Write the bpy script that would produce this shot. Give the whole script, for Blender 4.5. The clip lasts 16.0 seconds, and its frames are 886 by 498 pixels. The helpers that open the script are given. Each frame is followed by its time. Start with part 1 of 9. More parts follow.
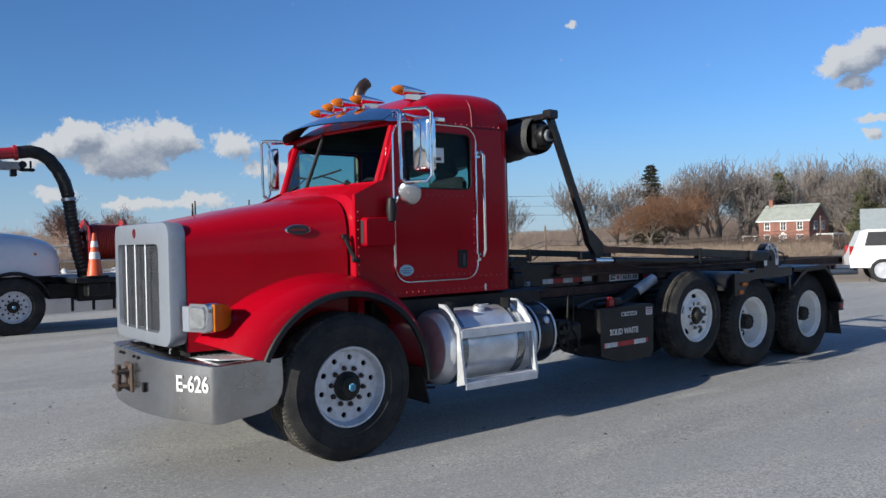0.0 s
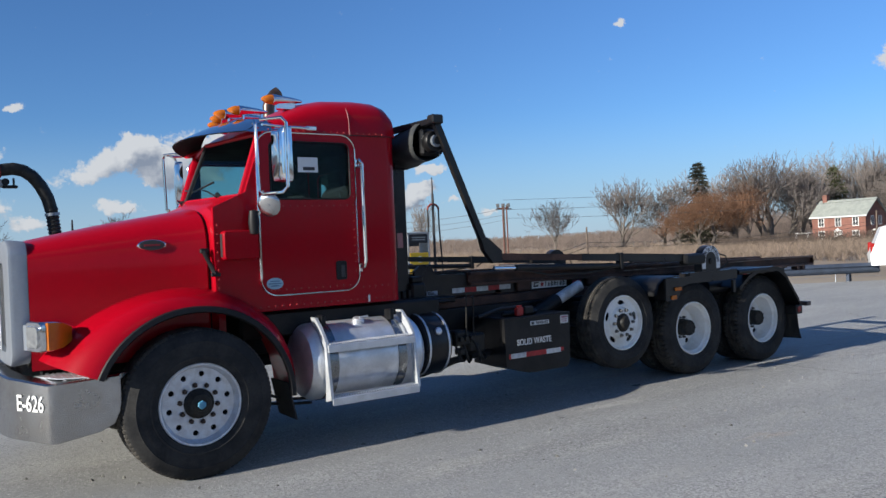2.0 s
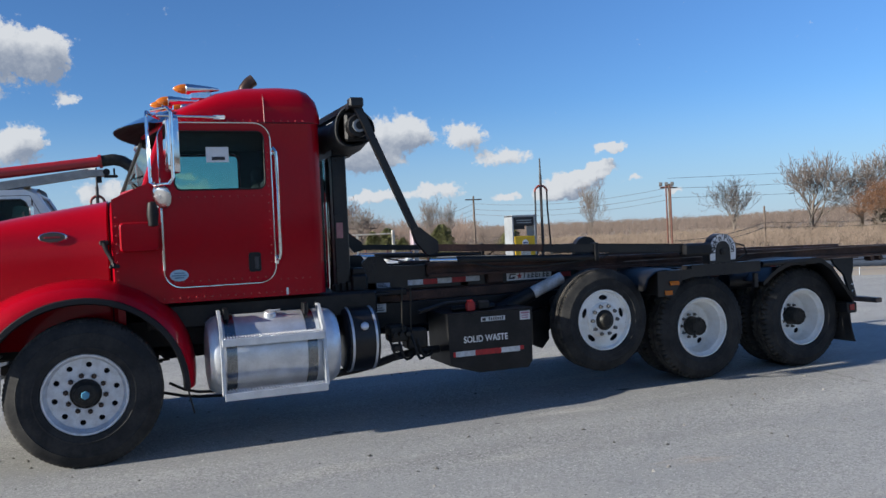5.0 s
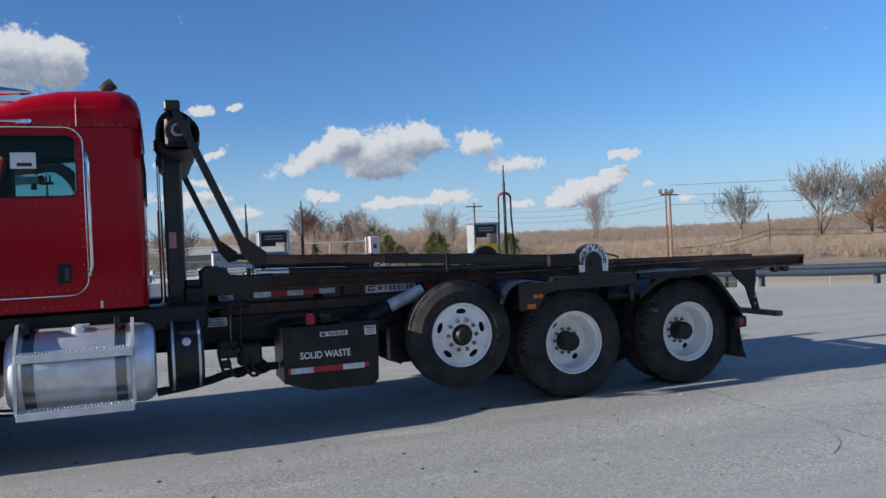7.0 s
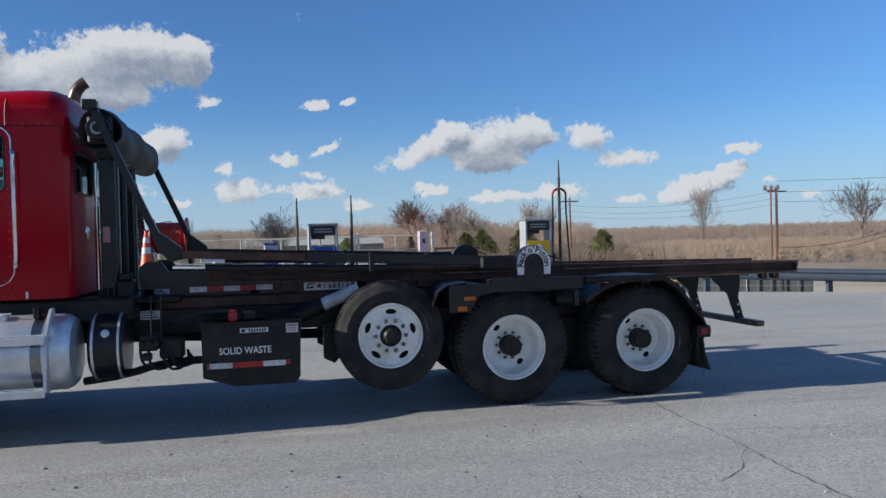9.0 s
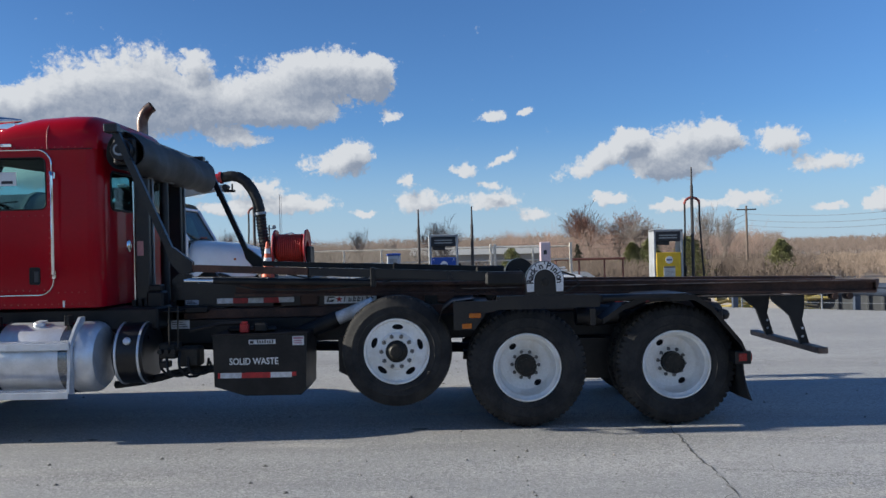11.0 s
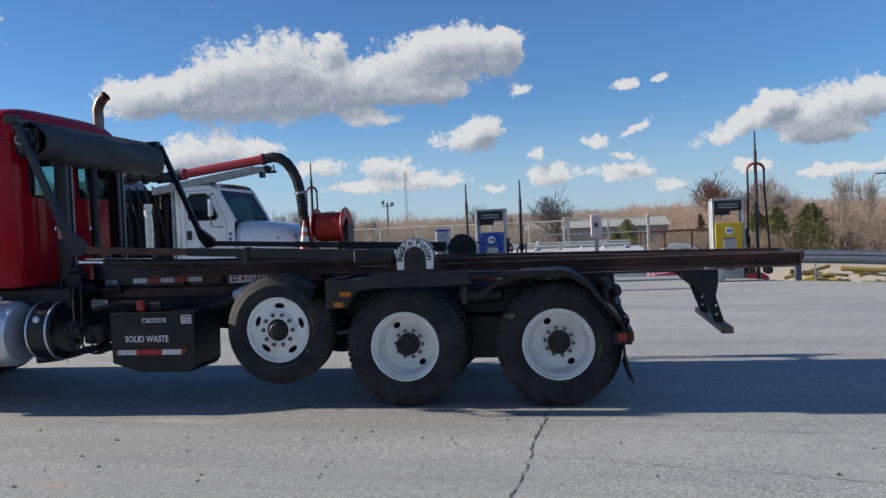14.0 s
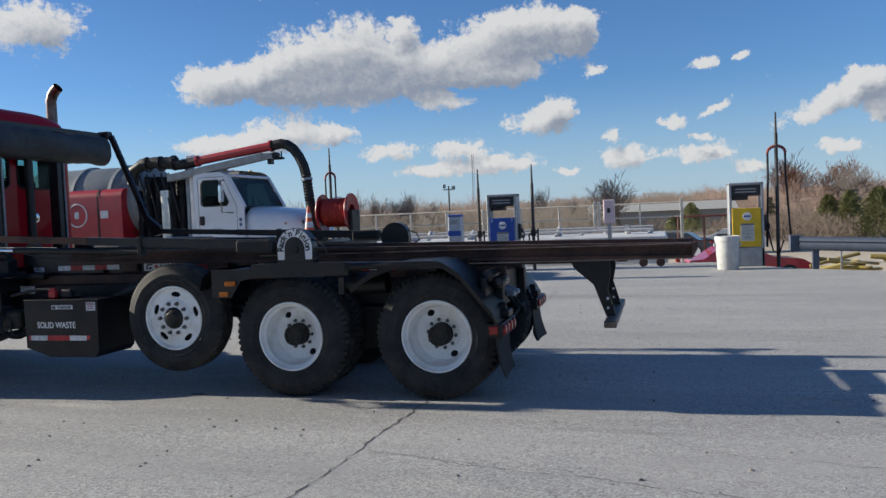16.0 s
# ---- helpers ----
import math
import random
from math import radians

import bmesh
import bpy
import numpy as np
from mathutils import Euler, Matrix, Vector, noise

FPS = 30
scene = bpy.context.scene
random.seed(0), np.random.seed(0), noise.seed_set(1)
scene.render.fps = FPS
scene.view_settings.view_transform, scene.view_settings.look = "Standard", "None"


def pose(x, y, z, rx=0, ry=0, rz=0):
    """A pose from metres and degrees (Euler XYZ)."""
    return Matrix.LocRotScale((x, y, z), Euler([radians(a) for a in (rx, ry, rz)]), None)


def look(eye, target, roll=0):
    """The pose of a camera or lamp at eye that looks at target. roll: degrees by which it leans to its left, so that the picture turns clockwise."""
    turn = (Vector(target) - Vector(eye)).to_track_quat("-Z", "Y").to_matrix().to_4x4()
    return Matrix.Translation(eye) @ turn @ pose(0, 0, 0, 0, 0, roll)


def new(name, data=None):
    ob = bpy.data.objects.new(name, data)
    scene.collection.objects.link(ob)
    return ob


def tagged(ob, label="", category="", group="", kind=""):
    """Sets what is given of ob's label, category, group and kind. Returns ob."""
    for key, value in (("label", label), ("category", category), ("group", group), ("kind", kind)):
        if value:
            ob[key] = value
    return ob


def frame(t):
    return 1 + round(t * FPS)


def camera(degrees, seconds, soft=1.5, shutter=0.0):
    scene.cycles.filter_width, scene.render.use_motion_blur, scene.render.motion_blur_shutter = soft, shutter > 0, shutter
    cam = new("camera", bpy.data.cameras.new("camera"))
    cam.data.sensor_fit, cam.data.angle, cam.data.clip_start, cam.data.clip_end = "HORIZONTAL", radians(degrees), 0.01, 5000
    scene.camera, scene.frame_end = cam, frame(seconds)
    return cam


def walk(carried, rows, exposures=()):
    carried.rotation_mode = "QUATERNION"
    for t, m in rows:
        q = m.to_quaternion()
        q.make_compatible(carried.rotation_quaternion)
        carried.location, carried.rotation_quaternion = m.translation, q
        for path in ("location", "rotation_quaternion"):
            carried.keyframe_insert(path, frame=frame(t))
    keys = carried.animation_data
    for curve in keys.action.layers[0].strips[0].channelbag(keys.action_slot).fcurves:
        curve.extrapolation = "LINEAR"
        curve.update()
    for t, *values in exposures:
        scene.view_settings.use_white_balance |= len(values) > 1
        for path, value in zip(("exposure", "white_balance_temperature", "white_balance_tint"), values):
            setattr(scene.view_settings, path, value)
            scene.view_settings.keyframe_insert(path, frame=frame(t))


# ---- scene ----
cam = camera(59.0, 16.0)
PATH = [
    (0, (-2.99, -6.239, 1.629), (-1.769, -4.655, 1.604), -1.3),
    (0.5, (-2.656, -6.388, 1.631), (-1.457, -4.787, 1.612), -1.6),
    (1, (-2.368, -6.645, 1.638), (-1.186, -5.032, 1.625), -2.1),
    (1.5, (-2.077, -6.833, 1.617), (-0.922, -5.201, 1.607), -2.4),
    (2, (-1.679, -6.951, 1.633), (-0.564, -5.291, 1.622), -2.5),
    (2.5, (-1.352, -7.215, 1.644), (-0.283, -5.525, 1.625), -2.4),
    (3, (-0.99, -7.33, 1.613), (0.01, -5.598, 1.582), -2.3),
    (3.2, (-0.839, -7.351, 1.637), (0.13, -5.602, 1.605), -2.3),
    (5.3, (0.659, -7.598, 1.622), (1.344, -5.72, 1.58), -2.6),
    (5.5, (0.795, -7.616, 1.614), (1.466, -5.733, 1.573), -2.6),
    (6, (1.208, -7.582, 1.605), (1.862, -5.693, 1.571), -2.5),
    (6.5, (1.62, -7.654, 1.605), (2.284, -5.768, 1.576), -2.4),
    (7, (2.009, -7.731, 1.59), (2.692, -5.851, 1.567), -2.5),
    (7.5, (2.469, -7.783, 1.606), (3.165, -5.908, 1.578), -2.4),
    (8, (2.84, -7.953, 1.612), (3.472, -6.055, 1.582), -1.9),
    (8.5, (3.207, -7.979, 1.581), (3.731, -6.049, 1.548), -1.7),
    (9, (3.592, -8.034, 1.588), (4.013, -6.079, 1.558), -1.5),
    (9.5, (3.95, -8.152, 1.601), (4.266, -6.177, 1.58), -1.4),
    (10, (4.336, -8.1, 1.563), (4.538, -6.11, 1.558), -1.2),
    (10.2, (4.502, -8.073, 1.571), (4.654, -6.079, 1.575), -1.2),
    (12.3, (6.056, -7.959, 1.611), (5.845, -5.97, 1.599), -2.1),
    (12.5, (6.207, -7.921, 1.586), (5.977, -5.934, 1.567), -2.3),
    (13, (6.57, -7.807, 1.597), (6.298, -5.826, 1.566), -2.4),
    (13.5, (6.963, -7.802, 1.595), (6.652, -5.826, 1.557), -2.5),
    (14, (7.355, -7.679, 1.554), (6.997, -5.712, 1.504), -2.4),
    (14.5, (7.775, -7.607, 1.556), (7.373, -5.648, 1.493), -2.3),
    (15, (8.17, -7.554, 1.572), (7.723, -5.606, 1.494), -2.3),
    (15.5, (8.535, -7.348, 1.55), (8.041, -5.411, 1.464), -2.3),
    (16, (8.932, -7.241, 1.546), (8.394, -5.317, 1.461), -2.4),
]
walk(cam, [(t, look(eye, target, roll)) for t, eye, target, roll in PATH], exposures=[(0, 0.74, 6350, 8), (5.5, 0.89, 6350, 8), (8.5, 0.82, 6350, 8), (12.5, 0.92, 6500, 8), (16, 0.86, 6700, 8)])

# ---- sun, sky and clouds ----
SUN_UP, SUN_TURN = 20.0, 90.4          # degrees: height, and turn from +y towards -x
sun = new("sun", bpy.data.lights.new("sun", "SUN"))
sun.data.energy, sun.data.angle, sun.data.color = 4.55, radians(0.55), (1.0, 0.93, 0.82)
_h = (-math.cos(radians(SUN_UP)) * math.sin(radians(SUN_TURN)), math.cos(radians(SUN_UP)) * math.cos(radians(SUN_TURN)), math.sin(radians(SUN_UP)))
sun.matrix_world = look((60 * _h[0], 60 * _h[1], 60 * _h[2]), (0, 0, 0))

# Clouds: direction (degrees from +y towards +x, degrees up), half sizes in degrees, and lean.
CLOUDS_BIG = [(-31.7, 9.6, 2.2, 1.4), (-26.0, 10.9, 3.1, 2.3), (-21.3, 12.2, 3.0, 2.3), (-22.2, 9.8, 5.6, 2.0), (-17.7, 13.3, 1.1, 1.0), (-11.5, 11.8, 4.7, 2.2), (-7.8, 13.0, 3.4, 1.6), (-5.4, 12.3, 1.4, 1.6), (-14.9, 8.2, 2.0, 0.7), (-4.3, 9.8, 0.8, 0.6), (-11.2, 9.9, 2.8, 0.9), (-42.4, 13.1, 3.1, 1.8), (-17.0, 10.4, 3.4, 1.5), (-29.2, 9.8, 2.2, 1.2), (-31.1, 5.5, 3.4, 0.9), (-26.6, 6.2, 3.0, 1.4), (-22.8, 6.2, 1.5, 0.8), (-8.3, 6.4, 2.5, 1.1), (-7.0, 7.4, 1.3, 0.8), (10.8, 6.4, 3.2, 0.9, 26), (12.9, 7.7, 1.1, 0.8)]
CLOUDS_LOW = [(-3.2, 5.3, 0.7, 0.6), (1.0, 5.8, 1.0, 0.5), (-19.2, 4.8, 2.0, 0.7), (-14.2, 4.9, 2.3, 0.6), (-11.8, 3.6, 3.5, 0.8), (-2.2, 3.7, 2.1, 1.0), (3.1, 3.6, 2.2, 0.8), (-6.4, 2.9, 1.0, 0.3), (6.0, 2.6, 1.4, 0.5), (11.5, 3.6, 1.6, 0.5), (-16.4, 3.3, 2.3, 0.5), (3.9, 6.6, 1.5, 0.4, 24), (3.1, 9.6, 1.2, 0.4), (5.6, 9.9, 0.6, 0.4), (2.8, 4.8, 0.9, 0.3)]
CLOUDS_MID = [(14.2, 6.1, 2.0, 0.9), (16.7, 7.2, 2.8, 1.5), (19.1, 7.3, 1.4, 1.0), (16.1, 5.3, 2.4, 0.8), (22.9, 6.9, 1.8, 0.9), (25.5, 5.3, 2.2, 0.7), (33.5, 5.6, 1.0, 0.4), (32.6, 4.2, 1.1, 0.5), (30.7, 3.4, 2.7, 0.5, 20), (25.7, 2.4, 1.0, 0.3), (20.8, 3.1, 1.9, 0.6), (15.2, 2.9, 1.1, 0.5), (17.4, 2.8, 1.6, 0.4), (29.6, 2.4, 1.5, 0.3), (34.8, 3.4, 0.7, 0.3), (37.4, 2.3, 0.8, 0.3)]
CLOUDS_EAST = [(64.8, 10.6, 1.8, 0.9), (66.1, 11.2, 1.9, 1.1), (66.7, 12.1, 0.9, 0.6), (65.6, 9.3, 1.0, 0.4), (66.6, 6.1, 0.7, 0.4), (47.2, 14.9, 0.4, 0.3), (66.8, 7.1, 1.4, 0.3), (30.7, 3.2, 2.6, 0.7), (33.0, 5.4, 0.8, 0.4), (29.0, 2.4, 1.6, 0.5)]
# Unseen clouds outside the view, added to brighten the truck's shaded side.
CLOUDS_FILL = [(-60, 9, 6, 3), (-80, 15, 7, 3), (-52, 6, 4, 1.4), (80, 7, 6, 1.6), (98, 13, 8, 4), (118, 7, 7, 2), (128, 19, 9, 5), (148, 10, 9, 3.5), (165, 24, 11, 6), (172, 8, 7, 2), (-172, 14, 10, 4), (-155, 7, 7, 2), (-142, 22, 10, 5), (-125, 10, 8, 3), (-104, 8, 6, 2), (-110, 26, 9, 5), (140, 36, 12, 7), (-165, 40, 14, 8)]

world = bpy.data.worlds.new("world")
scene.world = world
world.use_nodes = True
wt = world.node_tree
wt.nodes.clear()


def nd(tree, kind, **values):
    """A node with its settings; keys that begin with i name an input by number."""
    n = tree.nodes.new(kind)
    for key, value in values.items():
        if key[0] == "i" and key[1:].isdigit():
            n.inputs[int(key[1:])].default_value = value
        elif key == "air_density":
            n.air_density = value
        elif key == "altitude":
            n.altitude = value
        elif key == "data_type":
            n.data_type = value
        elif key == "dust_density":
            n.dust_density = value
        elif key == "gradient_type":
            n.gradient_type = value
        elif key == "interpolation_type":
            n.interpolation_type = value
        elif key == "node_tree":
            n.node_tree = value
        elif key == "operation":
            n.operation = value
        elif key == "ozone_density":
            n.ozone_density = value
        elif key == "sky_type":
            n.sky_type = value
        elif key == "sun_disc":
            n.sun_disc = value
        elif key == "sun_elevation":
            n.sun_elevation = value
        elif key == "sun_rotation":
            n.sun_rotation = value
        elif key == "vector_type":
            n.vector_type = value
    return n


def density_group():
    """How thick the clouds are in a direction: rounded heaps whose outline swells in puffs of several sizes."""
    g = bpy.data.node_groups.new("cloud_density", "ShaderNodeTree")
    g.interface.new_socket("p", in_out="INPUT", socket_type="NodeSocketVector")
    g.interface.new_socket("d", in_out="OUTPUT", socket_type="NodeSocketFloat")
    g.interface.new_socket("heap", in_out="OUTPUT", socket_type="NodeSocketFloat")
    gi, go = g.nodes.new("NodeGroupInput"), g.nodes.new("NodeGroupOutput")
    n1 = nd(g, "ShaderNodeTexNoise", i2=0.8, i3=5.0, i4=0.62)
    m1 = nd(g, "ShaderNodeVectorMath", operation="MULTIPLY_ADD", i1=(1.9, 1.3, 0), i2=(-0.95, -0.65, 0))
    a1 = nd(g, "ShaderNodeVectorMath", operation="ADD")
    g.links.new(gi.outputs[0], n1.inputs[0])
    g.links.new(n1.outputs[1], m1.inputs[0])
    g.links.new(gi.outputs[0], a1.inputs[0])
    g.links.new(m1.outputs[0], a1.inputs[1])
    last = None
    for az, el, w, h, *lean in CLOUDS_BIG + CLOUDS_LOW + CLOUDS_MID + CLOUDS_EAST + CLOUDS_FILL:
        mp = nd(g, "ShaderNodeMapping", vector_type="TEXTURE", i1=(az, el, 0), i2=(0, 0, radians(lean[0] if lean else 0)), i3=(w * 1.45, h * 1.45, 1))
        gr = nd(g, "ShaderNodeTexGradient", gradient_type="SPHERICAL")
        g.links.new(a1.outputs[0], mp.inputs[0])
        g.links.new(mp.outputs[0], gr.inputs[0])
        if last is None:
            last = gr.outputs[1]
        else:
            mx = nd(g, "ShaderNodeMath", operation="ADD")
            g.links.new(last, mx.inputs[0])
            g.links.new(gr.outputs[1], mx.inputs[1])
            last = mx.outputs[0]
    top = nd(g, "ShaderNodeMath", operation="MINIMUM", i1=1.0)
    g.links.new(last, top.inputs[0])
    g.links.new(last, go.inputs[1])
    last = top.outputs[0]
    for scale, amount in ((0.6, 0.36), (1.5, 0.30), (3.6, 0.20)):
        vo = nd(g, "ShaderNodeTexVoronoi")
        vo.feature = "SMOOTH_F1"
        vo.inputs["Scale"].default_value = scale
        vo.inputs["Smoothness"].default_value = 0.35
        g.links.new(a1.outputs[0], vo.inputs["Vector"])
        dn = nd(g, "ShaderNodeMath", operation="MULTIPLY_ADD", i1=-amount, i2=amount * 0.42)
        g.links.new(vo.outputs["Distance"], dn.inputs[0])
        ad = nd(g, "ShaderNodeMath", operation="ADD")
        g.links.new(last, ad.inputs[0])
        g.links.new(dn.outputs[0], ad.inputs[1])
        last = ad.outputs[0]
    n3 = nd(g, "ShaderNodeTexNoise", i2=2.6, i3=7.0, i4=0.70)
    g.links.new(gi.outputs[0], n3.inputs[0])
    s3 = nd(g, "ShaderNodeMath", operation="MULTIPLY_ADD", i1=0.62, i2=-0.32)
    g.links.new(n3.outputs[0], s3.inputs[0])
    ad = nd(g, "ShaderNodeMath", operation="ADD")
    g.links.new(last, ad.inputs[0])
    g.links.new(s3.outputs[0], ad.inputs[1])
    g.links.new(ad.outputs[0], go.inputs[0])
    return g


def build_sky():
    L = wt.links.new
    tc = nd(wt, "ShaderNodeTexCoord")
    sp = nd(wt, "ShaderNodeSeparateXYZ")
    L(tc.outputs["Generated"], sp.inputs[0])
    az = nd(wt, "ShaderNodeMath", operation="ARCTAN2")
    L(sp.outputs[0], az.inputs[0])
    L(sp.outputs[1], az.inputs[1])
    el = nd(wt, "ShaderNodeMath", operation="ARCSINE")
    L(sp.outputs[2], el.inputs[0])
    cb = nd(wt, "ShaderNodeCombineXYZ")
    L(az.outputs[0], cb.inputs[0])
    L(el.outputs[0], cb.inputs[1])
    dg = nd(wt, "ShaderNodeVectorMath", operation="SCALE")
    dg.inputs["Scale"].default_value = 180 / math.pi
    L(cb.outputs[0], dg.inputs[0])
    # towards the sun by a little, and up by more: puffs are lit on that side, thick heaps are grey below
    near, up = nd(wt, "ShaderNodeVectorMath", operation="ADD", i1=(-0.45, 0.45, 0)), nd(wt, "ShaderNodeVectorMath", operation="ADD", i1=(-0.5, 1.15, 0))
    L(dg.outputs[0], near.inputs[0])
    L(dg.outputs[0], up.inputs[0])
    g = density_group()
    here, beside, above = (nd(wt, "ShaderNodeGroup", node_tree=g) for k in range(3))
    L(dg.outputs[0], here.inputs[0])
    L(near.outputs[0], beside.inputs[0])
    L(up.outputs[0], above.inputs[0])
    alpha = nd(wt, "ShaderNodeMapRange", interpolation_type="SMOOTHSTEP", i1=0.16, i2=0.50, i3=0.0, i4=0.97)
    L(here.outputs[0], alpha.inputs[0])
    slope = nd(wt, "ShaderNodeMath", operation="SUBTRACT")
    L(here.outputs[0], slope.inputs[0])
    L(beside.outputs[0], slope.inputs[1])
    base = nd(wt, "ShaderNodeMapRange", interpolation_type="SMOOTHSTEP", i1=0.10, i2=1.15, i3=0.95, i4=0.14)
    L(above.outputs[1], base.inputs[0])
    shade = nd(wt, "ShaderNodeMath", operation="MULTIPLY_ADD", i1=0.55)
    shade.use_clamp = True
    L(slope.outputs[0], shade.inputs[0])
    L(base.outputs[0], shade.inputs[2])
    tone = nd(wt, "ShaderNodeMix", data_type="RGBA")
    tone.inputs[6].default_value = (0.145, 0.168, 0.215, 1)
    tone.inputs[7].default_value = (0.38, 0.385, 0.40, 1)
    L(shade.outputs[0], tone.inputs[0])
    sky = nd(wt, "ShaderNodeTexSky", sky_type="NISHITA", sun_disc=False, sun_elevation=radians(SUN_UP), sun_rotation=radians(SUN_TURN), altitude=100.0, air_density=1.0, dust_density=0.0, ozone_density=4.5)
    dim = nd(wt, "ShaderNodeVectorMath", operation="MULTIPLY", i1=(SKY * 0.74, SKY * 0.95, SKY * 1.22))
    L(sky.outputs[0], dim.inputs[0])
    mix = nd(wt, "ShaderNodeMix", data_type="RGBA")
    L(alpha.outputs[0], mix.inputs[0])
    low = nd(wt, "ShaderNodeMapRange", interpolation_type="SMOOTHSTEP", i1=-0.02, i2=0.17, i3=0.75, i4=0.0)
    L(el.outputs[0], low.inputs[0])
    air = nd(wt, "ShaderNodeMix", data_type="RGBA")
    air.inputs[7].default_value = (0.225, 0.30, 0.40, 1)
    L(low.outputs[0], air.inputs[0])
    L(dim.outputs[0], air.inputs[6])
    L(air.outputs[2], mix.inputs[6])
    L(tone.outputs[2], mix.inputs[7])
    bg = nd(wt, "ShaderNodeBackground")
    L(mix.outputs[2], bg.inputs[0])
    out = nd(wt, "ShaderNodeOutputWorld")
    L(bg.outputs[0], out.inputs[0])


SKY = 0.059
build_sky()

# ---- materials ----
MATS = {}


def mat(name, base, rough=0.6, metal=0.0, second=None, grain=0.12, scale=6.0, fine=60.0, bump=0.0, coat=0.0, island=0.0, spread=0.5, gloss=0.5):
    """A surface with two colours in large patches, finer grain in colour and gloss, and slight relief."""
    m = MATS.get(name)
    if m:
        return m
    m = bpy.data.materials.new(name)
    m.use_nodes = True
    t = m.node_tree
    p = t.nodes["Principled BSDF"]
    L = t.links.new
    tc = t.nodes.new("ShaderNodeTexCoord")
    big = nd(t, "ShaderNodeTexNoise", i2=scale, i3=5.0, i4=0.6)
    small = nd(t, "ShaderNodeTexNoise", i2=fine, i3=3.0, i4=0.6)
    L(tc.outputs["Object"], big.inputs[0])
    L(tc.outputs["Object"], small.inputs[0])
    ramp = nd(t, "ShaderNodeMapRange", interpolation_type="SMOOTHSTEP", i1=spread - 0.14, i2=spread + 0.14)
    L(big.outputs[0], ramp.inputs[0])
    mix = nd(t, "ShaderNodeMix", data_type="RGBA")
    mix.inputs[6].default_value = (*base, 1)
    mix.inputs[7].default_value = (*(second or [c * 0.8 for c in base]), 1)
    L(ramp.outputs[0], mix.inputs[0])
    gr = nd(t, "ShaderNodeMapRange", i1=0.25, i2=0.75, i3=1 - grain, i4=1 + grain)
    L(small.outputs[0], gr.inputs[0])
    mul = nd(t, "ShaderNodeVectorMath", operation="SCALE")
    L(mix.outputs[2], mul.inputs[0])
    L(gr.outputs[0], mul.inputs["Scale"])
    col = mul.outputs[0]
    if island:
        ge = t.nodes.new("ShaderNodeNewGeometry")
        ir = nd(t, "ShaderNodeMapRange", i3=1 - island, i4=1 + island)
        L(ge.outputs["Random Per Island"], ir.inputs[0])
        m2 = nd(t, "ShaderNodeVectorMath", operation="SCALE")
        L(col, m2.inputs[0])
        L(ir.outputs[0], m2.inputs["Scale"])
        col = m2.outputs[0]
    L(col, p.inputs["Base Color"])
    rr = nd(t, "ShaderNodeMapRange", i1=0.2, i2=0.8, i3=max(0.02, rough * 0.8), i4=min(1.0, rough * 1.2))
    L(big.outputs[0], rr.inputs[0])
    L(rr.outputs[0], p.inputs["Roughness"])
    p.inputs["Metallic"].default_value = metal
    p.inputs["Specular IOR Level"].default_value = gloss
    if coat:
        p.inputs["Coat Weight"].default_value = coat
        p.inputs["Coat Roughness"].default_value = 0.06
    if bump:
        b = nd(t, "ShaderNodeBump")
        b.inputs["Strength"].default_value = min(1.0, bump * 8)
        b.inputs["Distance"].default_value = bump
        L(small.outputs[0], b.inputs["Height"])
        L(b.outputs[0], p.inputs["Normal"])
    MATS[name] = m
    return m


def glass(name, tint=(0.75, 0.9, 0.88), rough=0.0):
    m = MATS.get(name)
    if m:
        return m
    m = bpy.data.materials.new(name)
    m.use_nodes = True
    t = m.node_tree
    t.nodes.remove(t.nodes["Principled BSDF"])
    tr, gl, mx, lw = nd(t, "ShaderNodeBsdfTransparent"), nd(t, "ShaderNodeBsdfGlossy"), nd(t, "ShaderNodeMixShader"), nd(t, "ShaderNodeLayerWeight", i0=0.5)
    tr.inputs[0].default_value = (*tint, 1)
    gl.inputs["Roughness"].default_value = 0.02
    pw = nd(t, "ShaderNodeMath", operation="POWER", i1=5.0)
    ad = nd(t, "ShaderNodeMath", operation="MULTIPLY_ADD", i1=0.7, i2=0.012)
    t.links.new(lw.outputs["Facing"], pw.inputs[0])
    t.links.new(pw.outputs[0], ad.inputs[0])
    t.links.new(ad.outputs[0], mx.inputs[0])
    t.links.new(tr.outputs[0], mx.inputs[1])
    t.links.new(gl.outputs[0], mx.inputs[2])
    t.links.new(mx.outputs[0], t.nodes["Material Output"].inputs[0])
    MATS[name] = m
    return m


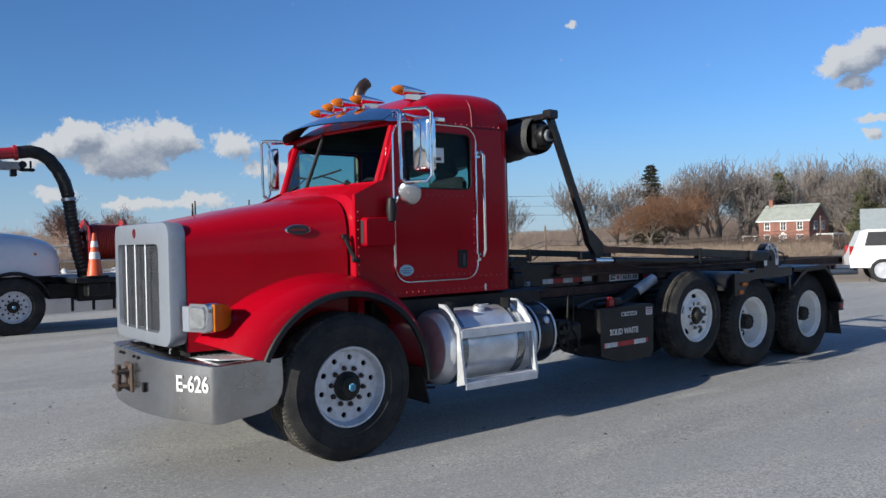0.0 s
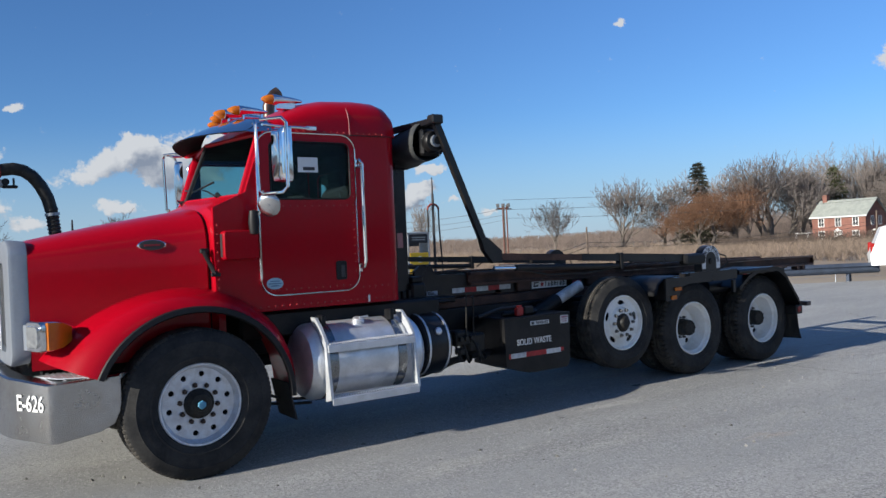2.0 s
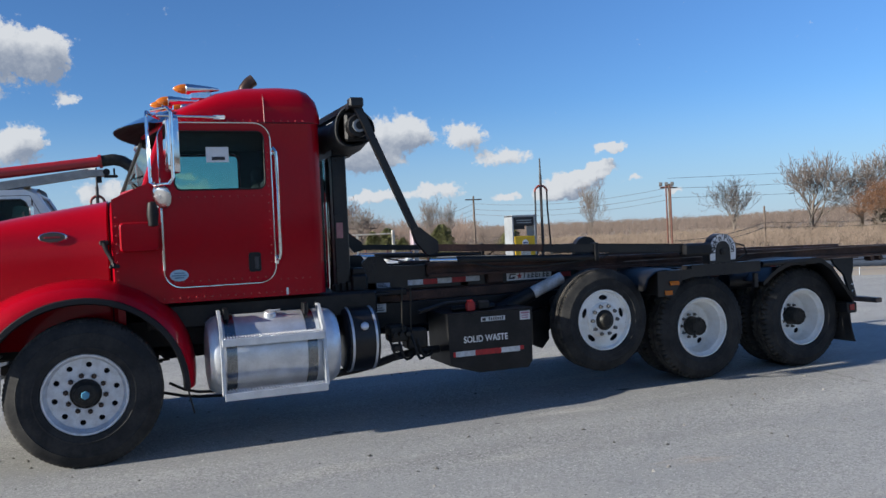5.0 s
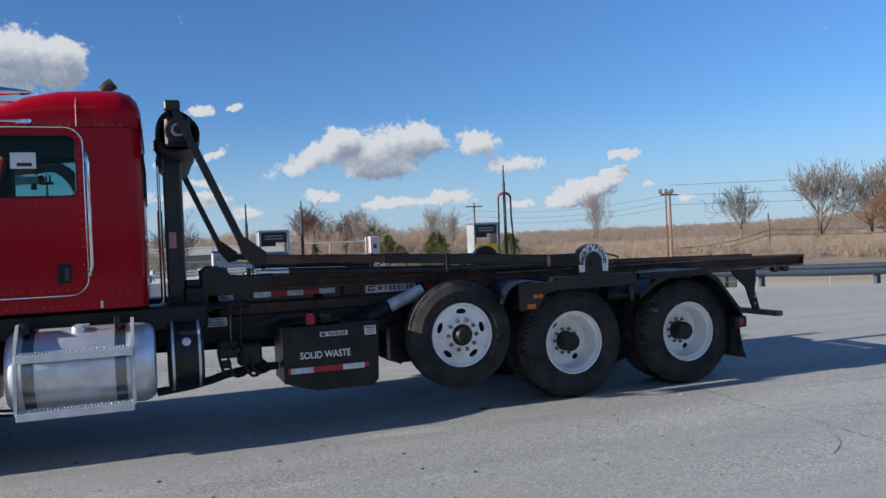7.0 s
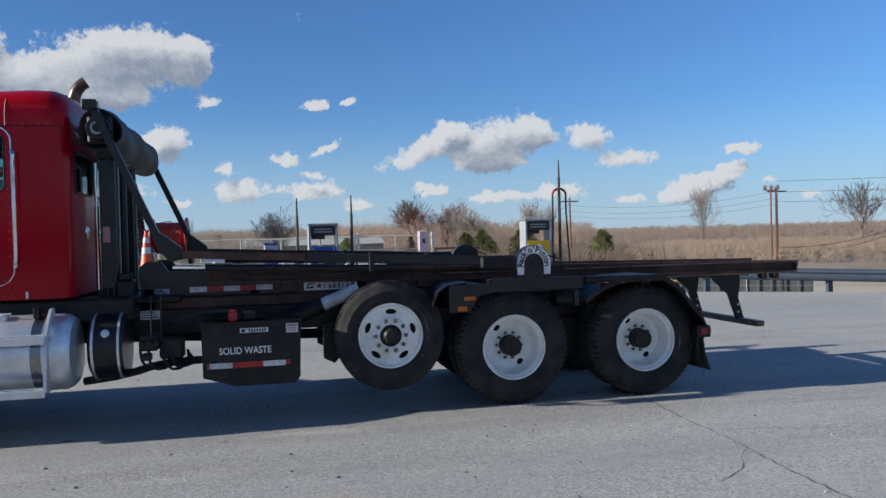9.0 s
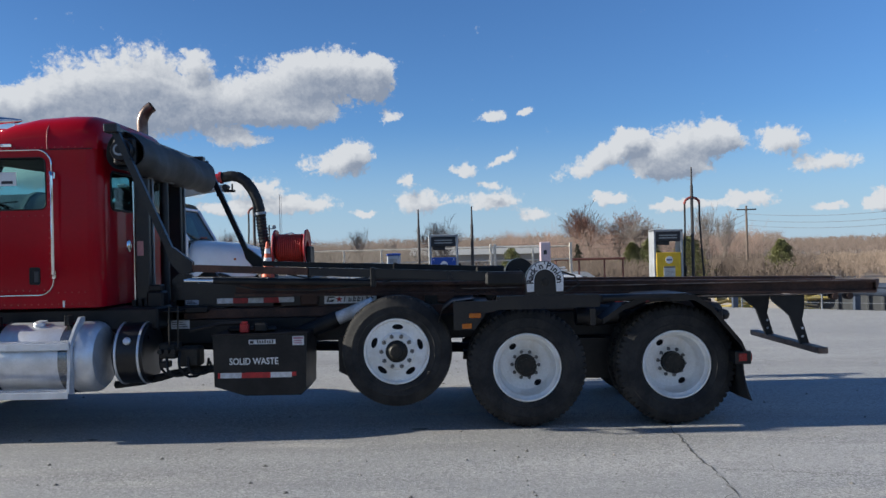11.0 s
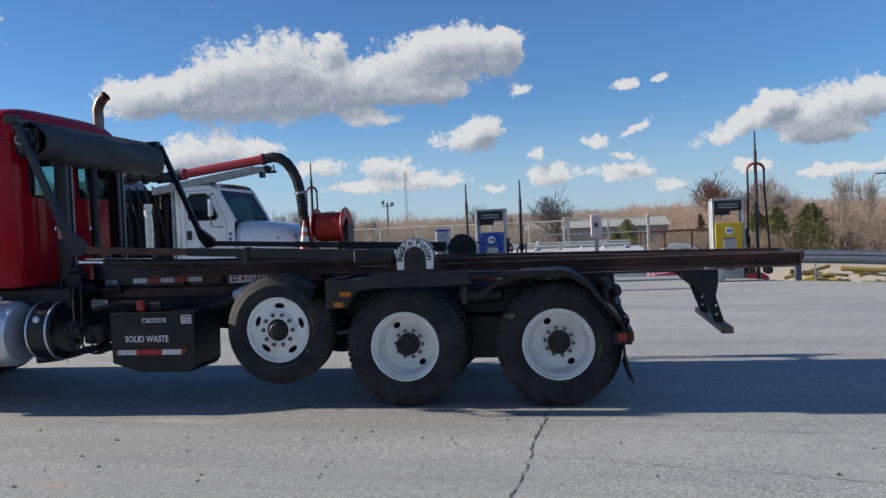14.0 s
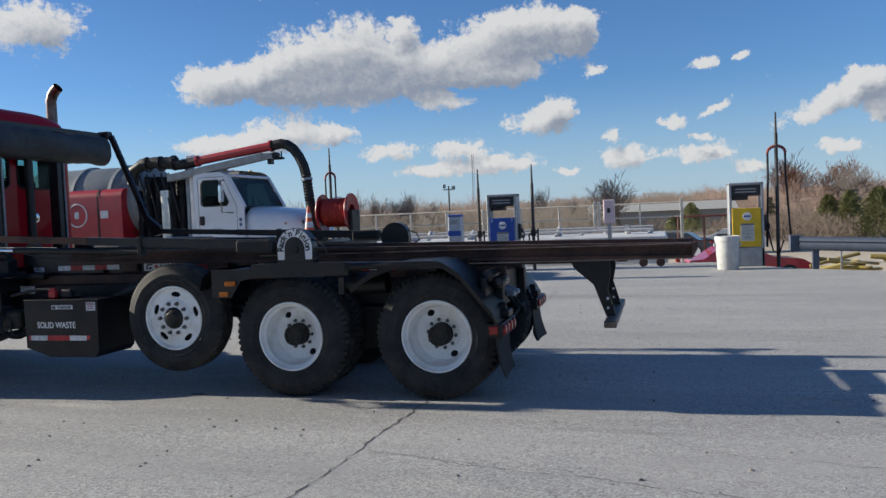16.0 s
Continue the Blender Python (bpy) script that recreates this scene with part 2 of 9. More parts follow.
def mapped_ground(name, kind):
    """Concrete with stains, streaks along the way of traffic, aggregate and pits; or dry grass and soil."""
    m = bpy.data.materials.new(name)
    m.use_nodes = True
    t = m.node_tree
    p = t.nodes["Principled BSDF"]
    L = t.links.new
    ge = t.nodes.new("ShaderNodeNewGeometry")
    pos = ge.outputs["Position"]

    def noise_of(scale, detail=4.0, rough=0.6, stretch=None):
        n = nd(t, "ShaderNodeTexNoise", i2=scale, i3=detail, i4=rough)
        if stretch:
            mp = nd(t, "ShaderNodeMapping", i3=stretch)
            L(pos, mp.inputs[0])
            L(mp.outputs[0], n.inputs[0])
        else:
            L(pos, n.inputs[0])
        return n.outputs[0]

    def blend(a, b, fac, lo, hi):
        r = nd(t, "ShaderNodeMapRange", interpolation_type="SMOOTHSTEP", i1=lo, i2=hi)
        L(fac, r.inputs[0])
        x = nd(t, "ShaderNodeMix", data_type="RGBA")
        L(r.outputs[0], x.inputs[0])
        for s, c in ((6, a), (7, b)):
            if isinstance(c, tuple):
                x.inputs[s].default_value = (*c, 1)
            else:
                L(c, x.inputs[s])
        return x.outputs[2]

    if kind == "concrete":
        c = blend((0.295, 0.296, 0.288), (0.350, 0.345, 0.332), noise_of(0.35, 6.0, 0.65, (0.5, 1.6, 1)), 0.38, 0.62)
        c = blend(c, (0.255, 0.254, 0.246), noise_of(0.16, 3.0, 0.5, (0.3, 2.6, 1)), 0.50, 0.64)
        c = blend(c, (0.40, 0.385, 0.35), noise_of(0.8, 6.0, 0.65, (0.35, 2.2, 1)), 0.54, 0.76)
        c = blend(c, (0.215, 0.21, 0.205), noise_of(0.5, 6.0, 0.7, (0.25, 3.0, 1)), 0.58, 0.78)
        c = blend(c, (0.40, 0.32, 0.24), noise_of(1.3, 4.0, 0.6, (0.6, 1.6, 1)), 0.70, 0.88)
        c = blend(c, (0.20, 0.195, 0.185), noise_of(7.0, 6.0, 0.75), 0.55, 0.75)
        c = blend(c, (0.15, 0.145, 0.14), noise_of(2.2, 6.0, 0.78, (0.5, 1.8, 1)), 0.63, 0.78)
        c = blend(c, (0.42, 0.33, 0.25), noise_of(0.55, 5.0, 0.7, (0.5, 1.5, 1)), 0.62, 0.80)
        c = blend(c, (0.11, 0.105, 0.10), noise_of(48.0, 3.0, 0.8), 0.59, 0.66)
        c = blend(c, (0.62, 0.60, 0.56), noise_of(36.0, 3.0, 0.8), 0.61, 0.69)
        ag = nd(t, "ShaderNodeTexVoronoi", i2=80.0)
        L(pos, ag.inputs[0])
        sx = nd(t, "ShaderNodeSeparateXYZ")
        L(ag.outputs[1], sx.inputs[0])
        wear = nd(t, "ShaderNodeMapRange", i1=0.36, i2=0.64, i3=0.16, i4=0.85)
        L(noise_of(0.7, 6.0, 0.7, (0.6, 1.6, 1)), wear.inputs[0])
        lift = nd(t, "ShaderNodeMath", operation="SUBTRACT", i1=0.5)
        L(sx.outputs[0], lift.inputs[0])
        amp = nd(t, "ShaderNodeMath", operation="MULTIPLY_ADD", i2=1.0)
        L(lift.outputs[0], amp.inputs[0])
        L(wear.outputs[0], amp.inputs[1])
        sc = nd(t, "ShaderNodeVectorMath", operation="SCALE")
        L(c, sc.inputs[0])
        L(amp.outputs[0], sc.inputs["Scale"])
        c = sc.outputs[0]
        vo = nd(t, "ShaderNodeTexVoronoi", i2=4.0)
        L(pos, vo.inputs[0])
        c = blend((0.05, 0.05, 0.05), c, vo.outputs[0], 0.028, 0.045)
        p.inputs["Roughness"].default_value = 0.85
        rel, depth = noise_of(45.0, 6.0, 0.8), 0.014
    else:
        c = blend((0.30, 0.235, 0.165), (0.24, 0.185, 0.13), noise_of(0.06, 6.0, 0.6), 0.4, 0.6)
        c = blend(c, (0.17, 0.16, 0.075), noise_of(0.035, 5.0, 0.6), 0.58, 0.70)
        c = blend(c, (0.29, 0.235, 0.17), noise_of(0.02, 3.0, 0.5, (0.5, 2.0, 1)), 0.56, 0.66)
        # a pale gravel verge round the yard gives way to brown fields
        away = nd(t, "ShaderNodeVectorMath", operation="LENGTH")
        L(pos, away.inputs[0])
        c = blend((0.46, 0.395, 0.305), c, away.outputs["Value"], 34.0, 58.0)
        c = blend(c, (0.21, 0.165, 0.11), noise_of(1.2, 6.0, 0.75), 0.58, 0.80)
        p.inputs["Roughness"].default_value = 0.95
        rel, depth = noise_of(2.0, 4.0, 0.7), 0.1
    L(c, p.inputs["Base Color"])
    b = nd(t, "ShaderNodeBump")
    b.inputs["Strength"].default_value = 0.5
    b.inputs["Distance"].default_value = depth
    L(rel, b.inputs["Height"])
    L(b.outputs[0], p.inputs["Normal"])
    return m


RED = mat("truck_red_paint", (0.33, 0.0010, 0.010), 0.36, 0.0, (0.31, 0.0010, 0.0092), 0.05, 1.5, 30, 0.0, 0.32, gloss=0.05)
BLACK = mat("black_chassis_paint", (0.0045, 0.005, 0.0065), 0.42, 0.0, (0.014, 0.013, 0.013), 0.3, 5, 60, 0.0008, gloss=0.32)
BLUEBLACK = mat("glossy_black_steel", (0.005, 0.006, 0.010), 0.30, 0.0, (0.016, 0.014, 0.013), 0.3, 4, 50, 0.0008, gloss=0.42)
RUBBER = mat("tyre_rubber", (0.015, 0.0155, 0.017), 0.75, 0.0, (0.036, 0.035, 0.034), 0.2, 5, 50, 0.001, gloss=0.25)
TREAD = mat("dusty_tread_rubber", (0.022, 0.021, 0.020), 0.9, 0.0, (0.07, 0.064, 0.056), 0.25, 9, 60, 0.001, gloss=0.2)
TRIM = mat("black_rubber_trim", (0.010, 0.010, 0.012), 0.5, gloss=0.3)
# Rivet heads lighter than the cab paint: their glint is put into the colour.
RIVET = mat("glint_rivet_heads", (0.42, 0.035, 0.04), 0.25, 0.0, (0.30, 0.02, 0.025), 0.1, 40, 90, 0.0, 0.5)
CHROME = mat("chrome", (0.80, 0.81, 0.83), 0.07, 1.0, (0.72, 0.73, 0.75), 0.03, 4, 40)
ALU = mat("brushed_aluminium", (0.72, 0.74, 0.78), 0.36, 0.65, (0.60, 0.615, 0.645), 0.08, 7, 120, 0.0003)
WHEELALU = mat("cast_wheel_aluminium", (0.66, 0.69, 0.74), 0.42, 0.5, (0.55, 0.56, 0.59), 0.08, 14, 120)
STEELBUMPER = mat("worn_bright_bumper_steel", (0.46, 0.47, 0.49), 0.25, 1.0, (0.36, 0.355, 0.35), 0.10, 3, 90, 0.0006)
SILVER = mat("silver_grille_paint", (0.34, 0.37, 0.42), 0.34, 0.6, (0.31, 0.34, 0.385), 0.04, 3, 60)
WHITE = mat("white_paint", (0.74, 0.75, 0.76), 0.4, 0.0, (0.64, 0.64, 0.63), 0.06, 3, 60, 0.0, 0.3)
WHEELWHITE = mat("grimy_white_wheel_paint", (0.84, 0.84, 0.82), 0.5, 0.0, (0.68, 0.65, 0.59), 0.10, 5, 80, 0.0, 0.0, 0.0, 0.58)
RUST = mat("rusty_rail_steel", (0.095, 0.047, 0.033), 0.6, 0.1, (0.040, 0.025, 0.020), 0.35, 2.5, 60, 0.001, gloss=0.3)
RUSTNUT = mat("rusty_nuts", (0.09, 0.06, 0.045), 0.7, 0.3)
GREASE = mat("greasy_dark_hub", (0.014, 0.015, 0.014), 0.5, 0.1, (0.028, 0.024, 0.020), 0.3, 20, 80, gloss=0.3)
AMBER = mat("amber_lens", (0.50, 0.135, 0.008), 0.22, 0.0, (0.42, 0.10, 0.006), 0.05)
REDLENS = mat("red_lens", (0.30, 0.012, 0.010), 0.25)
CLEARLENS = mat("clear_lamp_lens", (0.55, 0.57, 0.58), 0.08, 0.75, (0.35, 0.36, 0.37), 0.15, 30)
TAPEWHITE = mat("white_reflective_tape", (0.62, 0.63, 0.65), 0.4, 0.0, (0.45, 0.45, 0.45), 0.1, 20)
TAPERED = mat("red_reflective_tape", (0.45, 0.015, 0.02), 0.4, 0.0, (0.30, 0.012, 0.015), 0.1, 20)
TARP = mat("dark_grey_vinyl_tarp", (0.030, 0.034, 0.037), 0.6, 0.0, (0.055, 0.056, 0.055), 0.2, 6, 40, 0.002, gloss=0.3)
INK = mat("dark_print", (0.02, 0.02, 0.024), 0.6)
BLUE = mat("blue_plastic", (0.012, 0.07, 0.36), 0.4, 0.0, (0.010, 0.06, 0.30), 0.06)
YELLOW = mat("yellow_panel", (0.72, 0.46, 0.015), 0.45, 0.0, (0.64, 0.40, 0.013), 0.05)
RAILSTEEL = mat("weathered_guard_rail_steel", (0.07, 0.09, 0.13), 0.5, 0.3, (0.055, 0.07, 0.10), 0.12, 3)
WORN = mat("scraped_flange_steel", (0.24, 0.19, 0.16), 0.5, 0.4, (0.12, 0.08, 0.06), 0.3, 4)
NUTSTEEL = mat("grimy_nut_steel", (0.20, 0.20, 0.20), 0.5, 0.4, (0.10, 0.09, 0.08), 0.2, 30)
GREY = mat("grey_sheet_metal", (0.36, 0.38, 0.40), 0.45, 0.3, (0.29, 0.30, 0.31), 0.08, 4)
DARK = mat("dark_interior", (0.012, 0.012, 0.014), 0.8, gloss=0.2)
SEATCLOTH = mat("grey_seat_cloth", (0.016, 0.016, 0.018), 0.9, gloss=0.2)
STICKER = mat("pale_blue_sticker", (0.33, 0.50, 0.62), 0.4)
HOSE = mat("black_hose_rubber", (0.010, 0.010, 0.011), 0.55, 0.0, (0.022, 0.022, 0.022), 0.2, 9, gloss=0.3)
GLASS = glass("tinted_cab_glass", (0.62, 0.78, 0.77))
DARKGLASS = glass("dark_tinted_truck_glass", (0.34, 0.42, 0.42))
OLDEXHAUST = mat("heat_browned_exhaust_steel", (0.17, 0.12, 0.10), 0.34, 0.8, (0.075, 0.05, 0.042), 0.15, 5)
GALV = mat("galvanised_steel", (0.30, 0.33, 0.37), 0.45, 0.6, (0.23, 0.25, 0.28), 0.12, 6)
CREAM = mat("cream_painted_rail", (0.62, 0.58, 0.50), 0.6)
ORANGE = mat("orange_cone_plastic", (0.62, 0.085, 0.02), 0.5, 0.0, (0.50, 0.07, 0.02), 0.08)
HOSERED = mat("red_hose", (0.42, 0.03, 0.018), 0.55, 0.0, (0.34, 0.025, 0.015), 0.15, 12)
REELRED = mat("red_enamel", (0.36, 0.012, 0.020), 0.4, 0.0, (0.28, 0.010, 0.016), 0.08, 3, 40, 0.0, 0.3)
BARK = mat("grey_brown_bark", (0.15, 0.125, 0.105), 0.95, 0.0, (0.17, 0.145, 0.125), 0.2, 1.2, 8)
TWIG = mat("bare_twigs", (0.185, 0.160, 0.148), 0.95, 0.0, (0.145, 0.124, 0.114), 0.2, 0.6, 6, 0.0, 0.0, 0.25)
TWIGRED = mat("budding_reddish_twigs", (0.26, 0.13, 0.09), 0.95, 0.0, (0.19, 0.12, 0.085), 0.2, 0.3, 6, 0.0, 0.0, 0.3)
LEAFBROWN = mat("dry_brown_leaves", (0.165, 0.080, 0.042), 0.9, 0.0, (0.115, 0.062, 0.036), 0.2, 0.8, 8, 0.0, 0.0, 0.35)
NEEDLE = mat("pine_needles", (0.15, 0.16, 0.065), 0.85, 0.0, (0.20, 0.20, 0.085), 0.2, 1.0, 8, 0.0, 0.0, 0.4)
NEEDLEDARK = mat("dark_spruce_needles", (0.032, 0.036, 0.022), 0.9, 0.0, (0.050, 0.050, 0.028), 0.2, 1.0, 8, 0.0, 0.0, 0.4)
BRICK = mat("red_house_brick", (0.235, 0.105, 0.080), 0.9, 0.0, (0.19, 0.088, 0.068), 0.12, 1.0, 14, 0.004)
SHINGLE = mat("grey_green_shingles", (0.30, 0.32, 0.29), 0.9, 0.0, (0.25, 0.27, 0.25), 0.12, 1.0, 9)
WOODPOLE = mat("weathered_pole_wood", (0.17, 0.13, 0.10), 0.9, 0.0, (0.11, 0.085, 0.07), 0.15, 2)
REDPOLE = mat("rust_red_steel_pole", (0.14, 0.055, 0.04), 0.7)
CONCRETE = mapped_ground("worn_concrete", "concrete")
FIELD = mapped_ground("dry_field", "field")

# ---- shapes ----


class M:
    """A mesh in the making: corners and faces."""

    def __init__(self):
        self.v, self.f = [], []

    def add(self, verts, faces, m=None):
        k = len(self.v)
        self.v += [tuple(m @ Vector(p)) for p in verts] if m else [tuple(p) for p in verts]
        self.f += [tuple(i + k for i in q) for q in faces]
        return self

    def box(self, x0, x1, y0, y1, z0, z1, b=0.008, m=None):
        b = min(b, abs(x1 - x0) * 0.45, abs(y1 - y0) * 0.45, abs(z1 - z0) * 0.45)
        X, Y, Z = (x0, x1), (y0, y1), (z0, z1)
        s = (1, -1)
        v = []
        for i in range(2):
            for j in range(2):
                for k in range(2):
                    v += [(X[i], Y[j] + s[j] * b, Z[k] + s[k] * b), (X[i] + s[i] * b, Y[j], Z[k] + s[k] * b), (X[i] + s[i] * b, Y[j] + s[j] * b, Z[k])]
        c = lambda i, j, k, a: (i * 4 + j * 2 + k) * 3 + a
        f = []
        for i in range(2):
            q = [c(i, 0, 0, 0), c(i, 1, 0, 0), c(i, 1, 1, 0), c(i, 0, 1, 0)]
            f.append(q if i else q[::-1])
            q = [c(0, i, 0, 1), c(1, i, 0, 1), c(1, i, 1, 1), c(0, i, 1, 1)]
            f.append(q[::-1] if i else q)
            q = [c(0, 0, i, 2), c(1, 0, i, 2), c(1, 1, i, 2), c(0, 1, i, 2)]
            f.append(q if i else q[::-1])
        for i in range(2):
            for j in range(2):
                q = [c(i, j, 0, 0), c(i, j, 1, 0), c(i, j, 1, 1), c(i, j, 0, 1)]
                f.append(q if i == j else q[::-1])
                q = [c(0, i, j, 1), c(0, i, j, 2), c(1, i, j, 2), c(1, i, j, 1)]
                f.append(q if i == j else q[::-1])
                q = [c(i, 0, j, 2), c(i, 0, j, 0), c(i, 1, j, 0), c(i, 1, j, 2)]
                f.append(q if i == j else q[::-1])
                for k in range(2):
                    q = [c(i, j, k, 0), c(i, j, k, 1), c(i, j, k, 2)]
                    f.append(q if (i + j + k) % 2 else q[::-1])
        return self.add(v, f, m)

    def cyl(self, p, q, r, r2=None, n=16, cap=True):
        p, q = Vector(p), Vector(q)
        r2 = r if r2 is None else r2
        d = (q - p).normalized()
        a = d.orthogonal().normalized()
        b = d.cross(a)
        v = []
        for o, s in ((p, r), (q, r2)):
            v += [o + (a * math.cos(2 * math.pi * i / n) + b * math.sin(2 * math.pi * i / n)) * s for i in range(n)]
        f = [(i, (i + 1) % n, n + (i + 1) % n, n + i) for i in range(n)]
        if cap:
            f += [tuple(range(n))[::-1], tuple(range(n, 2 * n))]
        return self.add(v, f)

    def tube(self, pts, r, n=8, cap=True):
        pts = [Vector(p) for p in pts]
        rs = r if isinstance(r, (list, tuple)) else [r] * len(pts)
        v, a = [], None
        for i, p in enumerate(pts):
            d = (pts[min(i + 1, len(pts) - 1)] - pts[max(i - 1, 0)]).normalized()
            a = d.orthogonal().normalized() if a is None else (a - d * a.dot(d)).normalized()
            b = d.cross(a)
            v += [p + (a * math.cos(2 * math.pi * k / n) + b * math.sin(2 * math.pi * k / n)) * rs[i] for k in range(n)]
        f = [(i * n + k, i * n + (k + 1) % n, (i + 1) * n + (k + 1) % n, (i + 1) * n + k) for i in range(len(pts) - 1) for k in range(n)]
        if cap:
            f += [tuple(range(n))[::-1], tuple(range((len(pts) - 1) * n, len(pts) * n))]
        return self.add(v, f)

    def lathe(self, prof, o, axis, n=48, vary=None):
        """Turns the outline (radius, along) round an axis through o. vary(i, k, r): the radius at step i, ring k."""
        o, d = Vector(o), Vector(axis).normalized()
        a = Vector((0, 0, 1)) if abs(d.z) < 0.9 else Vector((1, 0, 0))
        a = (a - d * a.dot(d)).normalized()
        b = d.cross(a)
        v = []
        for k, (r, h) in enumerate(prof):
            for i in range(n):
                rr = vary(i, k, r) if vary else r
                v.append(o + d * h + (a * math.cos(2 * math.pi * i / n) + b * math.sin(2 * math.pi * i / n)) * rr)
        f = [(k * n + i, k * n + (i + 1) % n, (k + 1) * n + (i + 1) % n, (k + 1) * n + i) for k in range(len(prof) - 1) for i in range(n)]
        return self.add(v, f)

    def prism(self, poly, axis, d0, d1):
        """A flat outline pushed along an axis. x: (y, z) outline; y: (x, z); z: (x, y)."""
        n = len(poly)
        put = {"x": lambda a, b, d: (d, a, b), "y": lambda a, b, d: (a, d, b), "z": lambda a, b, d: (a, b, d)}[axis]
        v = [put(a, b, d0) for a, b in poly] + [put(a, b, d1) for a, b in poly]
        f = [tuple(range(n)), tuple(range(n, 2 * n))[::-1]] + [((i + 1) % n, i, n + i, n + (i + 1) % n) for i in range(n)]
        return self.add(v, f)

    def loft(self, rings, closed=True, cap=False):
        n = len(rings[0])
        v = [p for r in rings for p in r]
        f = [(k * n + i, k * n + (i + 1) % n, (k + 1) * n + (i + 1) % n, (k + 1) * n + i) for k in range(len(rings) - 1) for i in range(n if closed else n - 1)]
        if cap:
            f += [tuple(range(n))[::-1], tuple(range((len(rings) - 1) * n, len(rings) * n))]
        return self.add(v, f)

    def holed(self, outer, hole, axis, d0, d1):
        """A plate with a hole: two outlines with as many points each, pushed along an axis."""
        n = len(outer)
        put = {"x": lambda a, b, d: (d, a, b), "y": lambda a, b, d: (a, d, b), "z": lambda a, b, d: (a, b, d)}[axis]
        v = [put(a, b, d) for line, d in ((outer, d0), (hole, d0), (hole, d1), (outer, d1)) for a, b in line]
        f = [(k * n + i, k * n + (i + 1) % n, ((k + 1) % 4) * n + (i + 1) % n, ((k + 1) % 4) * n + i) for k in range(4) for i in range(n)]
        return self.add(v, f)

    def mesh(self, name, sharp=35):
        me = bpy.data.meshes.new(name)
        me.from_pydata([tuple(p) for p in self.v], [], self.f)
        me.validate()
        bm = bmesh.new()
        bm.from_mesh(me)
        bmesh.ops.recalc_face_normals(bm, faces=bm.faces)
        bm.to_mesh(me)
        bm.free()
        me.polygons.foreach_set("use_smooth", [True] * len(me.polygons))
        me.set_sharp_from_angle(angle=radians(sharp))
        return me


def part(name, m, material, parent=None, label="", at=None, kind=""):
    """Links a mesh as one object, under a thing or a part."""
    me = m if isinstance(m, bpy.types.Mesh) else m.mesh(name)
    if not me.materials:
        me.materials.append(material)
    ob = new(name, me)
    if parent is not None:
        ob.parent = parent
    if at is not None:
        ob.matrix_basis = at
    return tagged(ob, label, kind=kind)


def thing(name, at, label, category, group="", kind=""):
    """The Empty at the base of a thing with several parts."""
    ob = new(name)
    ob.matrix_basis = at
    return tagged(ob, label, category, group, kind)


def rounded(x0, x1, z0, z1, r, k=5):
    """The corners of a rectangle with rounded corners, in order."""
    out = []
    for cx, cz, a0 in ((x1 - r, z1 - r, 0), (x0 + r, z1 - r, 90), (x0 + r, z0 + r, 180), (x1 - r, z0 + r, 270)):
        out += [(cx + r * math.cos(radians(a0 + 90 * i / k)), cz + r * math.sin(radians(a0 + 90 * i / k))) for i in range(k + 1)]
    return out


def reach(poly, c, ways):
    """Where rays from c in the given directions leave an outline."""
    out = []
    for w in ways:
        dx, dz = math.cos(w), math.sin(w)
        best = 0.0
        for (ax, az), (bx, bz) in zip(poly, poly[1:] + poly[:1]):
            ex, ez = bx - ax, bz - az
            den = dx * ez - dz * ex
            if abs(den) > 1e-9:
                s = ((ax - c[0]) * ez - (az - c[1]) * ex) / den
                u = ((ax - c[0]) * dz - (az - c[1]) * dx) / den
                if s > 0 and -1e-6 <= u <= 1 + 1e-6:
                    best = max(best, s)
        out.append((c[0] + dx * best, c[1] + dz * best))
    return out


def plate_with_hole(m, outer, hole, axis, d0, d1):
    c = (sum(p[0] for p in hole) / len(hole), sum(p[1] for p in hole) / len(hole))
    ways = sorted({round(math.atan2(p[1] - c[1], p[0] - c[0]), 4) for p in outer + hole})
    return m.holed(reach(outer, c, ways), reach(hole, c, ways), axis, d0, d1)


def words(text, size, material, parent, at, name="lettering", width=1.0, label="", bold=0.0):
    cu = bpy.data.curves.new(name, "FONT")
    cu.body, cu.size, cu.extrude, cu.align_x, cu.align_y = text, size, 0.0008, "CENTER", "CENTER"
    cu.resolution_u, cu.offset = 3, bold
    flat = bpy.data.objects.new(name, cu)
    scene.collection.objects.link(flat)
    bpy.context.view_layer.update()
    me = bpy.data.meshes.new_from_object(flat.evaluated_get(bpy.context.evaluated_depsgraph_get()))
    bpy.data.objects.remove(flat)
    me.materials.clear()
    me.materials.append(material)
    ob = new(name, me)
    ob.parent = parent
    ob.matrix_basis = at @ Matrix.Diagonal((width, 1, 1, 1))
    return tagged(ob, label)

# ---- wheels ----
WHEEL = {}


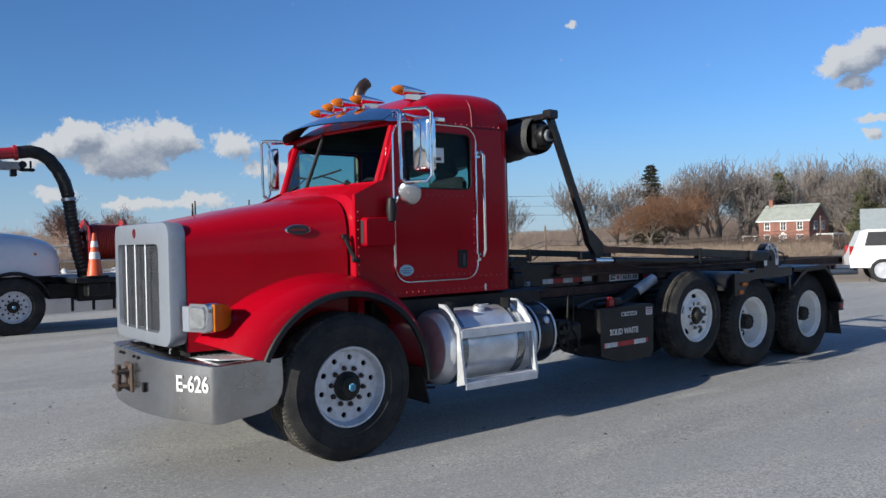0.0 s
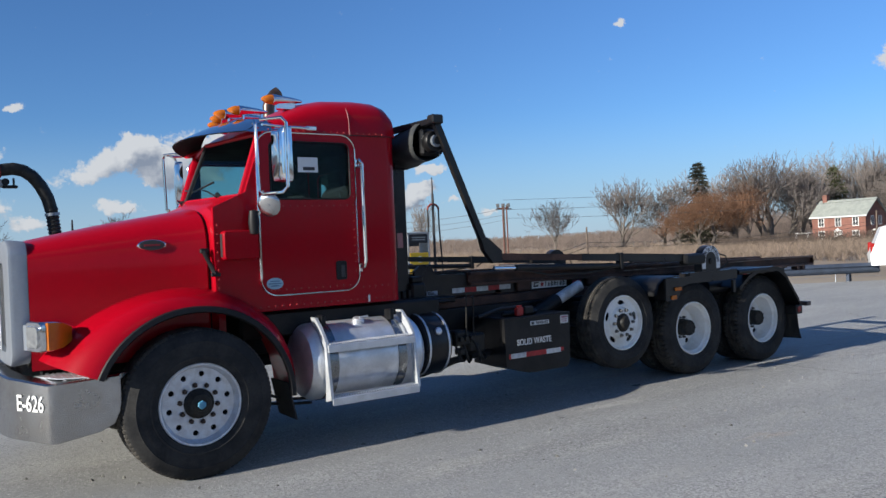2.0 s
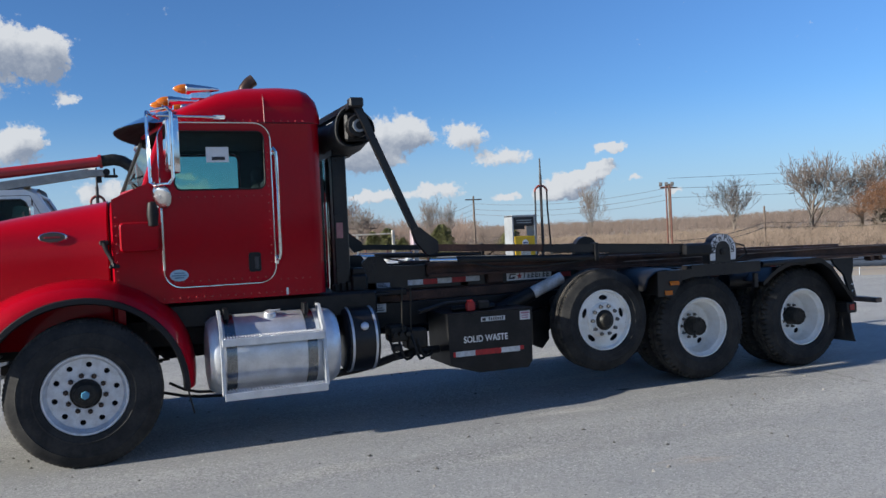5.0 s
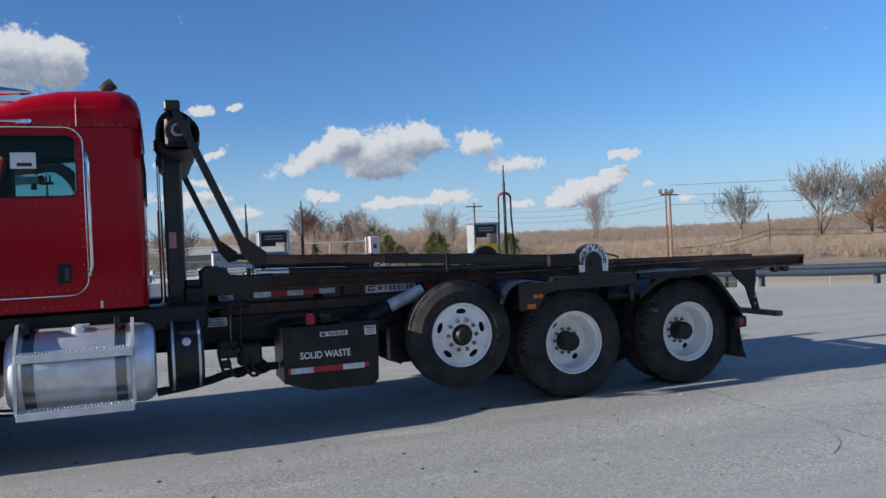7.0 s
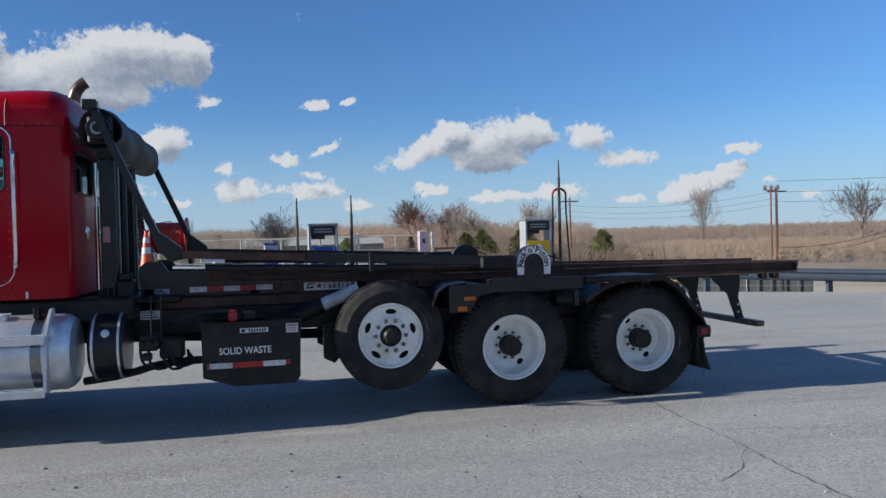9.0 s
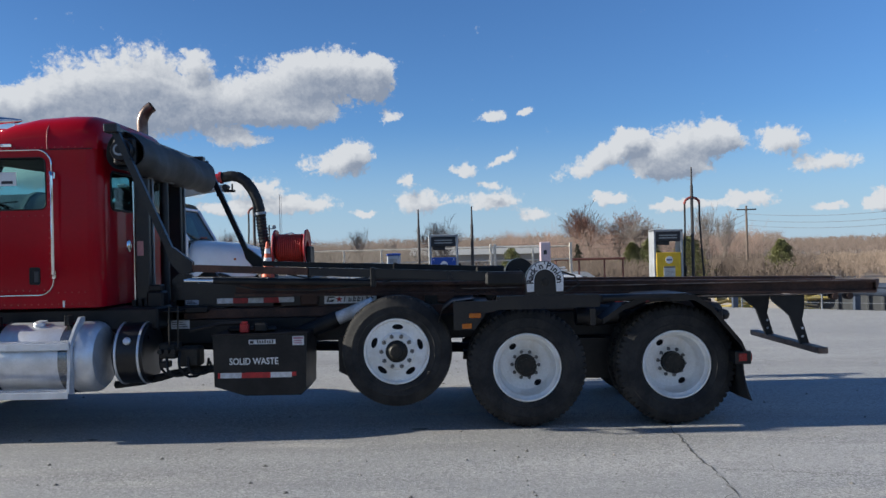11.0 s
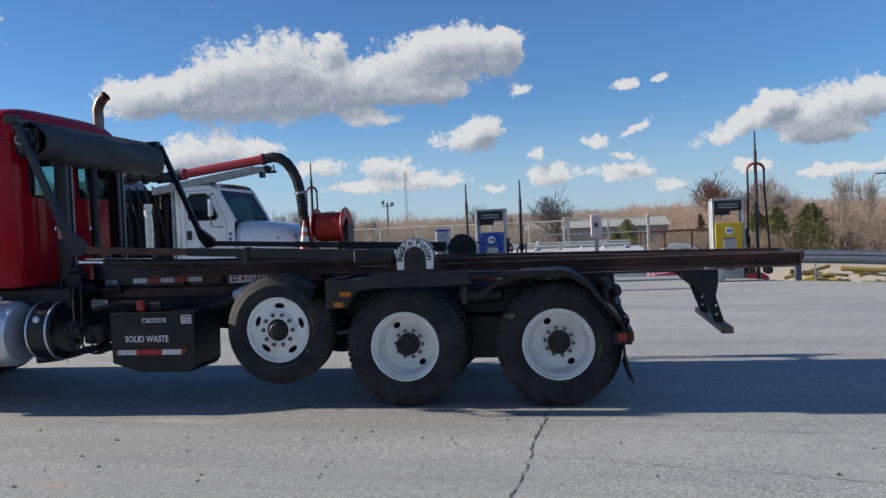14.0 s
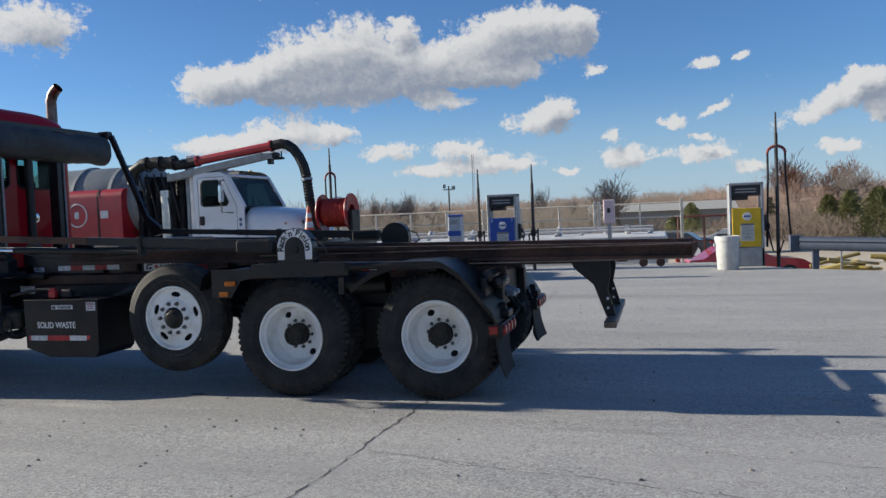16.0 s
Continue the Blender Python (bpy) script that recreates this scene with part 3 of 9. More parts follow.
def tyre_mesh(key, r, width, rim, lugs):
    """A tyre that lies with its axis along y, its outer side at y = 0 and its body towards +y."""
    if key in WHEEL:
        return WHEEL[key]
    w = width
    prof = [(rim, 0.035), (rim + 0.015, 0.012), (rim + 0.05, 0.004), (rim + 0.054, 0.000), (rim + 0.062, 0.000), (rim + 0.066, 0.003), (rim + 0.11, 0.0), (r - 0.095, 0.004), (r - 0.092, 0.001), (r - 0.085, 0.006), (r - 0.045, 0.016), (r - 0.014, 0.032), (r, 0.052),
            (r, w * 0.30), (r - 0.012, w * 0.31), (r - 0.012, w * 0.335), (r, w * 0.345), (r, w * 0.485), (r - 0.012, w * 0.49), (r - 0.012, w * 0.51), (r, w * 0.515),
            (r, w * 0.655), (r - 0.012, w * 0.665), (r - 0.012, w * 0.69), (r, w * 0.70),
            (r, w - 0.052), (r - 0.014, w - 0.032), (r - 0.045, w - 0.016), (r - 0.085, w - 0.006), (rim + 0.11, w), (rim + 0.05, w - 0.004), (rim, w - 0.035)]
    n = lugs * 4

    def vary(i, k, rr):
        if k in (11, 12, 13, 24, 25, 26) and i % 4 == 0:
            return rr - (0.020 if lugs < 90 else 0.006)
        return rr
    m = M().lathe(prof, (0, 0, 0), (0, 1, 0), n, vary)
    me = m.mesh(key, 28)
    me.materials.append(RUBBER)
    me.materials.append(TREAD)
    rings = len(prof) - 1
    me.polygons.foreach_set("material_index", [1 if 11 <= p // n <= 25 else 0 for p in range(rings * n)])
    WHEEL[key] = me
    return me


def disc_with_holes(m, radius, cells, at_r, size, y, thick, inner=0.10, long=1.0, phase=0.0, solid=()):
    """A round plate with openings cut through it, made of one cell round each opening; solid: cells without."""
    step = 2 * math.pi / cells
    k = 24
    pt = lambda q, d: (q[0] * math.sin(q[1]), d, q[0] * math.cos(q[1]))
    for h in range(cells):
        c = h * step + phase
        if h in solid:
            rings = []
            for i in range(7):
                a = c - step / 2 + step * i / 6
                rings.append([pt((radius, a), y), pt((inner, a), y), pt((inner, a), y + thick), pt((radius, a), y + thick)])
            m.loft(rings)
            continue
        outer, hole = [], []
        for i in range(k):
            a = 2 * math.pi * i / k
            u, v = math.cos(a), math.sin(a)
            s = 1 / max(abs(u), abs(v))
            rr = at_r + (radius - at_r if v > 0 else at_r - inner) * v * s
            outer.append((rr, c + u * s * step / 2))
            hole.append((at_r + size * math.sin(a), c + size * long * math.cos(a) / at_r))
        m.loft([[pt(q, y) for q in outer], [pt(q, y) for q in hole], [pt(q, y + thick) for q in hole], [pt(q, y + thick) for q in outer]])
    return m


def nut_mesh(key, r, h):
    if key not in WHEEL:
        m = M().lathe([(0.001, -h), (r * 0.8, -h), (r, -h * 0.75), (r, 0), (r * 1.35, 0.0), (r * 1.35, 0.006)], (0, 0, 0), (0, 1, 0), 6)
        WHEEL[key] = m.mesh(key, 20)
        WHEEL[key].materials.append(RUSTNUT if "rust" in key else NUTSTEEL)
    return WHEEL[key]


def wheel_meshes():
    # front: cast aluminium disc with ten round openings, nearly flush
    m = M()
    m.lathe([(0.300, 0.030), (0.305, 0.012), (0.298, 0.004), (0.286, 0.006), (0.278, 0.03), (0.272, 0.06), (0.262, 0.072)], (0, 0, 0), (0, 1, 0), 64)
    disc_with_holes(m, 0.263, 10, 0.217, 0.021, 0.070, 0.02, inner=0.165)
    disc_with_holes(m, 0.166, 10, 0.150, 0.002, 0.068, 0.02, inner=0.09, solid=range(10))
    m.lathe([(0.262, 0.09), (0.262, 0.30), (0.30, 0.32)], (0, 0, 0), (0, 1, 0), 48)
    WHEEL["rim_front"] = m.mesh("rim_front", 30)
    WHEEL["rim_front"].materials.append(WHEELALU)
    m = M().lathe([(0.112, 0.07), (0.110, 0.055), (0.100, 0.050), (0.088, 0.035), (0.080, 0.008), (0.074, 0.0), (0.05, -0.004), (0.048, -0.008), (0.001, -0.008)], (0, 0, 0), (0, 1, 0), 32)
    WHEEL["hub_front"] = m.mesh("hub_front", 30)
    WHEEL["hub_front"].materials.append(GREASE)
    m = M().lathe([(0.032, -0.008), (0.032, -0.016), (0.027, -0.021), (0.001, -0.022)], (0, 0, 0), (0, 1, 0), 6)
    WHEEL["cap_front"] = m.mesh("cap_front", 30)
    WHEEL["cap_front"].materials.append(mat("blue_hub_cap", (0.10, 0.33, 0.50), 0.35))
    # lift axle: steel disc bulging outwards with five long slots
    m = M()
    m.lathe([(0.292, 0.030), (0.298, 0.012), (0.291, 0.004), (0.280, 0.006), (0.274, 0.03), (0.268, 0.045), (0.262, 0.045)], (0, 0, 0), (0, 1, 0), 64)
    disc_with_holes(m, 0.263, 5, 0.217, 0.025, 0.045, 0.012, inner=0.17, long=2.0, phase=0.05)
    m.lathe([(0.172, 0.045), (0.160, 0.018), (0.152, 0.012), (0.10, 0.012)], (0, 0, 0), (0, 1, 0), 48)
    m.lathe([(0.262, 0.06), (0.262, 0.24), (0.292, 0.27)], (0, 0, 0), (0, 1, 0), 48)
    WHEEL["rim_lift"] = m.mesh("rim_lift", 30)
    WHEEL["rim_lift"].materials.append(WHEELWHITE)
    m = M().lathe([(0.098, 0.012), (0.090, 0.0), (0.070, -0.012), (0.062, -0.028), (0.052, -0.038), (0.03, -0.040), (0.001, -0.040)], (0, 0, 0), (0, 1, 0), 28)
    WHEEL["hub_lift"] = m.mesh("hub_lift", 30)
    WHEEL["hub_lift"].materials.append(GREASE)
    # rear: outer wheel of a pair, a deep dish
    m = M()
    m.lathe([(0.302, 0.030), (0.307, 0.010), (0.300, 0.002), (0.290, 0.004), (0.284, 0.03), (0.276, 0.045), (0.262, 0.055), (0.258, 0.11), (0.250, 0.16), (0.236, 0.195), (0.226, 0.205)], (0, 0, 0), (0, 1, 0), 64)
    disc_with_holes(m, 0.240, 10, 0.200, 0.027, 0.205, 0.012, inner=0.15, long=1.3, phase=0.0, solid=(0, 1, 2, 3, 5, 6, 7, 8))
    m.lathe([(0.152, 0.205), (0.148, 0.192), (0.09, 0.19)], (0, 0, 0), (0, 1, 0), 48)
    WHEEL["rim_rear"] = m.mesh("rim_rear", 30)
    WHEEL["rim_rear"].materials.append(WHEELWHITE)
    m = M().lathe([(0.100, 0.19), (0.098, 0.165), (0.092, 0.16), (0.092, 0.07), (0.086, 0.058), (0.001, 0.055)], (0, 0, 0), (0, 1, 0), 28)
    for i in range(8):
        a = 2 * math.pi * i / 8
        m.cyl((0.07 * math.sin(a), 0.058, 0.07 * math.cos(a)), (0.07 * math.sin(a), 0.043, 0.07 * math.cos(a)), 0.011, n=6)
    WHEEL["hub_rear"] = m.mesh("hub_rear", 30)
    WHEEL["hub_rear"].materials.append(GREASE)
    for key, y, r in (("front", 0.115, 0.255), ("lift", 0.085, 0.255), ("rear", 0.235, 0.225)):
        WHEEL["drum_" + key] = M().lathe([(0.02, y), (r, y), (r, y + 0.10), (0.02, y + 0.10)], (0, 0, 0), (0, 1, 0), 32).mesh("drum_" + key)
        WHEEL["drum_" + key].materials.append(DARK)
    # inner wheel of a pair, seen only between the tyres
    m = M().lathe([(0.30, 0.03), (0.27, 0.05), (0.255, 0.10), (0.2, 0.12), (0.05, 0.12)], (0, 0, 0), (0, 1, 0), 32)
    WHEEL["rim_inner"] = m.mesh("rim_inner", 30)
    WHEEL["rim_inner"].materials.append(BLACK)


wheel_meshes()


def wheel(kind, parent, x, y, z, far=False, spin=0.0, r=0.52):
    """One wheel with its outer side at y; far: on the far side, facing the other way."""
    at = pose(x, y, z, 0, 0, 180 if far else 0) @ pose(0, 0, 0, 0, spin, 0)
    w = part("wheel", WHEEL["rim_" + kind], None, parent, {"front": "cast aluminium wheel with ten round openings", "lift": "white steel wheel with oval slots", "rear": "deep-dished white steel wheel, grimy", "inner": "black inner wheel"}[kind], at)
    if kind == "front":
        part("tyre", tyre_mesh("tyre_front", 0.552, 0.34, 0.296, 96), None, w, "wide ribbed black steer tyre", pose(0, -0.012, 0))
        part("hub", WHEEL["hub_front"], None, w, "greasy dark wheel hub")
        part("hub_cap", WHEEL["cap_front"], None, w, "blue hub cap")
        rr, d, nm = 0.138, 0.068, "rust_nut"
    elif kind == "lift":
        part("tyre", tyre_mesh("tyre_lift", 0.497, 0.275, 0.288, 92), None, w, "worn black tyre", pose(0, -0.012, 0))
        part("hub", WHEEL["hub_lift"], None, w, "greasy dark wheel hub")
        rr, d, nm = 0.138, 0.012, "nut"
    elif kind == "rear":
        part("tyre", tyre_mesh("tyre_rear", 0.535, 0.265, 0.302, 60), None, w, "black drive tyre with dusty lugs", pose(0, -0.012, 0))
        part("hub", WHEEL["hub_rear"], None, w, "rusty dark axle end")
        rr, d, nm = 0.122, 0.19, "small_nut"
    else:
        part("tyre", tyre_mesh("tyre_rear", 0.535, 0.265, 0.302, 60), None, w, "black drive tyre with dusty lugs", pose(0, -0.012, 0))
        return w
    part("brake_drum", WHEEL["drum_" + kind], None, w, "dark brake drum")
    if not far:
        for i in range(10):
            a = 2 * math.pi * (i + 0.5) / 10
            part("lug_nut", nut_mesh(nm, 0.0135 if nm == "small_nut" else 0.0165, 0.03), None, w, "", pose(rr * math.sin(a), d, rr * math.cos(a)))
    return w


# ---- the roll-off truck: front axle at x = 0, tail towards +x, driver's side towards -y ----
truck = thing("roll_off_truck", pose(0, 0, 0), "red roll-off hoist truck with black frame parked on concrete", "truck")

for far in (False, True):
    s = 1 if far else -1
    wheel("front", truck, 0, s * 1.21, 0.545, far, 8)
    wheel("lift", truck, 4.60, s * 1.03, 0.71, far, 0)
    for x, sp in ((5.765, 2), (7.10, 7)):
        wheel("rear", truck, x, s * 1.02, 0.540, far, sp)
        wheel("inner", truck, x, s * 0.72, 0.540, far, 0)

# chassis
m = M()
for s in (-1, 1):
    m.box(-0.95, 7.5, s * 0.43 - 0.045, s * 0.43 + 0.045, 0.76, 0.99)
for x in (0.7, 2.4, 3.6, 5.1, 6.4, 7.42):
    m.box(x - 0.06, x + 0.06, -0.4, 0.4, 0.75, 0.95)
chassis = part("chassis", m, BLACK, truck, "black steel chassis rails")
part("cab_subframe", M().box(0.45, 2.38, -0.82, -0.40, 0.93, 1.14, 0.02).box(0.45, 2.38, 0.40, 0.82, 0.93, 1.14, 0.02), BLACK, truck, "black cab floor frame")
for x, z in ((0, 0.50), (4.60, 0.69), (5.765, 0.54), (7.10, 0.54)):
    m = M().cyl((x, -0.85, z), (x, 0.85, z), 0.07, n=12)
    if x > 5:
        m.lathe([(0.02, -0.22), (0.16, -0.16), (0.2, 0), (0.16, 0.16), (0.02, 0.22)], (x, 0, z), (0, 1, 0), 16)
    part("axle", m, BLACK, truck, "black axle")
for s in (-1, 1):
    for x in (5.765, 7.10):
        part("spring_seat", M().box(x - 0.12, x + 0.12, s * 0.46 - 0.06, s * 0.46 + 0.06, 0.60, 0.80, 0.02), BLACK, truck)
    part("suspension_arm", M().tube([(5.2, s * 0.46, 0.60), (5.765, s * 0.46, 0.56), (6.42, s * 0.46, 0.66), (7.10, s * 0.46, 0.56), (7.6, s * 0.46, 0.60)], 0.05, 8), BLACK, truck, "black suspension arm")
    for k in range(4):
        part("leaf_spring", M().box(-0.62 + 0.06 * (3 - k), 0.62 - 0.06 * (3 - k), s * 0.43 - 0.05, s * 0.43 + 0.05, 0.60 + k * 0.014, 0.612 + k * 0.014, 0.003), BLACK, truck)
for s in (-1, 1):
    m = M().prism([(6.12, 0.62), (6.20, 0.36), (6.66, 0.36), (6.74, 0.62), (6.60, 0.74), (6.26, 0.74)], "y", s * 0.40, s * 0.56)
    part("walking_beam_saddle", m, BLACK, truck, "black cast suspension saddle")
    for x in (5.48, 6.83):
        part("brake_chamber", M().lathe([(0.001, -0.10), (0.06, -0.10), (0.075, -0.07), (0.085, -0.02), (0.085, 0.02), (0.075, 0.07), (0.001, 0.12)], (x, s * 0.60, 0.62), (1, 0, 0.3), 18), BLACK, truck, "round black brake chamber")
    m = M().prism([(4.02, 0.80), (4.02, 0.48), (4.12, 0.43), (4.20, 0.52), (4.20, 0.84)], "y", s * 0.50, s * 0.62)
    part("lift_axle_hanger", m, BLACK, truck, "black lift axle hanger")
    part("air_spring", M().lathe([(0.09, 0.0), (0.12, 0.03), (0.11, 0.07), (0.12, 0.11), (0.12, 0.16), (0.08, 0.20), (0.001, 0.20)], (4.36, s * 0.60, 0.74), (0, 0, 1), 20), RUBBER, truck, "ribbed rubber air spring")
m = M().box(-0.75, 0.5, -0.38, 0.38, 0.62, 1.35, 0.08).box(0.5, 1.6, -0.28, 0.28, 0.62, 1.1, 0.08).cyl((1.6, 0, 0.72), (5.6, 0, 0.6), 0.05, n=10)
part("engine", m, DARK, truck, "dark engine and gearbox")

# ---- hood, grille, bumper, fenders ----


def hood_ring(x, w, top, low, n=22, power=4.2):
    ring = []
    for i in range(n + 1):
        a = math.pi * i / n
        c, s_ = math.cos(a), math.sin(a)
        ring.append((x, -w * math.copysign(abs(c) ** (2 / power), c), 1.55 + (top - 1.55) * abs(s_) ** (2 / power)))
    return [(x, -w, low)] + ring + [(x, w, low)]


m = M()
hood = [(-1.03, 0.690, 1.795), (-0.8, 0.726, 1.845), (-0.5, 0.768, 1.905), (-0.15, 0.812, 1.965), (0.1, 0.848, 2.005), (0.19, 0.868, 2.022), (0.205, 0.856, 2.008)]
m.loft([hood_ring(x, w, t, 0.86) for x, w, t in hood], closed=False)
m.loft([hood_ring(x, w - 0.03, t - 0.03, 0.86) for x, w, t in hood[::-1]], closed=False)
hood_ob = part("hood", m, RED, truck, "glossy red long-nose hood")
for s in (-1, 1):
    m = M().lathe([(0.001, -0.006), (0.055, -0.006), (0.066, 0.0), (0.07, 0.006)], (0, 0, 0), (0, 1, 0), 32)
    e = part("emblem", m, CHROME, hood_ob, "oval chrome-rimmed badge", pose(-0.20, s * 0.808, 1.725, 0, 0, (7 if s > 0 else -7) + (180 if s > 0 else 0)) @ Matrix.Diagonal((1.5, 1, 0.62, 1)))
    part("badge_face", M().lathe([(0.001, -0.0085), (0.061, -0.0085), (0.062, -0.002)], (0, 0, 0), (0, 1, 0), 32), INK, e)
    part("badge_bar", M().box(-0.038, 0.038, -0.0105, -0.008, -0.012, 0.012, 0.001), mat("dull_red_badge", (0.25, 0.03, 0.04), 0.3, 0.6), e)
    m = M().tube([(0.165, s * 0.885, 1.665), (0.185, s * 0.900, 1.60), (0.225, s * 0.905, 1.52), (0.235, s * 0.925, 1.475)], [0.022, 0.017, 0.019, 0.024], 8).box(0.135, 0.205, s * 0.885 - 0.014, s * 0.885 + 0.014, 1.645, 1.685, 0.008).box(0.20, 0.275, s * 0.93 - 0.012, s * 0.93 + 0.012, 1.462, 1.492, 0.006)
    part("hood_latch", m, TRIM, hood_ob, "black rubber hood latch")
m = M().cyl((-0.55, 0.48, 1.83), (-0.55, 0.48, 1.99), 0.012, 0.006, 8)
part("antenna_stub", m, TRIM, hood_ob)

m = M()
face = rounded(-0.68, 0.68, 0.895, 1.80, 0.10)
hole = rounded(-0.50, 0.50, 1.00, 1.635, 0.05)
c = (0, 1.3)
ways = sorted({round(math.atan2(p[1] - 1.3, p[0]), 4) for p in face + hole} | {round(radians(i * 5 - 178), 4) for i in range(72)})
fo, ho = reach(face, c, ways), reach(hole, c, ways)
bow = lambda y: -1.185 + 0.030 * (abs(y) / 0.68) ** 2.4
m.loft([[(bow(a) + 0.125, a * 0.995, 1.35 + (b - 1.35) * 0.975) for a, b in fo], [(bow(a) + 0.03, a, b) for a, b in fo], [(bow(a) + 0.006, a * 0.985, 1.35 + (b - 1.35) * 0.985) for a, b in fo], [(bow(a), a * 0.95, 1.35 + (b - 1.35) * 0.96) for a, b in fo], [(bow(a), a * 1.02, 1.317 + (b - 1.317) * 1.02) for a, b in ho], [(bow(a) + 0.05, a, b) for a, b in ho]])
grille = part("grille_shell", m, SILVER, truck, "silver-painted grille surround")
m = M()
for i in range(52):
    z = 1.003 + i * 0.0122
    m.box(-1.145, -1.14, -0.50, 0.50, z, z + 0.0062, 0.001)
for i in range(75):
    y = -0.498 + i * 0.0134
    m.box(-1.140, -1.136, y, y + 0.0055, 1.0, 1.64, 0.001)
part("grille_mesh", m, mat("dull_mesh_steel", (0.10, 0.105, 0.115), 0.4, 0.7), grille, "dark woven wire grille")
m = M()
for y in (-0.25, -0.005, 0.24):
    m.box(bow(y) - 0.004, bow(y) + 0.012, y - 0.009, y + 0.009, 0.995, 1.64, 0.004)
part("grille_bar", m, ALU, grille, "bright upright grille bars")
part("radiator", M().box(-1.09, -1.04, -0.52, 0.52, 0.98, 1.66), DARK, grille)
m = M().lathe([(0.001, -0.008), (0.034, -0.008), (0.041, 0.004)], (-1.183, 0, 1.725), (1, 0, 0), 24)
part("crest", m, mat("dark_red_crest", (0.16, 0.02, 0.025), 0.3, 0.4), grille, "round dark red crest")

m = M()
prof = [(-1.255, 0.0, 0.40, 0.855), (-1.245, 0.35, 0.405, 0.848), (-1.185, 0.65, 0.405, 0.83), (-0.99, 0.99, 0.388, 0.797), (-0.965, 1.015, 0.385, 0.796), (-0.93, 1.03, 0.388, 0.798), (-0.68, 1.145, 0.45, 0.825), (-0.60, 1.18, 0.50, 0.832), (-0.565, 1.195, 0.58, 0.836), (-0.555, 1.20, 0.64, 0.838)]
line = [(x, -y, a, b) for x, y, a, b in prof[::-1]] + prof[1:]
rings = []
for x, y, a, b in line:
    rings.append([(x, y, a), (x - 0.004, y, a + 0.05), (x, y, b - 0.012), (x + 0.012, y * 0.99, b), (x + 0.11, y * 0.93, b), (x + 0.11, y * 0.93, b - 0.012), (x + 0.012, y * 0.99, b - 0.03), (x + 0.008, y, a)])
m.loft(rings, cap=True)
bumper = part("bumper", m, STEELBUMPER, truck, "worn bright steel swept front bumper")
for s in (-1, 1):
    m = M().prism([(-1.02, s * 0.66), (-0.90, s * 0.93), (-0.60, s * 1.09), (-0.62, s * 0.60)], "z", 0.812, 0.820)
    for i in range(9):
        for j in range(7):
            x, y = -0.94 + i * 0.036, 0.62 + j * 0.06
            if y < 0.90 + (x + 0.92) * 0.5:
                m.box(x, x + 0.022, s * y - 0.005, s * y + 0.005, 0.82, 0.824, 0.001)
    part("bumper_step", m, ALU, bumper, "chequered aluminium step on bumper top")
m = M()
for z in (0.55, 0.66):
    m.box(-1.37, -1.24, -0.075, 0.055, z, z + 0.032, 0.012)
m.cyl((-1.335, -0.01, 0.53), (-1.335, -0.01, 0.73), 0.022, n=14).box(-1.27, -1.25, -0.11, 0.09, 0.52, 0.74, 0.01)
part("tow_hook", m, mat("rusty_black_tow_hook", (0.03, 0.026, 0.024), 0.7, 0.2, (0.09, 0.055, 0.04), 0.2, 18), bumper, "rusty black towing pin")
for y in (0.30, -0.36):
    part("bumper_slot", M().box(-1.262, -1.240, y - 0.02, y + 0.02, 0.56, 0.63, 0.004), DARK, bumper)
for y in (-0.24, -0.14, 0.12, 0.2):
    part("bumper_bolt", M().cyl((-1.250, y, 0.80), (-1.262, y, 0.80), 0.012, n=8), DARK, bumper)
W_ = Matrix(((0, 0, -1, 0), (-1, 0, 0, 0), (0, 1, 0, 0), (0, 0, 0, 1)))     # lettering that faces -x
words("E-626", 0.158, WHITE, bumper, pose(-1.073, -0.860, 0.655, 0, 0, 29.8) @ W_, width=0.78, bold=0.003, label="white unit number")

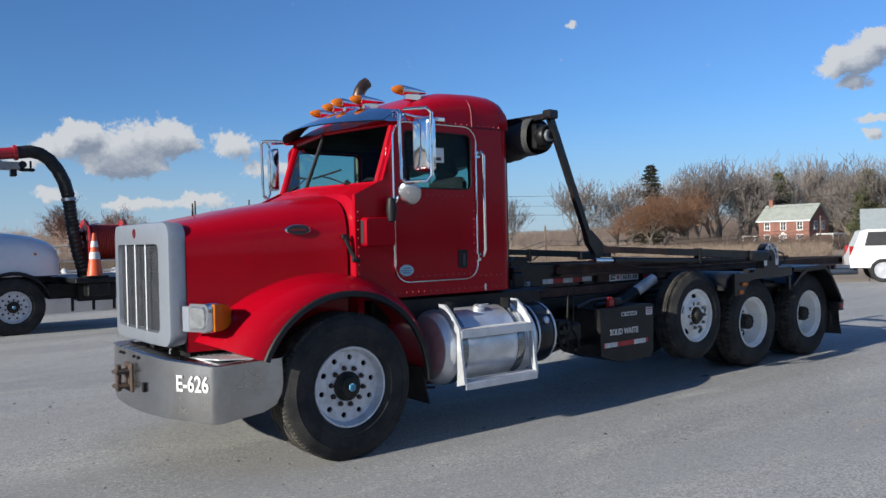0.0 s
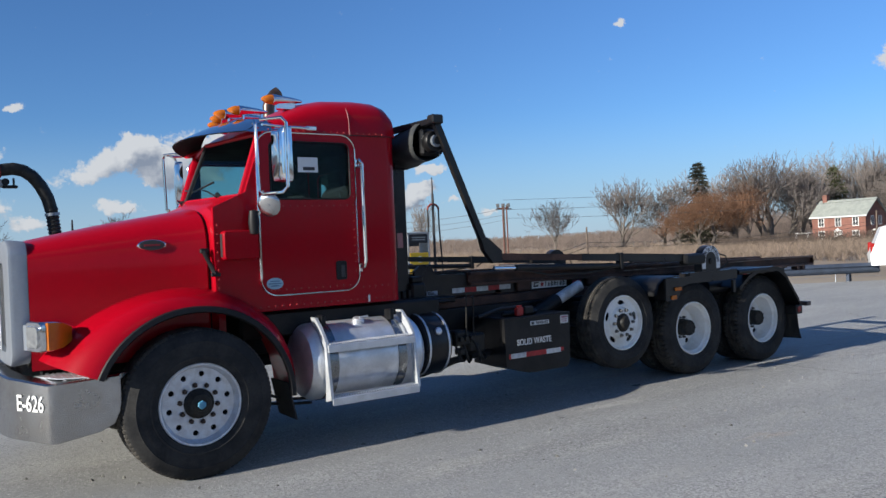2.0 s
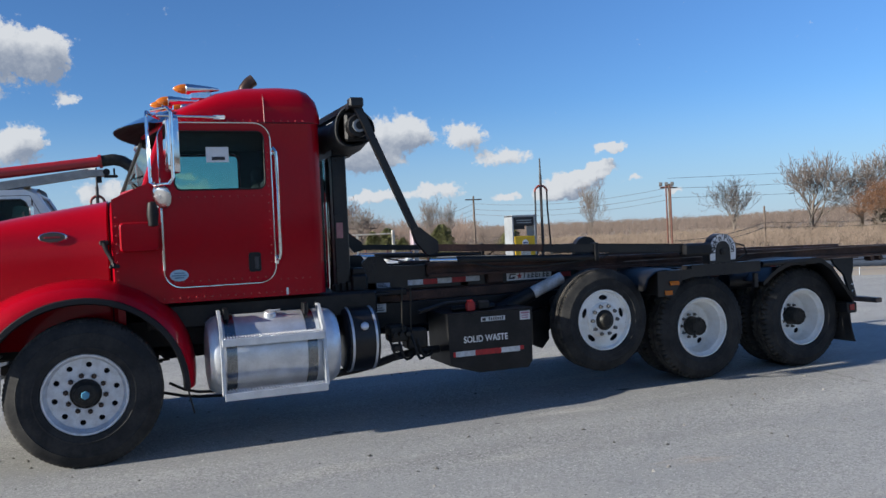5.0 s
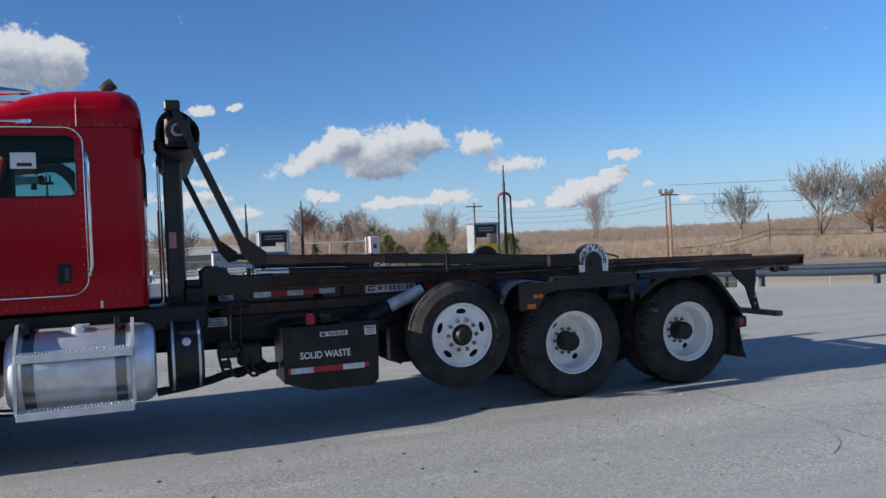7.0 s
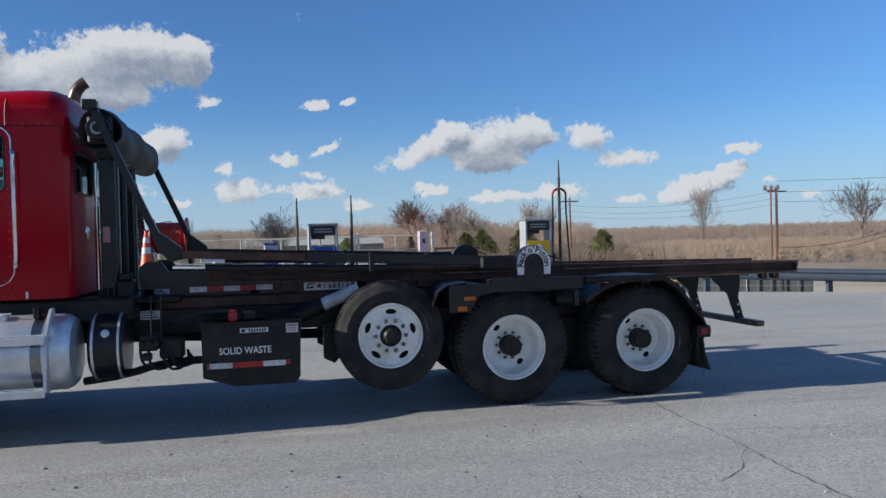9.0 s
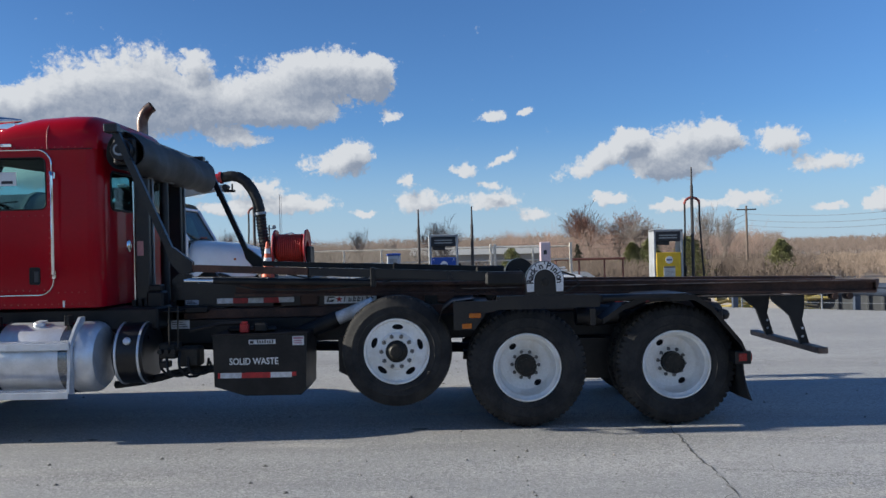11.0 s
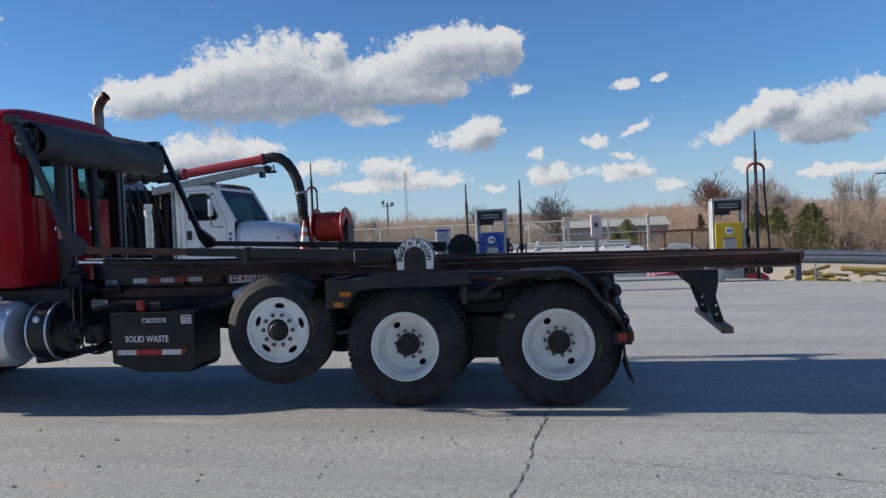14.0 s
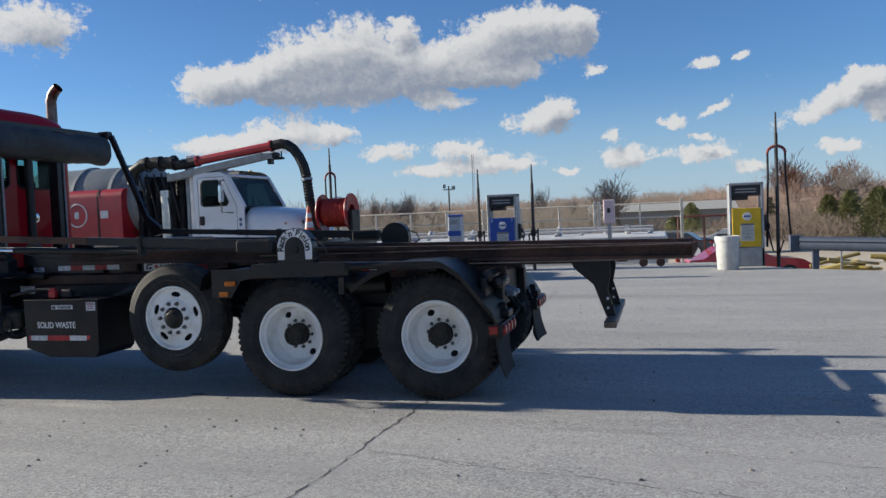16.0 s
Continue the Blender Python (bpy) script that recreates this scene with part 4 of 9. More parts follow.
for s in (-1, 1):
    m = M()
    rings = []
    for i in range(25):
        th = radians(158 - i * (158 + 2) / 24 * 1.0)          # from the front, over the top, to the rear
        cx, cz = math.cos(th), math.sin(th)
        fr = max(0.0, (math.degrees(th) - 95) / 63)           # how far towards the front
        rr = max(0.0, (40 - math.degrees(th)) / 42)           # how far towards the rear
        lip = 0.705 + 0.02 * fr
        prof = [(0.70, lip + 0.155 + 0.19 * fr * fr), (0.86, lip + 0.150 + 0.17 * fr * fr), (1.0, lip + 0.132 + 0.13 * fr * fr), (1.10, lip + 0.105 + 0.08 * fr), (1.17, lip + 0.065 + 0.04 * fr), (1.205, lip + 0.02), (1.205, lip), (1.19, lip - 0.008), (1.15, lip + 0.01), (0.72, lip + 0.05)]
        if rr > 0:
            prof = [(y, lip + (r - lip) * (1 - 0.45 * rr)) for y, r in prof]
        rings.append([(0.0 + r * cx * (1.0 if cx < 0 else 1.02), s * y, 0.535 + r * cz) for y, r in prof])
    m.loft(rings, cap=True)
    fender = part("fender", m, RED, truck, "bulging red front fender")
    m = M()
    pts = []
    for i in range(33):
        th = radians(158 - i * 160 / 32)
        fr = max(0.0, (math.degrees(th) - 95) / 63)
        lip = 0.700 + 0.02 * fr
        cx, cz = math.cos(th), math.sin(th)
        pts.append([(r * cx * (1.0 if cx < 0 else 1.02), s * y, 0.535 + r * cz) for y, r in ((1.208, lip + 0.030), (1.225, lip + 0.022), (1.228, lip - 0.012), (1.20, lip - 0.022), (1.16, lip - 0.005))])
    m.loft(pts, cap=True)
    part("fender_lip", m, TRIM, fender, "black rubber fender lip")
    m = M().loft([[(0.700 + 0.02 * k, s * y, 0.60 - 0.10 * k) for y in (0.78, 1.14)] + [(0.712 + 0.02 * k, s * y, 0.60 - 0.10 * k) for y in (1.14, 0.78)] for k in range(4)], cap=True)
    part("front_mud_flap", m, RUBBER, fender, "short black mud flap behind the wheel")
    # headlamp pod
    L0 = pose(-0.943, s * 0.885, 1.122, 0, 0, -s * 20)
    m = M()
    rings = []
    for x, k in ((-0.125, 0.93), (-0.11, 1.0), (-0.02, 1.0), (0.05, 0.9), (0.14, 0.55), (0.18, 0.2)):
        rings.append([(x + 0.03 * (abs(a) / 0.13), a * k, 0.0 + b * k) for a, b in rounded(-0.105, 0.105, -0.105, 0.105, 0.035)])
    m.loft(rings, cap=True)
    lamp = part("headlamp", m, CHROME, truck, "chrome headlamp with amber side lens", L0)
    m = M().loft([[(-0.118 + 0.03 * (abs(a) / 0.13), a, b) for a, b in rounded(-0.082, 0.082, -0.078, 0.078, 0.03)], [(-0.133 + 0.03 * (abs(a) / 0.13), a * 0.9, b * 0.9) for a, b in rounded(-0.082, 0.082, -0.078, 0.078, 0.03)]], cap=True)
    part("lens", m, CLEARLENS, lamp, "clear square headlamp lens")
    m = M()
    rings = []
    for x, y, k in ((-0.072, 0.100, 0.86), (-0.060, 0.122, 0.95), (0.0, 0.122, 0.92), (0.06, 0.108, 0.80), (0.12, 0.080, 0.55), (0.185, 0.035, 0.2)):
        rings.append([(x, s * y, b * k) for b in (-0.10, -0.06, 0, 0.06, 0.10)] + [(x, s * y * 0.6, b * k) for b in (0.10, 0.06, 0, -0.06, -0.10)])
    m.loft(rings, cap=True)
    part("lamp_bracket", M().box(-0.075, -0.065, -0.20 if s > 0 else 0.09, -0.09 if s > 0 else 0.20, -0.105, 0.075, 0.004), SILVER, lamp, "bright mounting plate")
    part("indicator", m, AMBER, lamp, "amber wrap-round indicator lens")

# ---- cab ----
SIDE = [(0.235, 1.16), (1.80, 1.16), (1.80, 2.61), (0.665, 2.61), (0.50, 2.12), (0.235, 2.0)]
WIN = rounded(0.715, 1.425, 2.065, 2.53, 0.055)
cab = None
m = M()
for s in (-1, 1):
    plate_with_hole(m, SIDE, rounded(0.70, 1.44, 2.05, 2.545, 0.06), "y", s * 0.93, s * 0.895)
    m.loft([[(1.80 + 0.115 * math.sin(radians(a)), s * (0.815 + 0.115 * math.cos(radians(a))), z) for a in range(0, 91, 15)] for z in (1.16, 2.61)], closed=False)
back = [(-0.815, 1.16), (0.815, 1.16), (0.815, 2.61), (-0.815, 2.61)]
half = lambda a, b: [(a, 1.16), (b, 1.16), (b, 2.61), (a, 2.61)]
plate_with_hole(m, half(-0.815, 0.0), rounded(-0.70, -0.06, 2.06, 2.42, 0.07), "x", 1.915, 1.885)
plate_with_hole(m, half(0.0, 0.815), rounded(0.06, 0.70, 2.06, 2.42, 0.07), "x", 1.915, 1.885)
m.box(0.24, 1.88, -0.90, 0.90, 1.155, 1.20, 0.01)
cab = part("cab", m, RED, truck, "glossy red riveted steel cab")
m = M()
roof = [(0.60, 0.84, 2.63), (0.66, 0.895, 2.68), (0.76, 0.92, 2.75), (0.90, 0.932, 2.82), (1.08, 0.934, 2.905), (1.30, 0.934, 2.955), (1.60, 0.934, 2.972), (1.76, 0.934, 2.965), (1.84, 0.930, 2.935), (1.895, 0.915, 2.87), (1.918, 0.885, 2.79), (1.924, 0.83, 2.62)]
rings = []
for x, w, t in roof:
    ring = []
    for i in range(27):
        a = math.pi * i / 26
        cc, ss = math.cos(a), math.sin(a)
        ring.append((x, -w * math.copysign(abs(cc) ** 0.42, cc), 2.605 + (t - 2.605) * abs(ss) ** 0.55))
    rings.append(ring)
m.loft(rings, closed=False, cap=True)
roof_ob = part("roof", m, RED, cab, "rounded red roof cap")
part("roof_seam", M().tube([(1.445, -0.9365 * math.copysign(abs(math.cos(math.pi * i / 30)) ** 0.42, math.cos(math.pi * i / 30)), 2.607 + 0.345 * abs(math.sin(math.pi * i / 30)) ** 0.55) for i in range(31)], 0.004, 5), mat("pale_seam", (0.40, 0.12, 0.12), 0.5), cab)
for s in (-1, 1):
    part("roof_joint", M().box(0.70, 1.86, s * 0.9355 - 0.003, s * 0.9355 + 0.003, 2.604, 2.610, 0.001), TRIM, cab)
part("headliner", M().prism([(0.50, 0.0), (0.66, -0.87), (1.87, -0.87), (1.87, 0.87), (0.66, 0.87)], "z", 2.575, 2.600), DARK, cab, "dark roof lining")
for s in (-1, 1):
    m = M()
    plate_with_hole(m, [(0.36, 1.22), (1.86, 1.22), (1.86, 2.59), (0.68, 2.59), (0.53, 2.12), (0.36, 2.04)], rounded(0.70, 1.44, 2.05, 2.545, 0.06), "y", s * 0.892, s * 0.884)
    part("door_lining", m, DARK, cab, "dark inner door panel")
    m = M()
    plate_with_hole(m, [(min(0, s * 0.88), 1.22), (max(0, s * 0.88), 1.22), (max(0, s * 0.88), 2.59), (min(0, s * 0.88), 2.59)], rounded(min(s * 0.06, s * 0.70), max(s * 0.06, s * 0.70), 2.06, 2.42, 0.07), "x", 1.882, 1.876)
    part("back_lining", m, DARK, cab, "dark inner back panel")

# windscreen: two flat panes that meet in a shallow V
CB, CT, SB, ST = Vector((0.30, 0, 2.10)), Vector((0.50, 0, 2.60)), Vector((0.50, 0.86, 2.10)), Vector((0.665, 0.86, 2.60))
m, g = M(), M()
for s in (-1, 1):
    f = lambda v: (v.x, s * v.y, v.z)
    m.tube([f(CB), f(SB)], 0.016, 8).tube([f(CT), f(ST)], 0.02, 8).tube([f(SB), f(ST)], 0.036, 8)
    m.add([(0.665, s * 0.93, 2.61), (0.50, s * 0.93, 2.12), (0.50, s * 0.84, 2.10), (0.64, s * 0.84, 2.61)], [(0, 1, 2, 3)])
    g.add([f(CB), f(SB), f(ST), f(CT)], [(0, 1, 2, 3)])
part("windscreen_frame", m, RED, cab, "red windscreen surround")
# cowl between the hood and the windscreen
m = M()
r0, r1 = hood_ring(0.212, 0.846, 2.004, 1.0), hood_ring(0.245, 0.931, 2.03, 1.0, power=6.0)
r2 = [((0.30 + 0.20 * min(1.0, abs(y) / 0.86) if z > 1.93 else 0.30), max(-0.93, min(0.93, y)), 2.108 if z > 1.93 else z) for x, y, z in r1]
m.loft([r0, r1, r2], closed=False)
part("cowl", m, RED, cab, "red cowl behind the hood")
part("hood_seam", M().tube([(0.209, y, z) for x, y, z in hood_ring(0.209, 0.853, 2.011, 1.0)], 0.007, 5), TRIM, cab)
part("centre_post", M().tube([CB, CT], 0.018, 8), TRIM, cab)
ws = part("windscreen", g, GLASS, cab, "two-piece tinted windscreen")
ws.visible_shadow = False
m = M()
for s in (-1, 1):
    m.tube([(0.40, s * 0.52, 2.11), (0.40, s * 0.30, 2.17), (0.375, s * 0.12, 2.21)], 0.007, 6).tube([(0.36, s * 0.02, 2.19), (0.415, s * 0.42, 2.24)], 0.008, 6)
    m.cyl((0.44, s * 0.55, 2.09), (0.40, s * 0.52, 2.14), 0.018, n=8)
part("wiper", m, TRIM, cab, "black windscreen wipers")

# polished visor over the windscreen
m = M()
top, bot = [], []
for i in range(21):
    y = -0.89 + 1.78 * i / 20
    q = (abs(y) / 0.89) ** 2
    x0, z0 = 0.25 + 0.29 * q, 2.635 - 0.02 * q
    x1, z1 = 0.62 + 0.10 * q, 2.80 - 0.09 * q
    top.append([(x0, y, z0), (x0 + (x1 - x0) * 0.5, y, z0 + (z1 - z0) * 0.55), (x1, y, z1)])
m.loft(top, closed=False)
part("visor_underside", M().loft([[(a + 0.006, b, c_ - 0.008) for a, b, c_ in r] for r in top[::-1]], closed=False), DARK, cab, "dark underside of the sun visor")
for s in (-1, 1):
    m.add([(0.54, s * 0.89, 2.612), (0.72, s * 0.89, 2.71), (0.76, s * 0.925, 2.62), (0.58, s * 0.925, 2.60)], [(0, 1, 2, 3)])
part("visor", m, CHROME, cab, "polished stainless sun visor")

# five bullet-shaped roof lamps
bullet = M().lathe([(0.001, 0.27), (0.014, 0.25), (0.026, 0.18), (0.038, 0.08), (0.044, 0.02), (0.044, 0.0), (0.04, -0.004)], (0, 0, 0), (1, 0, 0), 20).box(0.03, 0.20, -0.022, 0.022, -0.085, -0.02, 0.01).mesh("roof_lamp")
bullet.materials.append(CHROME)
lens = M().lathe([(0.041, 0.0), (0.040, -0.03), (0.032, -0.062), (0.016, -0.092), (0.001, -0.105)], (0, 0, 0), (1, 0, 0), 20).mesh("lens")
lens.materials.append(AMBER)
for y, x, z in ((-0.725, 0.848, 2.912), (-0.25, 0.722, 2.892), (0.0, 0.675, 2.897), (0.25, 0.722, 2.892), (0.725, 0.848, 2.912)):
    b = part("roof_lamp", bullet, None, cab, "chrome bullet marker lamp", pose(x, y, z))
    part("lens", lens, None, b, "amber pointed lens")

for s in (-1, 1):
    m = M()
    plate_with_hole(m, rounded(0.605, 1.478, 1.285, 2.600, 0.13, 7), WIN, "y", s * 0.937, s * 0.925)
    door = part("door", m, RED, cab, "red riveted door with closed window")
    pane = part("window", M().prism(rounded(0.70, 1.44, 2.05, 2.545, 0.05), "y", s * 0.912, s * 0.908), GLASS, door, "tinted door window")
    pane.visible_shadow = False
    loop = rounded(0.600, 1.483, 1.280, 2.605, 0.135, 8)
    part("door_trim", M().tube([(a, s * 0.939, b) for a, b in loop + loop[:1]], 0.0075, 6), CHROME, door, "thin chrome door edging")
    wl = rounded(0.712, 1.428, 2.062, 2.533, 0.055)
    part("window_seal", M().tube([(a, s * 0.938, b) for a, b in wl + wl[:1]], 0.007, 6), TRIM, door)
    m = M()
    plate_with_hole(m, rounded(1.262, 1.362, 1.375, 1.535, 0.02), rounded(1.274, 1.350, 1.387, 1.523, 0.02), "y", s * 0.944, s * 0.930)
    m.box(1.270, 1.354, s * 0.9385 - 0.0015, s * 0.9385 + 0.0015, 1.383, 1.527, 0.001)
    dh = part("door_handle", m, TRIM, door, "black recessed door handle")
    part("paddle", M().box(1.310, 1.347, s * 0.941 - 0.006, s * 0.941 + 0.006, 1.395, 1.500, 0.006), mat("dull_dark_steel", (0.05, 0.05, 0.055), 0.4, 0.4), dh, "dull dark handle paddle")
    m = M()
    for x in [0.68 + 0.065 * i for i in range(12)]:
        m.lathe([(0.0095, 0.001), (0.007, -0.0045), (0.001, -0.006)], (x, s * 0.9375, 2.005), (0, -s, 0), 6)
        m.lathe([(0.0095, 0.001), (0.007, -0.0045), (0.001, -0.006)], (x, s * 0.9375, 1.325), (0, -s, 0), 6)
    for z in [1.45 + 0.07 * i for i in range(15)]:
        m.lathe([(0.0095, 0.001), (0.007, -0.0045), (0.001, -0.006)], (1.452, s * 0.9375, z), (0, -s, 0), 6)
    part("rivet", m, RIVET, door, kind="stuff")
    part("hinge_strip", M().box(0.594, 0.612, s * 0.942 - 0.005, s * 0.942 + 0.005, 1.42, 1.98, 0.003), CHROME, door)
    m = M().tube([(1.500, s * 0.945, 2.36), (1.500, s * 0.99, 2.39), (1.515, s * 1.005, 2.36), (1.515, s * 1.005, 1.52), (1.505, s * 0.99, 1.475), (1.49, s * 0.94, 1.46)], 0.0145, 10)
    m.box(1.485, 1.52, s * 0.945 - 0.014, s * 0.945 + 0.014, 2.335, 2.40, 0.006).box(1.475, 1.51, s * 0.945 - 0.014, s * 0.945 + 0.014, 1.43, 1.50, 0.006)
    part("grab_handle", m, CHROME, cab, "chrome grab handle behind the door")
    m = M()
    rings = [[(a, s * y, 1.70 + (b - 1.70) * k) for a, b in rounded(0.285 + e_, 0.565, 1.585, 1.815, 0.03)] for y, k, e_ in ((0.92, 1.0, 0.0), (0.985, 1.0, 0.0), (1.0, 0.93, 0.012))]
    m.loft(rings, cap=True)
    part("air_intake", m, RED, cab, "red air intake box on cowl")
    part("intake_mouth", M().box(0.281, 0.2835, s * 0.955 - 0.022, s * 0.955 + 0.022, 1.61, 1.79, 0.001), INK, cab)
    m = M().lathe([(0.001, -0.1), (0.035, -0.09), (0.045, 0), (0.035, 0.09), (0.001, 0.1)], (0.535, s * 1.0, 1.875), (0, 0, 1), 16)
    part("mirror_foot", m, TRIM, cab, "black rubber mirror foot")
    # mirror frame and heads
    m = M()
    Y, X = s * 1.16, (0.0 if s < 0 else -0.10)
    YO = s * 1.345
    m.tube([(0.57, s * 1.0, 1.93), (0.60 + X * 0.5, s * 1.05, 2.02), (0.565 + X, Y, 2.08), (0.55 + X, Y, 2.11)], 0.013, 8)
    m.tube([(0.62, s * 0.945, 2.635), (0.55 + X * 0.5, s * 1.03, 2.655), (0.525 + X, Y - s * 0.03, 2.655), (0.52 + X, Y, 2.62), (0.53 + X, Y, 2.11), (0.56 + X, Y + s * 0.02, 2.085), (0.66 + X, YO - s * 0.03, 2.09), (0.69 + X, YO, 2.13), (0.695 + X, YO, 2.62), (0.67 + X, YO - s * 0.03, 2.66), (0.56 + X, Y, 2.66)], 0.0135, 8)
    m.tube([(0.60 + X, s * 1.10, 2.635), (0.80, s * 0.985, 2.645), (1.06, s * 0.955, 2.648)], 0.012, 8).box(1.03, 1.13, s * 0.945 - 0.02, s * 0.945 + 0.02, 2.63, 2.665, 0.006)
    mirror = part("mirror_frame", m, CHROME, cab, "chrome tube mirror bracket")
    tilt = pose(0.685 + X, s * 1.25, 2.385, 0, 0, s * -12)
    m = M().loft([[(x, a, b) for a, b in rounded(-0.092 * k, 0.092 * k, -0.215 * k, 0.215 * k, 0.03)] for x, k in ((-0.038, 0.80), (-0.028, 0.94), (0.0, 1.0), (0.04, 1.0))], cap=True)
    head = part("mirror_head", m, CHROME, mirror, "tall chrome-backed mirror", tilt)
    part("mirror_glass", M().loft([[(x, a, b) for a, b in rounded(-0.082, 0.082, -0.205, 0.205, 0.025)] for x in (0.041, 0.043)], cap=True), mat("mirror_silver", (0.88, 0.89, 0.90), 0.02, 1.0), head, "flat mirror glass")
    m = M().lathe([(0.001, -0.016), (0.012, -0.016), (0.014, -0.010), (0.05, -0.009), (0.085, -0.002), (0.096, 0.008), (0.094, 0.016), (0.001, 0.016)], (0.60 + X, s * 1.16, 2.00), (0.72, -s * 0.66, 0.22), 28)
    part("convex_mirror", m, mat("dull_mirror_back", (0.55, 0.56, 0.58), 0.22, 1.0), mirror, "round bright convex mirror")
part("sign", M().box(0.965, 1.145, -0.9160, -0.9130, 2.285, 2.410, 0.001), WHITE, cab, "white paper card in the window")
part("sign_print", M().box(1.01, 1.115, -0.9180, -0.9162, 2.302, 2.330, 0.0005), INK, cab, "bars of dark handwriting")
m = M().lathe([(0.001, -0.003), (0.070, -0.003), (0.071, 0.0)], (0, 0, 0), (0, 1, 0), 32)
st = part("door_sticker", m, STICKER, cab, "pale blue oval door sticker", pose(0.712, -0.9385, 1.378) @ Matrix.Diagonal((1.0, 1, 0.66, 1)))
m = M()
for z, w in ((0.028, 0.04), (0.0, 0.055), (-0.028, 0.035)):
    m.box(-w, w, -0.0042, -0.003, z - 0.007, z + 0.007, 0.0004)
part("sticker_print", m, mat("dull_blue_print", (0.10, 0.20, 0.32), 0.5), st)
m = M()
for s in (-1, 1):
    for x in [0.28 + 0.062 * i for i in range(25)]:
        m.lathe([(0.0095, 0.001), (0.007, -0.0045), (0.001, -0.006)], (x, s * 0.9305, 1.195), (0, -s, 0), 6)
        if x > 1.5:
            m.lathe([(0.0095, 0.001), (0.007, -0.0045), (0.001, -0.006)], (x, s * 0.9305, 1.30), (0, -s, 0), 6)
        if x > 0.7:
            m.lathe([(0.0095, 0.001), (0.007, -0.0045), (0.001, -0.006)], (x, s * 0.9345, 2.625), (0, -s, 0), 6)
    for z in [1.3 + 0.07 * i for i in range(9)]:
        m.lathe([(0.0095, 0.001), (0.007, -0.0045), (0.001, -0.006)], (0.262, s * 0.9305, z), (0, -s, 0), 6)
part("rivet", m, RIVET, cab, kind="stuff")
part("clearance_lamp", M().box(1.56, 1.578, -0.939, -0.928, 1.165, 1.225, 0.003), WHITE, cab, "small white side lamp")
# rear windows, roundels
for s in (-1, 1):
    pane = part("rear_window", M().prism(rounded(min(s * 0.06, s * 0.70), max(s * 0.06, s * 0.70), 2.06, 2.42, 0.06), "x", 1.898, 1.902), GLASS, cab, "tinted rear cab window")
    pane.visible_shadow = False
    wl = rounded(min(s * 0.06, s * 0.70), max(s * 0.06, s * 0.70), 2.06, 2.42, 0.07)
    part("window_seal", M().tube([(1.917, a, b) for a, b in wl + wl[:1]], 0.012, 6), TRIM, cab)
    part("vent", M().lathe([(0.001, 0.012), (0.035, 0.012), (0.055, 0.006), (0.06, 0.0)], (1.915, s * 0.30, 1.72), (1, 0, 0), 24), CHROME, cab, "round chrome vent")
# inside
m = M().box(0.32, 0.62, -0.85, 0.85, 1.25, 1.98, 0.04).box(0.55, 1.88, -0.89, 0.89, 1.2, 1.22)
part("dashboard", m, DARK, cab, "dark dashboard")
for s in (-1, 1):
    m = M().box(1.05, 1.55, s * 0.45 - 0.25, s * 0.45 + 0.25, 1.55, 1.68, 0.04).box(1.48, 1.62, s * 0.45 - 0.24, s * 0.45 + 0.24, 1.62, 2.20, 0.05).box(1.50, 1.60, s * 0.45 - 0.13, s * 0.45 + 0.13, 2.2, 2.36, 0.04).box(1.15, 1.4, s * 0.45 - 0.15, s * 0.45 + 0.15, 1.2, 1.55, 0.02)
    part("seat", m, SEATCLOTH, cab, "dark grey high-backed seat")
m = M()
C0, U, V_ = Vector((0.80, -0.45, 1.98)), Vector((0.55, 0, -0.83)).normalized(), Vector((0, 1, 0))
ringp = [C0 + (U * math.cos(2 * math.pi * i / 28) + V_ * math.sin(2 * math.pi * i / 28)) * 0.225 for i in range(29)]
m.tube(ringp, 0.016, 8).tube([C0 - U * 0.22, C0 + U * 0.22], 0.014, 6).tube([C0 - V_ * 0.22, C0 + V_ * 0.22], 0.014, 6).tube([C0, (0.55, -0.45, 1.80)], 0.03, 8)
part("steering_wheel", m, TRIM, cab, "black steering wheel")

# exhaust stack on the far side
m = M().tube([(1.53, 1.08, 1.2), (1.53, 1.08, 3.10), (1.53, 1.08, 3.20), (1.555, 1.08, 3.27), (1.60, 1.08, 3.33), (1.65, 1.08, 3.365)], 0.064, 16, cap=False)
m.tube([(1.64, 1.08, 3.359), (1.60, 1.08, 3.33), (1.555, 1.08, 3.27)], 0.059, 16, cap=False)
part("exhaust_pipe", m, OLDEXHAUST, truck, "heat-browned exhaust pipe")

# ---- fuel tank with steps ----
m = M().lathe([(0.001, 0.0), (0.20, 0.0), (0.27, 0.012), (0.305, 0.05), (0.318, 0.09), (0.318, 0.98), (0.305, 1.02), (0.27, 1.058), (0.20, 1.07), (0.001, 1.07)], (0.885, -0.93, 0.715), (1, 0, 0), 48)
tank = part("fuel_tank", m, ALU, truck, "brushed aluminium fuel tank")
for x in (1.06, 1.70):
    m = M().lathe([(0.3205, -0.04), (0.324, -0.04), (0.324, 0.04), (0.3205, 0.04)], (x, -0.93, 0.715), (1, 0, 0), 48)
    part("strap", m, mat("dull_strap_steel", (0.30, 0.31, 0.32), 0.25, 0.95), tank)
